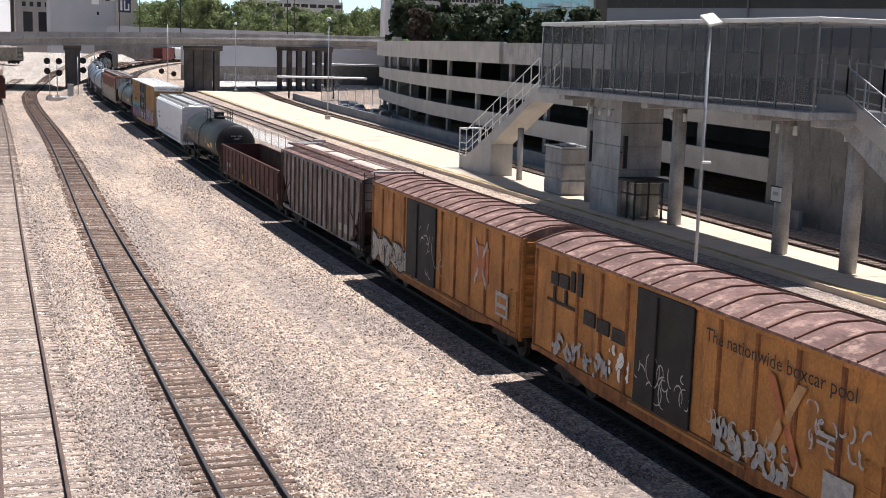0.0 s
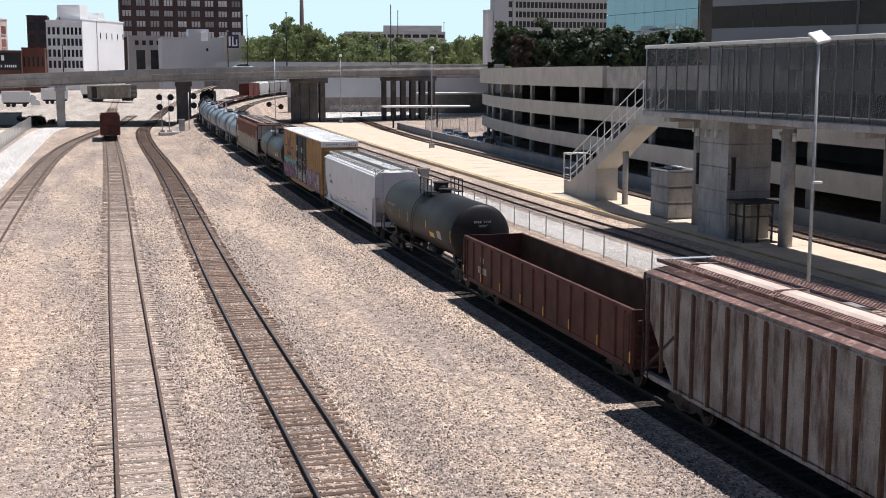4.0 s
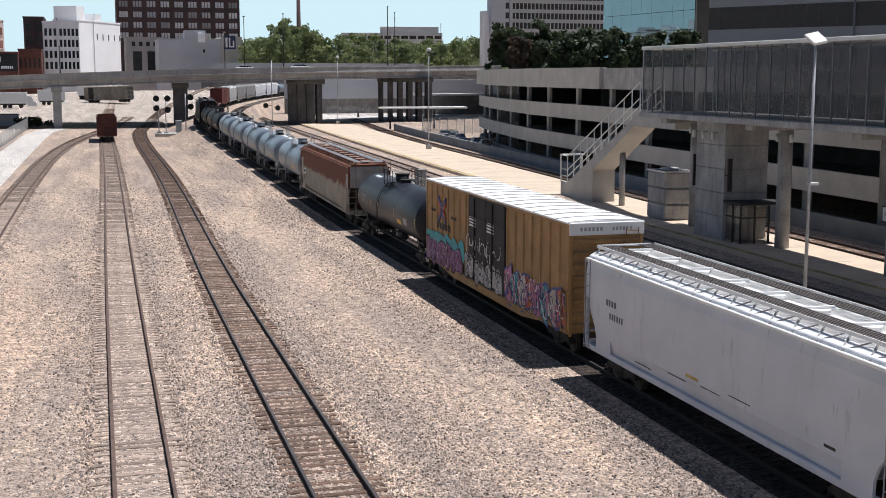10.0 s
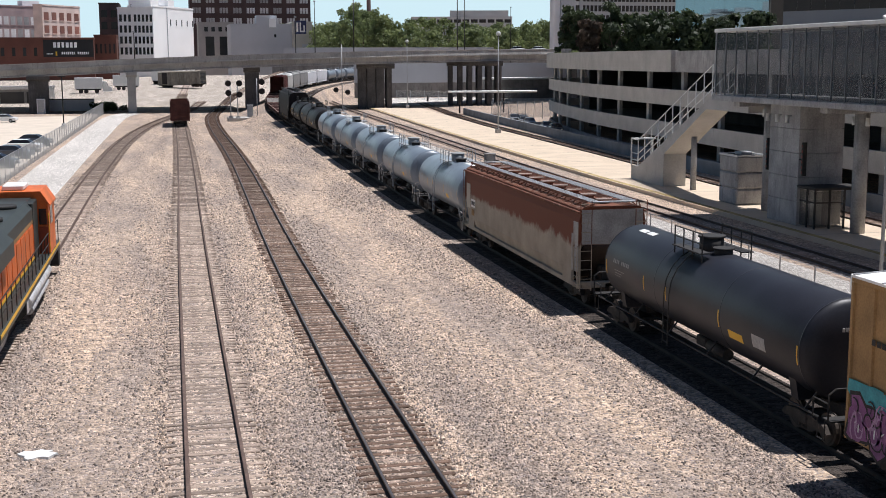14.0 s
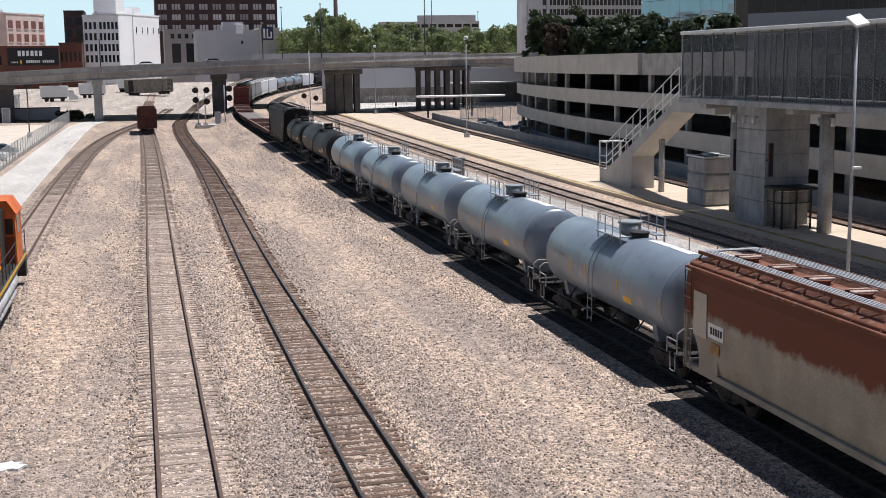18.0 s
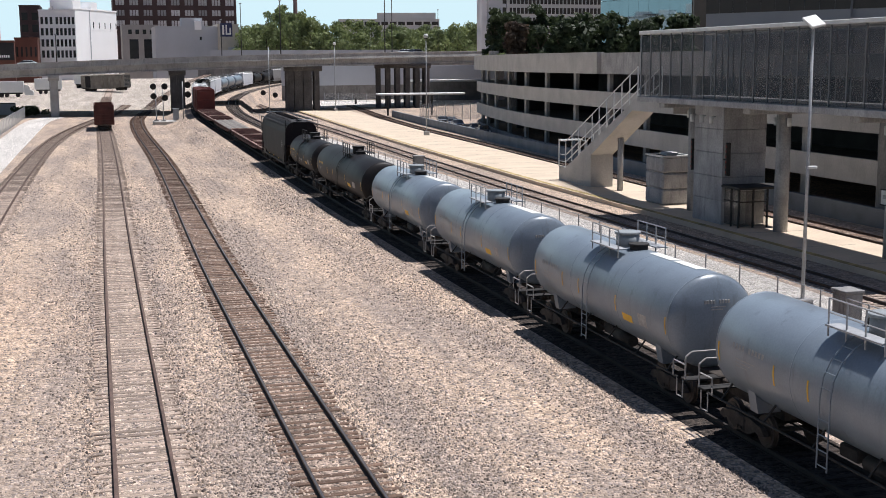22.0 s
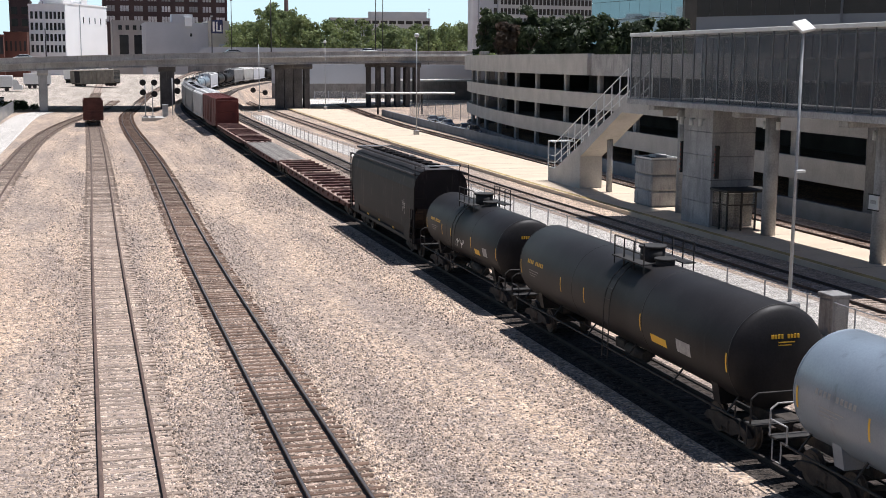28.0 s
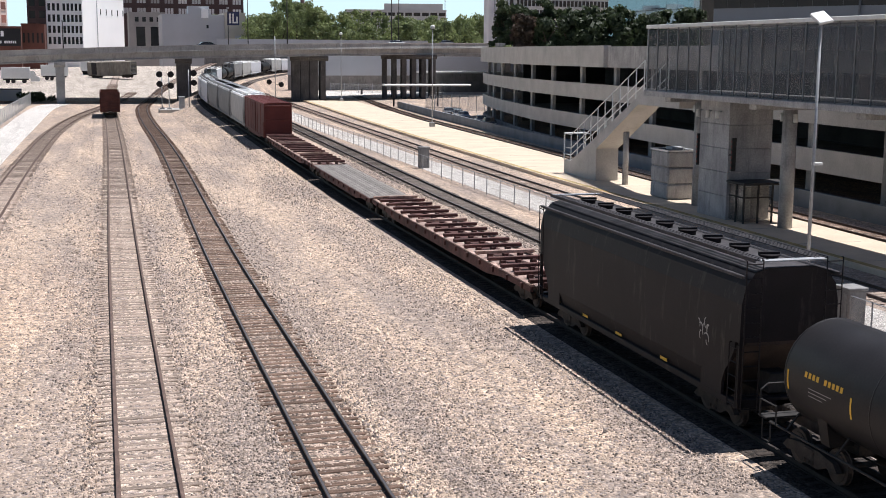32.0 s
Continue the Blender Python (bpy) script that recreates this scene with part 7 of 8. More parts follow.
def flatcar(name, u0, u1, label, kind_deck, paint, group="freight train"):
    c, h = (u0 + u1) / 2, (u1 - u0) / 2
    car = thing(name, Matrix(), label, "flatcar", group)
    car["u"] = c
    W, z = 1.42, 1.15
    for q in (-1, 1):
        part("side_sill", Mesh().extrude_x([(-h, z), (h, z), (h, z - 0.25), (h * 0.75, z - 0.28), (h * 0.6, z - 0.5), (-h * 0.6, z - 0.5), (-h * 0.75, z - 0.28), (-h, z - 0.25)], q * W - 0.06, q * W + 0.06), paint, car)
        for i in range(int(h)):
            y = -h + 1 + 2 * i
            part("stake_pocket", Mesh().box(q * (W + 0.1) - 0.05, q * (W + 0.1) + 0.05, y - 0.08, y + 0.08, z - 0.25, z - 0.02, 0.01), paint, car)
    part("centre_sill", Mesh().box(-0.45, 0.45, -h, h, 0.62, z - 0.03, 0.03), paint, car)
    if kind_deck == "frames":
        n = int(2 * h / 1.9)
        for i in range(n + 1):
            y = -h + 0.25 + (2 * h - 0.5) * i / n
            part("cross_member", Mesh().box(-W - 0.04, W + 0.04, y - 0.13, y + 0.13, z + 0.1, z + 0.26, 0.02), M_FLATRUST if i % 6 == 4 else paint, car)
            for x in (-0.75, 0.0, 0.75):
                part("deck_cleat", Mesh().box(x - 0.12, x + 0.12, y - 0.19, y + 0.11, z - 0.1, z + 0.12, 0.02), paint, car)
        for q in (-1, 1):
            part("edge_rail", Mesh().box(q * (W - 0.06) - 0.11, q * (W - 0.06) + 0.11, -h + 0.05, h - 0.05, z - 0.02, z + 0.06, 0.01), M_FLATRUST, car, "pale worn edge rail")
        dp = Mesh().box(-W + 0.06, W - 0.06, -h + 0.4, h - 0.4, z - 0.2, z - 0.09)
        part("floor_pan", dp, M_FLATPAN, car, "pale dusty floor pan")
    else:
        k = 10
        for i in range(k):
            w = 2 * W / k
            part("deck_plank", Mesh().box(-W + i * w + 0.012, -W + (i + 1) * w - 0.012, -h + 0.3, h - 0.3, z - 0.06, z + 0.03, 0.01), M_SLAT, car)
        for s in (-1, 1):
            part("bridge_plate", Mesh().box(-W, W, s * (h - 0.15) - 0.15, s * (h - 0.15) + 0.15, z - 0.1, z + 0.05, 0.01), paint, car)
    running_gear(car, -h, h, 2.1)
    return car


M_FLATRUST = material("worn_tan_rust", (0.36, 0.25, 0.205), 0.85, var=0.5, scale=1.2, streak=0.3, streak_color=(0.14, 0.065, 0.045))
M_FLATPAN = material("dusty_floor_pan", (0.32, 0.235, 0.2), 0.9, var=0.5, scale=1.5, streak=0.3, streak_color=(0.18, 0.09, 0.065))

TRAIN = []
carA = boxcar("boxcar", 18.7, 35.75, "rusty orange-yellow boxcar with black plug door and brown roof", M_RAILBOX, M_RUSTROOF, door=(0.43, 0.60), door_mat=M_BLACKDOOR, rib_mat=M_ORANGE_RIB, seam=M_RUSTSEAM)
carB = boxcar("boxcar", 36.9, 53.9, "rusty orange boxcar with faded cross emblem and grey scrawl", M_RAILBOX, M_RUSTROOF, door=(0.49, 0.70), door_mat=M_BLACKDOOR, rib_mat=M_ORANGE_RIB, seam=M_RUSTSEAM)
carC = covered_hopper("covered_hopper", 55.4, 72.6, "old grey ribbed covered hopper with rust-brown roof", M_HOPPER_OLD, M_RUSTROOF, 4.42, False, 17, "trough", M_HOPPER_OLDDARK, rib_mat=M_HOPPER_RIB, grating=material("pale_hatch", (0.56, 0.45, 0.38), 0.8, var=0.15, scale=1))
carG = gondola("gondola", 73.4, 93.0, "brown-red empty gondola with worn pale top rail", M_GON, M_GON_IN)
carK = tank_car("tank_car", 93.7, 111.8, "long black tank car with dark dome and railing", M_TANK_BLACK, 1.55, 102.7)
carW = covered_hopper("covered_hopper", 113.2, 131.4, "smooth white covered hopper with white roof hatches", M_HOPPER_WHITE, M_WHITEROOF, 4.35, True, 0, "round", None, grating=M_WHITEROOF, n_hatch=8)
carT = boxcar("boxcar", 133.1, 153.7, "tall ochre boxcar with white roof, black double doors and bright scrawl", M_TBOX, M_WHITEROOF, 5.15, 20, (0.36, 0.62), M_BLACKDOOR, 16, 0.98, double=True, peak=0.06, seam=M_ROOFSEAM)
for s in (-1, 1):
    part("roof_end_band", Mesh().box(-1.5, 1.5, s * 10.3 - 0.09, s * 10.3 + 0.09, 4.72, 5.2, 0.02), M_WHITEROOF, carT, "white band under the roof end")
bars(carT, "end_marking", -10.3 - 0.094, [(-1.1 + 0.16 * i, -1.0 + 0.16 * i, 4.88, 5.02) for i in range(6)] + [(0.2 + 0.14 * i, 0.28 + 0.14 * i, 4.88, 5.02) for i in range(6)], M_GREYMARK, "", True)
carD = tank_car("tank_car", 154.6, 173.4, "dark grey tank car with black dome", M_TANK_DARK, 1.5, 165.2, mark_mat=M_GREYMARK)
carR = covered_hopper("covered_hopper", 175.0, 195.9, "cream covered hopper heavily stained with rust", M_RUSTHOP, M_RUSTTOP, 4.4, True, 0, "square", None, n_hatch=10)
greys = [tank_car("tank_car", 203.8 + 15.08 * k - 7.2, 203.8 + 15.08 * k + 7.2, "blue-grey tank car with dome railing and yellow stripes", M_TANK_GREY, 1.5, 203.8 + 15.08 * k + 0.3, tank_pad=0.80, top_white=True) for k in range(1)]
carE = tank_car("tank_car", 272.1, 291.4, "long black tank car with yellow stripes and dome", M_TANK_BLACK, 1.5, 281.2, mark_mat=M_YEL, tank_pad=0.80)
carF = tank_car("tank_car", 292.1, 305.9, "short black tank car with yellow lettering bars", M_TANK_BLACK, 1.42, 299.4, mark_mat=M_YEL, tank_pad=0.80)
carH = covered_hopper("covered_hopper", 306.8, 322.9, "charcoal covered hopper with grey roof and black round hatches", M_HOPPER_BLACK, M_HOPPER_ROOF, 4.85, True, 0, "round", None, n_hatch=9, arch=True, grating=M_HOPPER_BLACK)
flat1 = flatcar("flatcar", 324.0, 354.6, "empty brown skeleton flatcar with cross members", "frames", M_FLATBROWN)
flat2 = flatcar("flatcar", 355.4, 378.2, "empty flatcar with weathered grey wooden deck", "planks", M_FLATBROWN)
flat3 = flatcar("flatcar", 379.0, 408.2, "empty brown flatcar with rusted cross members", "frames", M_FLATBROWN)
redbox = boxcar("boxcar", 409.4, 427.5, "dark red boxcar with plain closed sides", M_REDBOX, M_REDBOX, 4.55, 6, (0.42, 0.58), M_REDBOX, sill=1.0, peak=0.1, corrugations=3)
hopL = covered_hopper("covered_hopper", 428.8, 444.6, "light grey covered hopper with pale roof", M_HOPPER_LIGHT, M_WHITEROOF, 4.6, True, 0, "round", None, grating=M_WHITEROOF)
hopG = covered_hopper("covered_hopper", 446.0, 463.0, "mid grey covered hopper", M_HOPPER_GREY, M_HOPPER_LIGHT, 4.6, True, 0, "round")


# ---- lettering and painted scrawl on the cars ----
def text_side(car, body, x, y, z, size, mat):
    """Words on the side that faces the yard, reading towards the near end."""
    cu = bpy.data.curves.new("lettering", 'FONT')
    cu.body, cu.size, cu.resolution_u = body, size, 2
    tmp = bpy.data.objects.new("lettering", cu)
    me = bpy.data.meshes.new_from_object(tmp)
    bpy.data.objects.remove(tmp)
    me.materials.clear()
    me.materials.append(mat)
    m = Matrix(((0, 0, -1, x), (-1, 0, 0, y), (0, 1, 0, z), (0, 0, 0, 1)))
    return part("lettering", me, None, car, at=m)


def letters(car, x, y0, y1, z0, z1, n, seed, fills, edge, label):
    """A row of fat overlapping painted forms with a dark edge and pale strokes."""
    r = random.Random(seed)
    back, fr, hi = Mesh(), {}, Mesh()
    w = (y1 - y0) / n
    for i in range(n):
        cy, cz = y1 - (i + 0.5) * w, (z0 + z1) / 2 + r.uniform(-0.08, 0.08)
        hh = (z1 - z0) / 2 * r.uniform(0.85, 1.1)
        k = 12
        ph = r.uniform(0, 6)
        pts = []
        for j in range(k):
            a = 2 * math.pi * j / k
            q = 1 + 0.22 * math.sin(3 * a + ph) + r.uniform(-0.1, 0.1)
            sx, sz = abs(math.cos(a)) ** 0.6 * math.copysign(1, math.cos(a)), abs(math.sin(a)) ** 0.6 * math.copysign(1, math.sin(a))
            pts.append((sx * w * 0.56 * q, sz * hh * q))
        e = 0.0006 * (i % 3)
        back.add([(x - 0.004 - e, cy + a * 1.13, cz + b * 1.09) for a, b in pts], [list(range(k))])
        fm = fills[i % len(fills)]
        fr.setdefault(fm.name, (fm, Mesh()))[1].add([(x - 0.0075 - e, cy + a * 0.93, cz + b * 0.95) for a, b in pts], [list(range(k))])
        for _ in range(3):
            p = (cy + r.uniform(-0.35, 0.35) * w, cz + r.uniform(-0.6, 0.5) * hh)
            ang = r.choice((0.2, 1.4, 1.9, 2.6)) + r.uniform(-0.3, 0.3)
            ln = r.uniform(0.25, 0.6) * hh
            q = (p[0] + math.cos(ang) * ln, p[1] + math.sin(ang) * ln)
            t = 0.028
            hi.add([(x - 0.011, p[0] - t, p[1]), (x - 0.011, p[0] + t, p[1]), (x - 0.011, q[0] + t, q[1]), (x - 0.011, q[0] - t, q[1])], [(0, 1, 2, 3)])
    part("scrawl_edge", back, edge, car, label, kind="stuff")
    for fm, m in fr.values():
        part("scrawl", m, fm, car, kind="stuff")
    part("scrawl_stroke", hi, edge if edge is not M_BLACKMARK else M_WHITEMARK, car, kind="stuff")


def paint(name, c):
    return material(name, c, 0.6, var=0.2, scale=2.5, fine=20)


P_PURPLE, P_TEAL, P_PINK, P_SILVER = paint("purple_paint", (0.22, 0.075, 0.20)), paint("teal_paint", (0.04, 0.30, 0.34)), paint("pink_paint", (0.42, 0.16, 0.26)), paint("silver_paint", (0.34, 0.34, 0.35))
P_LILAC = paint("lilac_paint", (0.40, 0.24, 0.38))
P_BLUE, P_RED, P_CREAM = paint("blue_paint", (0.05, 0.07, 0.22)), paint("orange_red_paint", (0.46, 0.09, 0.035)), paint("cream_paint", (0.45, 0.40, 0.33))
XS = -1.46

# boxcar with the slogan: local y = u - 27.2
XD = XS - 0.058
for a, b, z0, z1 in ((7.25, 6.75, 3.35, 3.75), (6.6, 6.0, 3.35, 3.78), (5.85, 5.6, 3.35, 3.98), (5.4, 5.1, 3.3, 4.02), (4.9, 4.2, 2.55, 2.98), (4.05, 3.3, 2.5, 2.92), (3.1, 2.3, 2.45, 2.85)):
    part("emblem_bar", Mesh().box(XD - 0.004, XD + 0.05, b, a, z0, z1, 0.01), M_BLACKMARK, carA)
part("emblem_bar", Mesh().box(XD - 0.004, XD + 0.05, 5.5, 7.5, 2.78, 2.86).box(XD - 0.004, XD + 0.05, 6.1, 6.25, 2.86, 3.3).box(XD - 0.004, XD + 0.05, 6.9, 7.05, 2.86, 3.3), M_BLACKMARK, carA)
text_side(carA, "The nationwide boxcar pool", XD - 0.003, -1.75, 3.62, 0.50, M_BLACKMARK)


def cross_emblem(car, y, z, s, ma, mb, x=XD):
    """Two bent arms that cross, an emblem of plain bars."""
    for sg, m, dz in ((1, ma, 0), (-1, mb, 0.0)):
        for e in (1, -1):
            part("emblem_bar", Mesh().add([(x - 0.004 - 0.002 * (sg > 0), y + e * s * a, z + sg * e * s * b) for a, b in ((0.02, 0.22), (0.45, 1.0), (0.78, 1.0), (0.2, 0.0))], [(0, 1, 2, 3)]), m, car)


def arm_bar(car, y, z, sy, sz, inner, outer, half, shift, mat):
    """One slanting bar of a cross; shift sets it above or below the arm's own line."""
    d = half * 1.25
    pts = [(inner[0], inner[1] + shift + d), (inner[0], inner[1] + shift - d), (outer[0], outer[1] + shift - d), (outer[0], outer[1] + shift + d)]
    pts = [(y + sy * a, z + sz * b) for a, b in pts]
    part("emblem_bar", Mesh().extrude_x(pts, XD - 0.008, XD + 0.03), mat, car)


P_FADE_A, P_FADE_B = paint("faded_orange_red_paint", (0.40, 0.125, 0.045)), paint("faded_peach_paint", (0.46, 0.25, 0.11))
cross_emblem(carA, 22.1 - 27.2, 2.55, 0.95, P_FADE_A, P_FADE_B)
strokes(carA, "scrawl", XS - 0.062, -5.7, -1.9, 1.0, 2.0, P_CREAM, 12, 5, "outlined pale scrawl along the bottom", th=0.055)
strokes(carA, "scrawl", XS - 0.06, -5.4, -2.2, 1.0, 1.95, M_GREYMARK, 8, 6, "grey scrawl along the bottom", th=0.22)
strokes(carA, "scrawl", XS - 0.06, -8.0, -5.8, 2.2, 3.3, M_GREYMARK, 5, 9, "white scrawl", th=0.07)
strokes(carA, "scrawl", XS - 0.06, 3.2, 7.0, 1.1, 1.9, M_GREYMARK, 10, 19, "grey scrawl", th=0.16)
strokes(carA, "scrawl", XS - 0.06, 2.0, 3.2, 1.1, 2.6, M_WHITEMARK, 4, 29, "white patches", th=0.16)
strokes(carA, "scrawl", XS - 0.09, -1.2, 1.6, 1.2, 2.6, M_GREYMARK, 6, 39, "faint grey scrawl on the door", th=0.05)
bars(carA, "stencil", XS - 0.062, [(-7.6, -6.6, 1.2, 1.9), (-6.9, -6.3, 2.6, 2.7), (-6.9, -6.3, 2.42, 2.5)], M_GREYMARK)
M_EMBLEM = material("worn_white_emblem", (0.46, 0.42, 0.38), 0.8, var=0.3, scale=5)
# orange boxcar with the emblem: local y = u - 45.4
for sy, sz in ((1, 1), (1, -1), (-1, 1), (-1, -1)):
    arm_bar(carB, -5.0, 2.95, sy, sz, (0.2, 0.27), (0.56, 0.76), 0.1, 0.0, M_EMBLEM)
part("emblem_bar", Mesh().box(XD + 0.01, XD + 0.055, -5.7, -4.3, 2.3, 3.6, 0.01), P_FADE_A, carB)
letters(carB, XS - 0.06, 1.7, 8.3, 0.92, 2.15, 7, 61, [M_GREYMARK, P_CREAM], M_BLACKMARK, "grey and cream block scrawl along the bottom")
strokes(carB, "scrawl", XS - 0.073, 1.8, 8.2, 0.98, 2.1, P_CREAM, 14, 17, "cream scrawl along the bottom", th=0.09)
strokes(carB, "scrawl", XS - 0.078, 1.8, 8.2, 0.98, 2.2, M_BLACKMARK, 12, 18, "dark scrawl along the bottom", th=0.05)
strokes(carB, "scrawl", XS - 0.09, -1.2, 1.8, 1.2, 3.6, M_GREYMARK, 5, 16, "white flecks on the door", th=0.04)
bars(carB, "stencil", XS - 0.062, [(-7.6, -6.5, 1.4, 2.25)], M_GREYMARK)
bars(carB, "stencil", XS - 0.068, [(-7.45, -6.65, 1.5, 1.7), (-7.45, -6.65, 1.85, 2.1)], M_RAILBOX)
# two white pads on the crown of the dark tank
for y in (5.55, 6.35):
    part("crown_pad", Mesh().loft([[(1.512 * math.sin(a), yy, 2.55 + 1.512 * math.cos(a)) for a in (-0.36, -0.28, -0.2)] for yy in (y - 0.33, y + 0.33)], False, closed=False), M_WHITEMARK, carD, "white pad on the tank's crown")
# tall ochre boxcar: local y = u - 143.4
for sy, sz in ((1, 1), (1, -1), (-1, 1), (-1, -1)):
    arm_bar(carT, 7.2, 3.82, sy, sz, (0.0, 0.1), (0.68, 0.58), 0.1, 0.0, P_BLUE)
    arm_bar(carT, 7.2, 3.82, sy, sz, (0.2, 0.06), (0.68, 0.36), 0.1, 0.0, P_RED)
bars(carT, "stencil", XD, glyph_bars(5.8, 8.2, 2.85, 3.15, 5) + glyph_bars(8.4, 9.3, 3.6, 3.75, 4) + glyph_bars(4.6, 5.6, 3.55, 3.7, 4), M_BLACKMARK, "dark stencil bars")
letters(carT, XS - 0.06, 3.6, 10.1, 1.0, 2.15, 7, 21, [P_PURPLE], M_BLACKMARK, "purple block scrawl along the bottom")
letters(carT, XS - 0.052, 3.3, 10.0, 1.75, 2.55, 6, 22, [P_TEAL], P_TEAL, "teal painted shapes behind the scrawl")
letters(carT, XS - 0.092, -2.6, 3.0, 1.1, 2.15, 7, 23, [P_SILVER, M_GREYMARK], M_BLACKMARK, "silver scrawl over the doors")
letters(carT, XS - 0.06, -10.0, -2.9, 1.05, 2.5, 8, 24, [P_PINK, P_TEAL, P_CREAM, P_RED], P_BLUE, "pink and blue scrawl along the bottom")
strokes(carT, "scrawl", XS - 0.092, -2.4, 2.8, 2.2, 3.2, M_WHITEMARK, 5, 25, "white scrawl on the doors", th=0.06)
bars(carT, "stencil", XS - 0.092, [(a, a + 1.0, 4.05 - 0.14 * k, 4.13 - 0.14 * k) for a in (1.3, -1.4) for k in range(4)], M_WHITEMARK)
for sd, mt, th in ((51, M_BLACKMARK, 0.06), (52, P_LILAC, 0.07), (53, P_PURPLE, 0.12)):
    strokes(carT, "scrawl", XS - 0.074, 3.6, 10.1, 1.0, 2.2, mt, 11, sd, "layered purple scrawl", th=th)
for sd, mt, th in ((54, P_BLUE, 0.08), (55, M_WHITEMARK, 0.06), (56, P_PINK, 0.13), (57, M_BLACKMARK, 0.05)):
    strokes(carT, "scrawl", XS - 0.074, -10.0, -2.9, 1.0, 2.5, mt, 12, sd, "layered bright scrawl", th=th)
for sd, mt, th in ((58, M_BLACKMARK, 0.07), (59, M_WHITEMARK, 0.05)):
    strokes(carT, "scrawl", XS - 0.106, -2.6, 3.0, 1.1, 2.2, mt, 10, sd, "layered silver scrawl", th=th)
M_STENCIL = material("worn_grey_stencil", (0.13, 0.13, 0.135), 0.8, var=0.3, scale=6)
# white hopper: local y = u - 122.3
bars(carW, "stencil", -1.525, glyph_bars(6.4, 7.3, 2.76, 2.97, 4, 0.5) + glyph_bars(5.8, 7.0, 2.32, 2.53, 6, 0.5), M_STENCIL, "black stencil bars")
bars(carW, "stencil", -1.50, [(0.4, 1.2, 1.68, 1.95)], material("ochre_plate", (0.45, 0.33, 0.10), 0.7), "ochre plate")
bars(carW, "stencil", -1.50, [(-6.6, -6.1, 1.7, 2.05)] + [(y, y + 1.2, z, z + 0.03) for y, z in ((3.6, 1.3), (-0.9, 1.6), (-2.6, 1.75), (-4.6, 1.9), (1.2, 1.5))], M_BLACKMARK)
# rust-stained hopper: local y = u - 185.45
M_PALE_END = material("chalky_hopper_end", (0.34, 0.33, 0.31), 0.8, var=0.25, scale=1.0, streak=0.22, streak_color=(0.16, 0.08, 0.04))
part("end_sheet", Mesh().box(-1.37, 1.37, -10.425, -10.402, 2.8, 4.28), M_PALE_END, carR, "chalky pale end with rust patches")
bars(carR, "stencil", -1.525, [(-10.38, -9.75, 1.6, 3.75), (-9.75, -9.5, 1.6, 3.2)], M_PALE_END, "unrusted pale strip by the corner")
bars(carR, "stencil", -1.53, [(8.9, 9.8, 2.1, 3.5)], material("bare_cream", (0.46, 0.42, 0.35), 0.8, var=0.1), "cream panel")
bars(carR, "stencil", -1.533, [(7.75, 8.75, 2.22, 2.68)], M_WHITEMARK, "white number plate")
bars(carR, "stencil", -1.539, glyph_bars(7.85, 8.65, 2.34, 2.56, 5), M_BLACKMARK, "dark bars on the plate")
bars(carR, "stencil", -1.532, [(8.0, 8.6, 1.75, 2.1)], material("rusty_ochre_patch", (0.30, 0.17, 0.06), 0.8, var=0.4, scale=4), "rusty ochre patch")
M_LID = material("weathered_lid", (0.38, 0.30, 0.25), 0.85, var=0.35, scale=1.2)
for k in range(10):
    y = -10.45 + 1.3 + (20.9 - 2.6) * k / 9
    part("hatch_lid", Mesh().box(-0.36, 0.36, y - 0.24, y + 0.24, 4.55, 4.62, 0.02), M_LID, carR, "pale weathered hatch lid")
# gondola: local y = u - 83.2
bars(carG, "stencil", -1.5, glyph_bars(6.3, 7.6, 1.45, 1.75, 6) + [(6.7, 7.2, 1.95, 2.2)], M_GREYMARK, "pale stencil bars")
# charcoal hopper: local y = u - 314.85
strokes(carH, "scrawl", -1.53, -6.4, -5.6, 2.3, 3.1, M_GREYMARK, 3, 44, "small white scrawl", th=0.05)
bars(carH, "stencil", -7.93, glyph_bars(0.3, 0.9, 3.95, 4.07, 4) + glyph_bars(0.2, 0.95, 3.72, 3.84, 6), M_ROOFSEAM, end=True)
bars(carH, "stencil", -1.46, [(y, y + 0.5, 1.12, 1.22) for y in (-6.5, -3.5, 0, 3, 5.8)], M_YEL)
strokes(carF, "scrawl", -1.40, -1.0, 0.4, 1.9, 2.5, M_WHITEMARK, 3, 45, "white scrawl on the tank", th=0.06)
# old ribbed hopper
bars(carC, "stencil", -1.505, [(-6.0, -5.4, 1.3, 1.75), (-4.9, -4.4, 1.35, 1.7)], M_GREYMARK)


# ---- the train as coupled ----
TRAIN += [carA, carB, carC, carG, carK, carW, carT, carD, carR] + greys + [carE, carF, carH, flat1, flat2, flat3, redbox, hopL, hopG]
for k in range(1, 5):
    cp = copy_thing(greys[0], Matrix())
    cp["u"] = 203.8 + 15.08 * k
    TRAIN.append(cp)
u = 472.5
for src, gap in [(hopG, 17.6), (carW, 19.2), (carW, 19.2), (greys[0], 15.4), (greys[0], 15.4), (greys[0], 16.4), (carW, 19.2), (carF, 16.2), (carF, 16.2), (hopG, 17.4),
                 (hopL, 17.4), (carW, 19.2), (carF, 16.0), (hopL, 17.4), (carW, 19.2), (greys[0], 16.0), (greys[0], 16.0), (hopG, 17.6), (carW, 19.0), (carF, 16.0), (hopL, 17.4)]:
    cp = copy_thing(src, Matrix())
    cp["u"] = u
    TRAIN.append(cp)
    u += gap


def travelled(t):
    k = t / 32.0
    return 298.25 * k - 17.165 * k ** 2 - 17.774 * k ** 3 + 14.239 * k ** 4


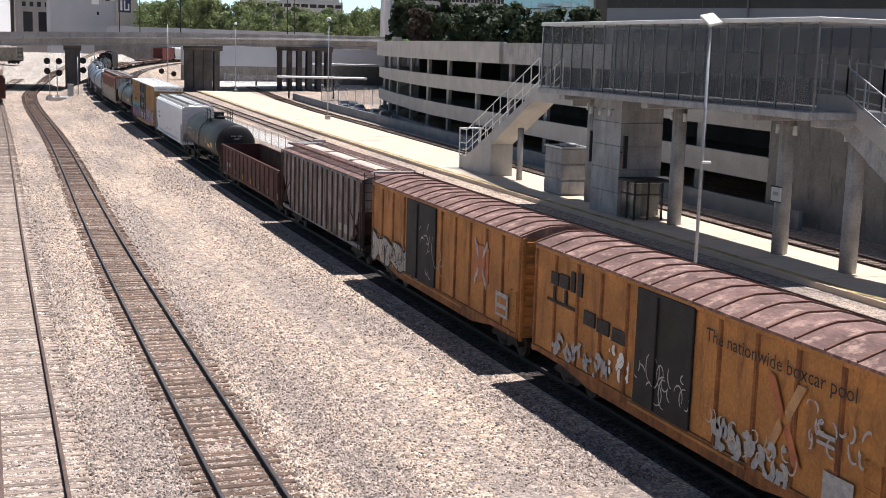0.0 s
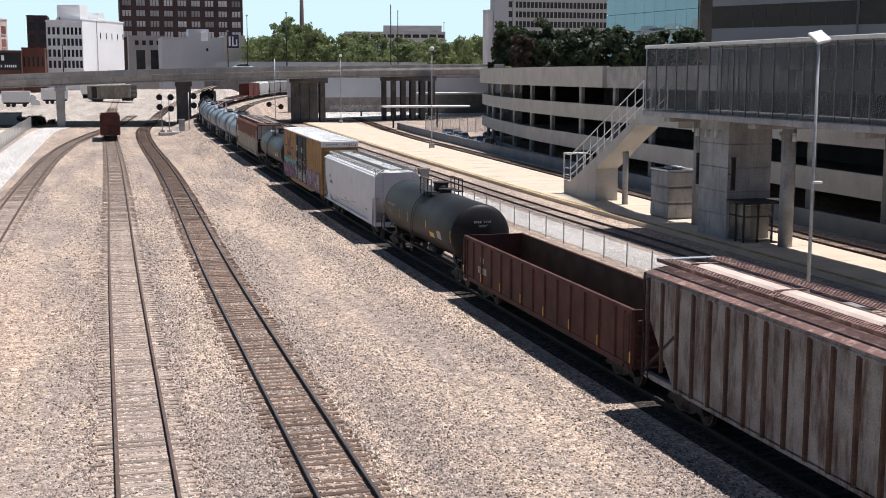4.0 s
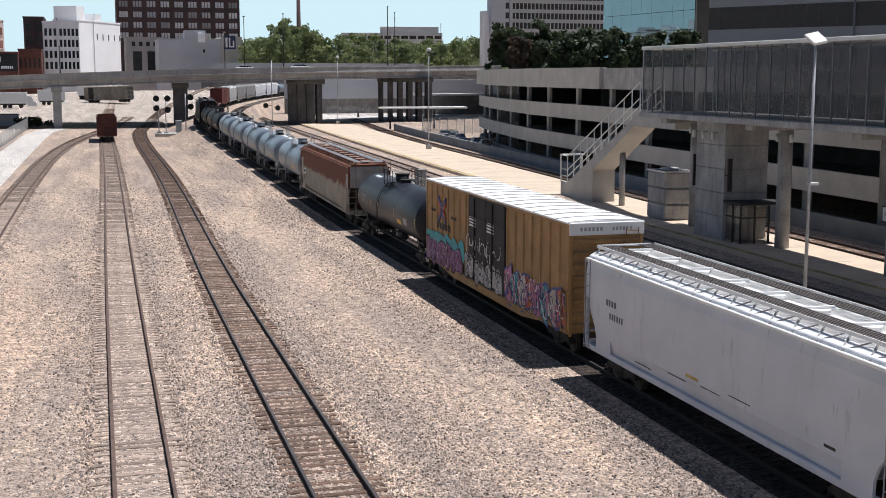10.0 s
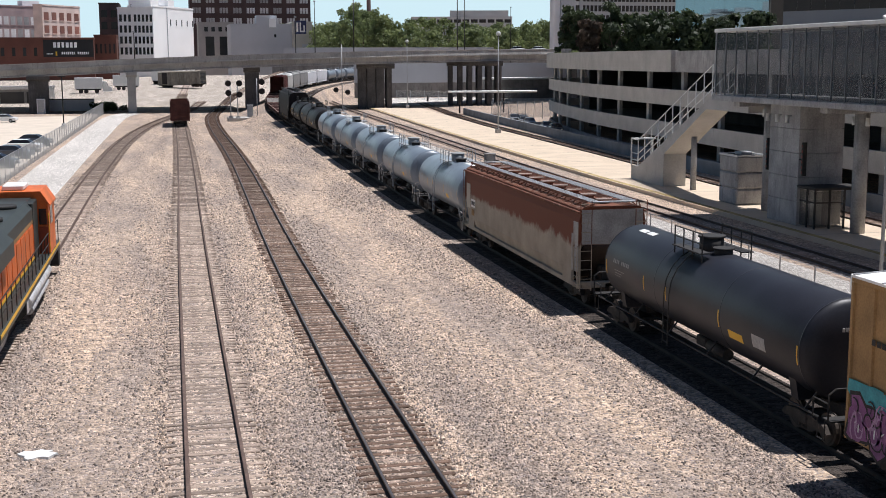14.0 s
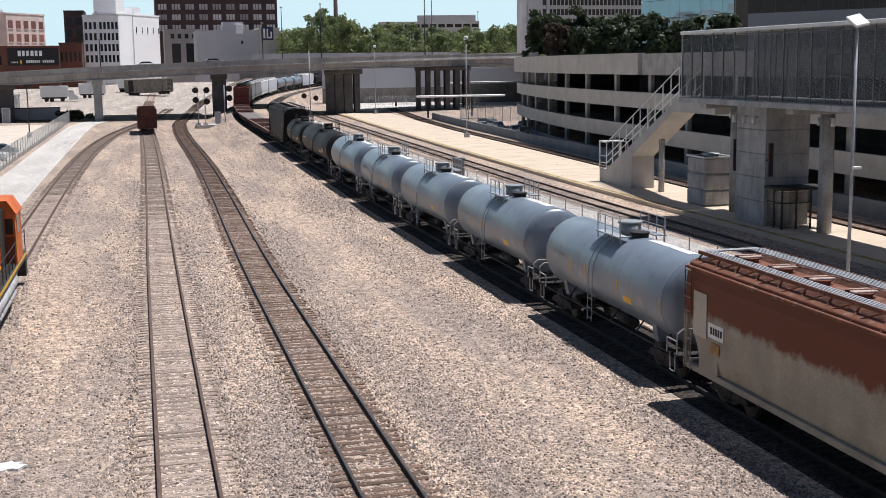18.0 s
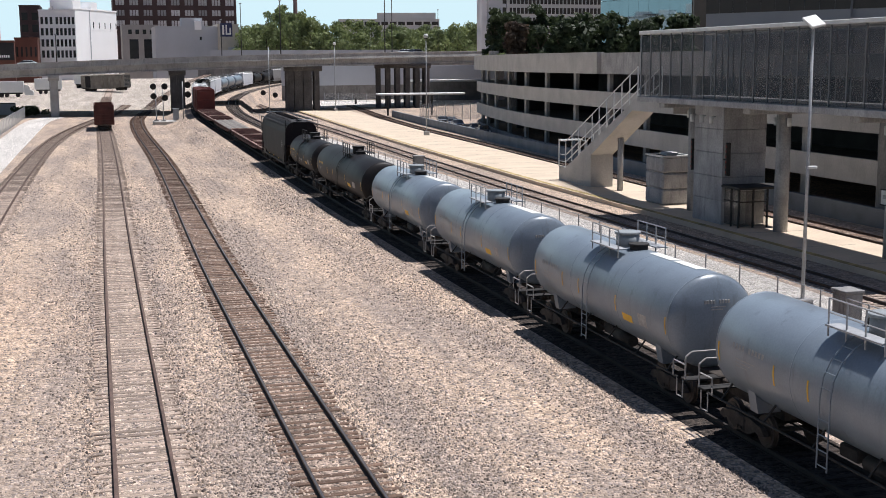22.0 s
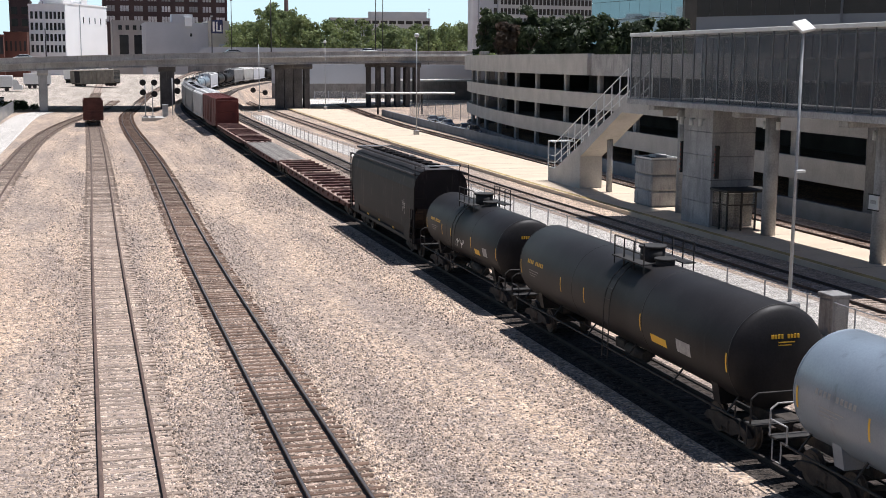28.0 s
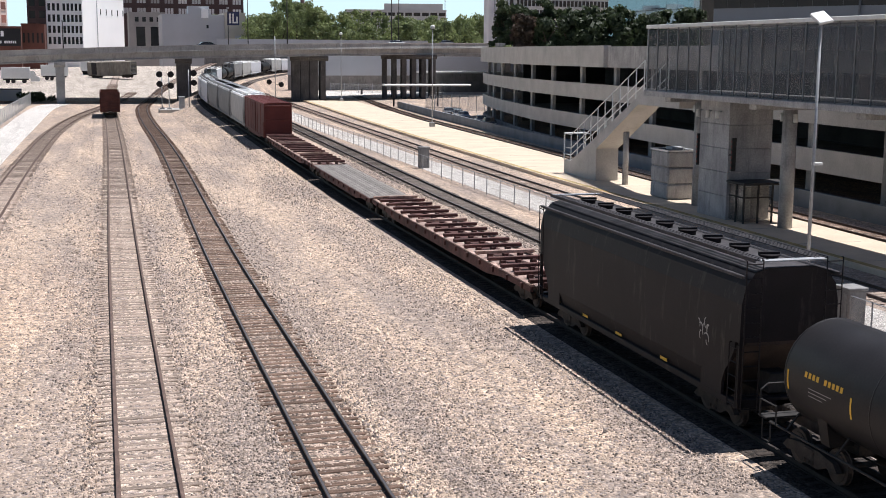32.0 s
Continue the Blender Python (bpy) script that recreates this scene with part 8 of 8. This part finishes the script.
def train_pose(uc, t, base=6.0):
    s = uc - travelled(t)
    a, b = train_path(s - base), train_path(s + base)
    yaw = -math.degrees(math.atan2(b[0] - a[0], b[1] - a[1]))
    return pose((a[0] + b[0]) / 2, (a[1] + b[1]) / 2, RAIL_Z + (grade(s - base) + grade(s + base)) / 2, math.degrees(math.atan2(grade(s + base) - grade(s - base), 2 * base)), 0, yaw)


redcar = gondola("hopper_car", 0, 14.5, "dark red-brown open hopper car standing on the track", M_GON, M_GON_IN, 4.0, 10, "standing cars", load=material("tan_load", (0.45, 0.36, 0.27), 0.95, var=0.2, scale=2))
M_DULLTAN = material("dull_tan_paint", (0.23, 0.205, 0.17), 0.85, var=0.25, scale=1.0, streak=0.3, streak_color=(0.12, 0.09, 0.07))
stored = boxcar("boxcar", 0, 14.5, "stored tan boxcar beyond the overpass", M_DULLTAN, M_DULLTAN, 4.3, 10, (0.1, 0.22), M_BLACKDOOR, 8, group="standing cars", end_mat=M_DARK)
stored.matrix_basis = pose(3.0, 354.5, RAIL_Z + far_rise(354.5), 1.6, 0, -128)
redcar.matrix_basis = pose(1.2, 210.5, RAIL_Z)


def motions():
    for car, t0, x0, v, lane in ROAD_CARS:
        walk(car, [(t, traffic_pose(t0, x0, v, lane, t)) for t in range(0, 33)])
    for car in TRAIN:
        walk(car, [(t, train_pose(car["u"], t)) for t in range(0, 33)])


# ---- ties, piece by piece near the camera, joined farther off ----
tie_data = {}
for tk, line, mt, (a, b) in TIE_JOBS:
    if mt.name not in tie_data:
        tie_data[mt.name] = tie_mesh.data("tie", mt)
    pts = resample([(p.x, p.y, p.z if len(p) > 2 else 0) for p in line], 0.5)
    d, last, far = 0.0, pts[0], Mesh()
    placed = []
    acc = 0.0
    for p, q in zip(pts, pts[1:]):
        acc += (q - p).length
        if acc >= 0.56:
            acc -= 0.56
            placed.append((q, math.degrees(math.atan2(-(q.x - p.x), q.y - p.y))))
    rr = random.Random(tk.name)
    for q, yaw in placed:
        w = rr.uniform(-0.06, 0.06)
        m = pose(q.x + w, q.y + rr.uniform(-0.03, 0.03), q.z + rr.uniform(-0.012, 0.008), 0, 0, yaw + rr.uniform(-1.2, 1.2))
        if a < q.y < b:
            part("tie", tie_data[mt.name], None, tk, at=m)
        elif q.y > 10 and q.y < 330:
            far.add([m @ Vector(v) for v in [(-1.3, -0.1, -0.1), (1.3, -0.1, -0.1), (1.3, 0.1, -0.1), (-1.3, 0.1, -0.1), (-1.3, -0.1, 0.045), (1.3, -0.1, 0.045), (1.3, 0.1, 0.045), (-1.3, 0.1, 0.045)]],
                    [(4, 5, 6, 7), (0, 1, 5, 4), (1, 2, 6, 5), (2, 3, 7, 6), (3, 0, 4, 7)])
    part("far_ties", far, mt, tk, kind="stuff")

# ---- loose ballast stones over the yard, thinning with distance ----
gen = np.random.default_rng(5)
cen, rad = [], []
for y0 in range(26, 236, 6):
    y1 = y0 + 6
    per = 115 * (36.0 / (y0 + 3)) ** 2.1
    grow = ((y0 + 3) / 36.0) ** 0.32
    x0, x1 = max(-0.15 * y1 - 2, -24), 24.0
    n = int((y1 - y0) * (x1 - x0) * per)
    x, y, r = gen.uniform(x0, x1, n), gen.uniform(y0, y1, n), gen.uniform(0.030, 0.062, n) * grow
    bend = 1.1 * np.sin(y * 0.06) + 0.6 * np.sin(y * 0.17 + 1)
    worn = np.exp(-((x - 11.2 - bend) / 2.3) ** 2) + np.exp(-((x + 3.4 - 0.6 * bend) / 2.0) ** 2)
    keep = gen.uniform(0, 1, n) < 1.0 - 0.82 * np.clip(worn, 0, 1)
    z = np.zeros(n)
    for tx, shift in ((0.8, 0.35), (5.72, 0.95), (-7.4, 0.0), (18.2, 0.0)):
        d = np.abs(x - tx - shift * np.clip((y - 55) / 70, 0, 1))
        z = np.where(d < 1.62, 0.02, z)
        keep &= ~((d < 0.70) & (gen.uniform(0, 1, n) < 0.90)) & ~((d >= 0.70) & (d < 0.86)) & ~((d > 0.86) & (d < 1.28) & (gen.uniform(0, 1, n) < 0.72))
    if y0 > 118:                                          # tracks bend farther off: keep the stones to the open ground
        keep &= ((x > 8.6 + max(0, y0 - 205) * 0.06) & (x < 15.5)) | ((x > 2.6) & (x < 3.9)) | ((x > -4.5) & (x < -1.0))
    z += np.clip((x - 11.0) / 5.0, 0, 1) * 0.0105 * np.clip(y - 85.0, 0, None)
    keep &= ~(np.abs(x - 18.2) < 2.2) & ~((x < -9.2) & (x > -14.2))
    cen.append(np.stack([x, y, z], 1)[keep])
    rad.append(r[keep])
cen, rad = np.concatenate(cen), np.concatenate(rad)
n = len(rad)
ang = gen.uniform(0, 6.283, n)[:, None] + np.array([0, 1.57, 3.14, 4.71])[None, :] + gen.uniform(-0.35, 0.35, (n, 4))
low = np.stack([np.cos(ang), np.sin(ang), np.full((n, 4), -0.25)], 2) * gen.uniform(0.8, 1.25, (n, 4, 1))
top = np.stack([np.cos(ang + 0.3) * 0.62, np.sin(ang + 0.3) * 0.62, np.full((n, 4), 0.70)], 2) * gen.uniform(0.6, 1.25, (n, 4, 1))
vs = (np.concatenate([low, top], 1) * rad[:, None, None] + cen[:, None, :]).reshape(-1, 3)
quads = np.array([(4, 5, 6, 7), (0, 1, 5, 4), (1, 2, 6, 5), (2, 3, 7, 6), (3, 0, 4, 7)])
fs = (quads[None] + (np.arange(n) * 8)[:, None, None]).reshape(-1)
sm = bpy.data.meshes.new("ballast_stones")
sm.vertices.add(len(vs))
sm.vertices.foreach_set("co", vs.astype(np.float32).ravel())
sm.loops.add(len(fs))
sm.loops.foreach_set("vertex_index", fs.astype(np.int32))
sm.polygons.add(len(fs) // 4)
sm.polygons.foreach_set("loop_start", np.arange(0, len(fs), 4, dtype=np.int32))
sm.update(calc_edges=True)
sm.materials.append(M_STONES)
tagged(new("ballast_stones", sm), "loose tan and grey crushed-stone ballast between the tracks", "ballast", kind="stuff")

# spilled lime and trodden patch by the left track
pr = random.Random(2)
def blot(cx, cy, rx, ry, z):
    return [(cx + math.cos(a) * rx * pr.uniform(0.6, 1.15), cy + math.sin(a) * ry * pr.uniform(0.6, 1.15), z) for a in [k * 0.349 for k in range(18)]]
ring = blot(-4.0, 34.0, 0.5, 0.45, 0.07)
solid("lime_spill", Mesh().loft([[(x, y, 0.0) for x, y, z in ring], ring]), M_WHITEMARK, "small white lime spill on the ballast", "spill", kind="")

motions()
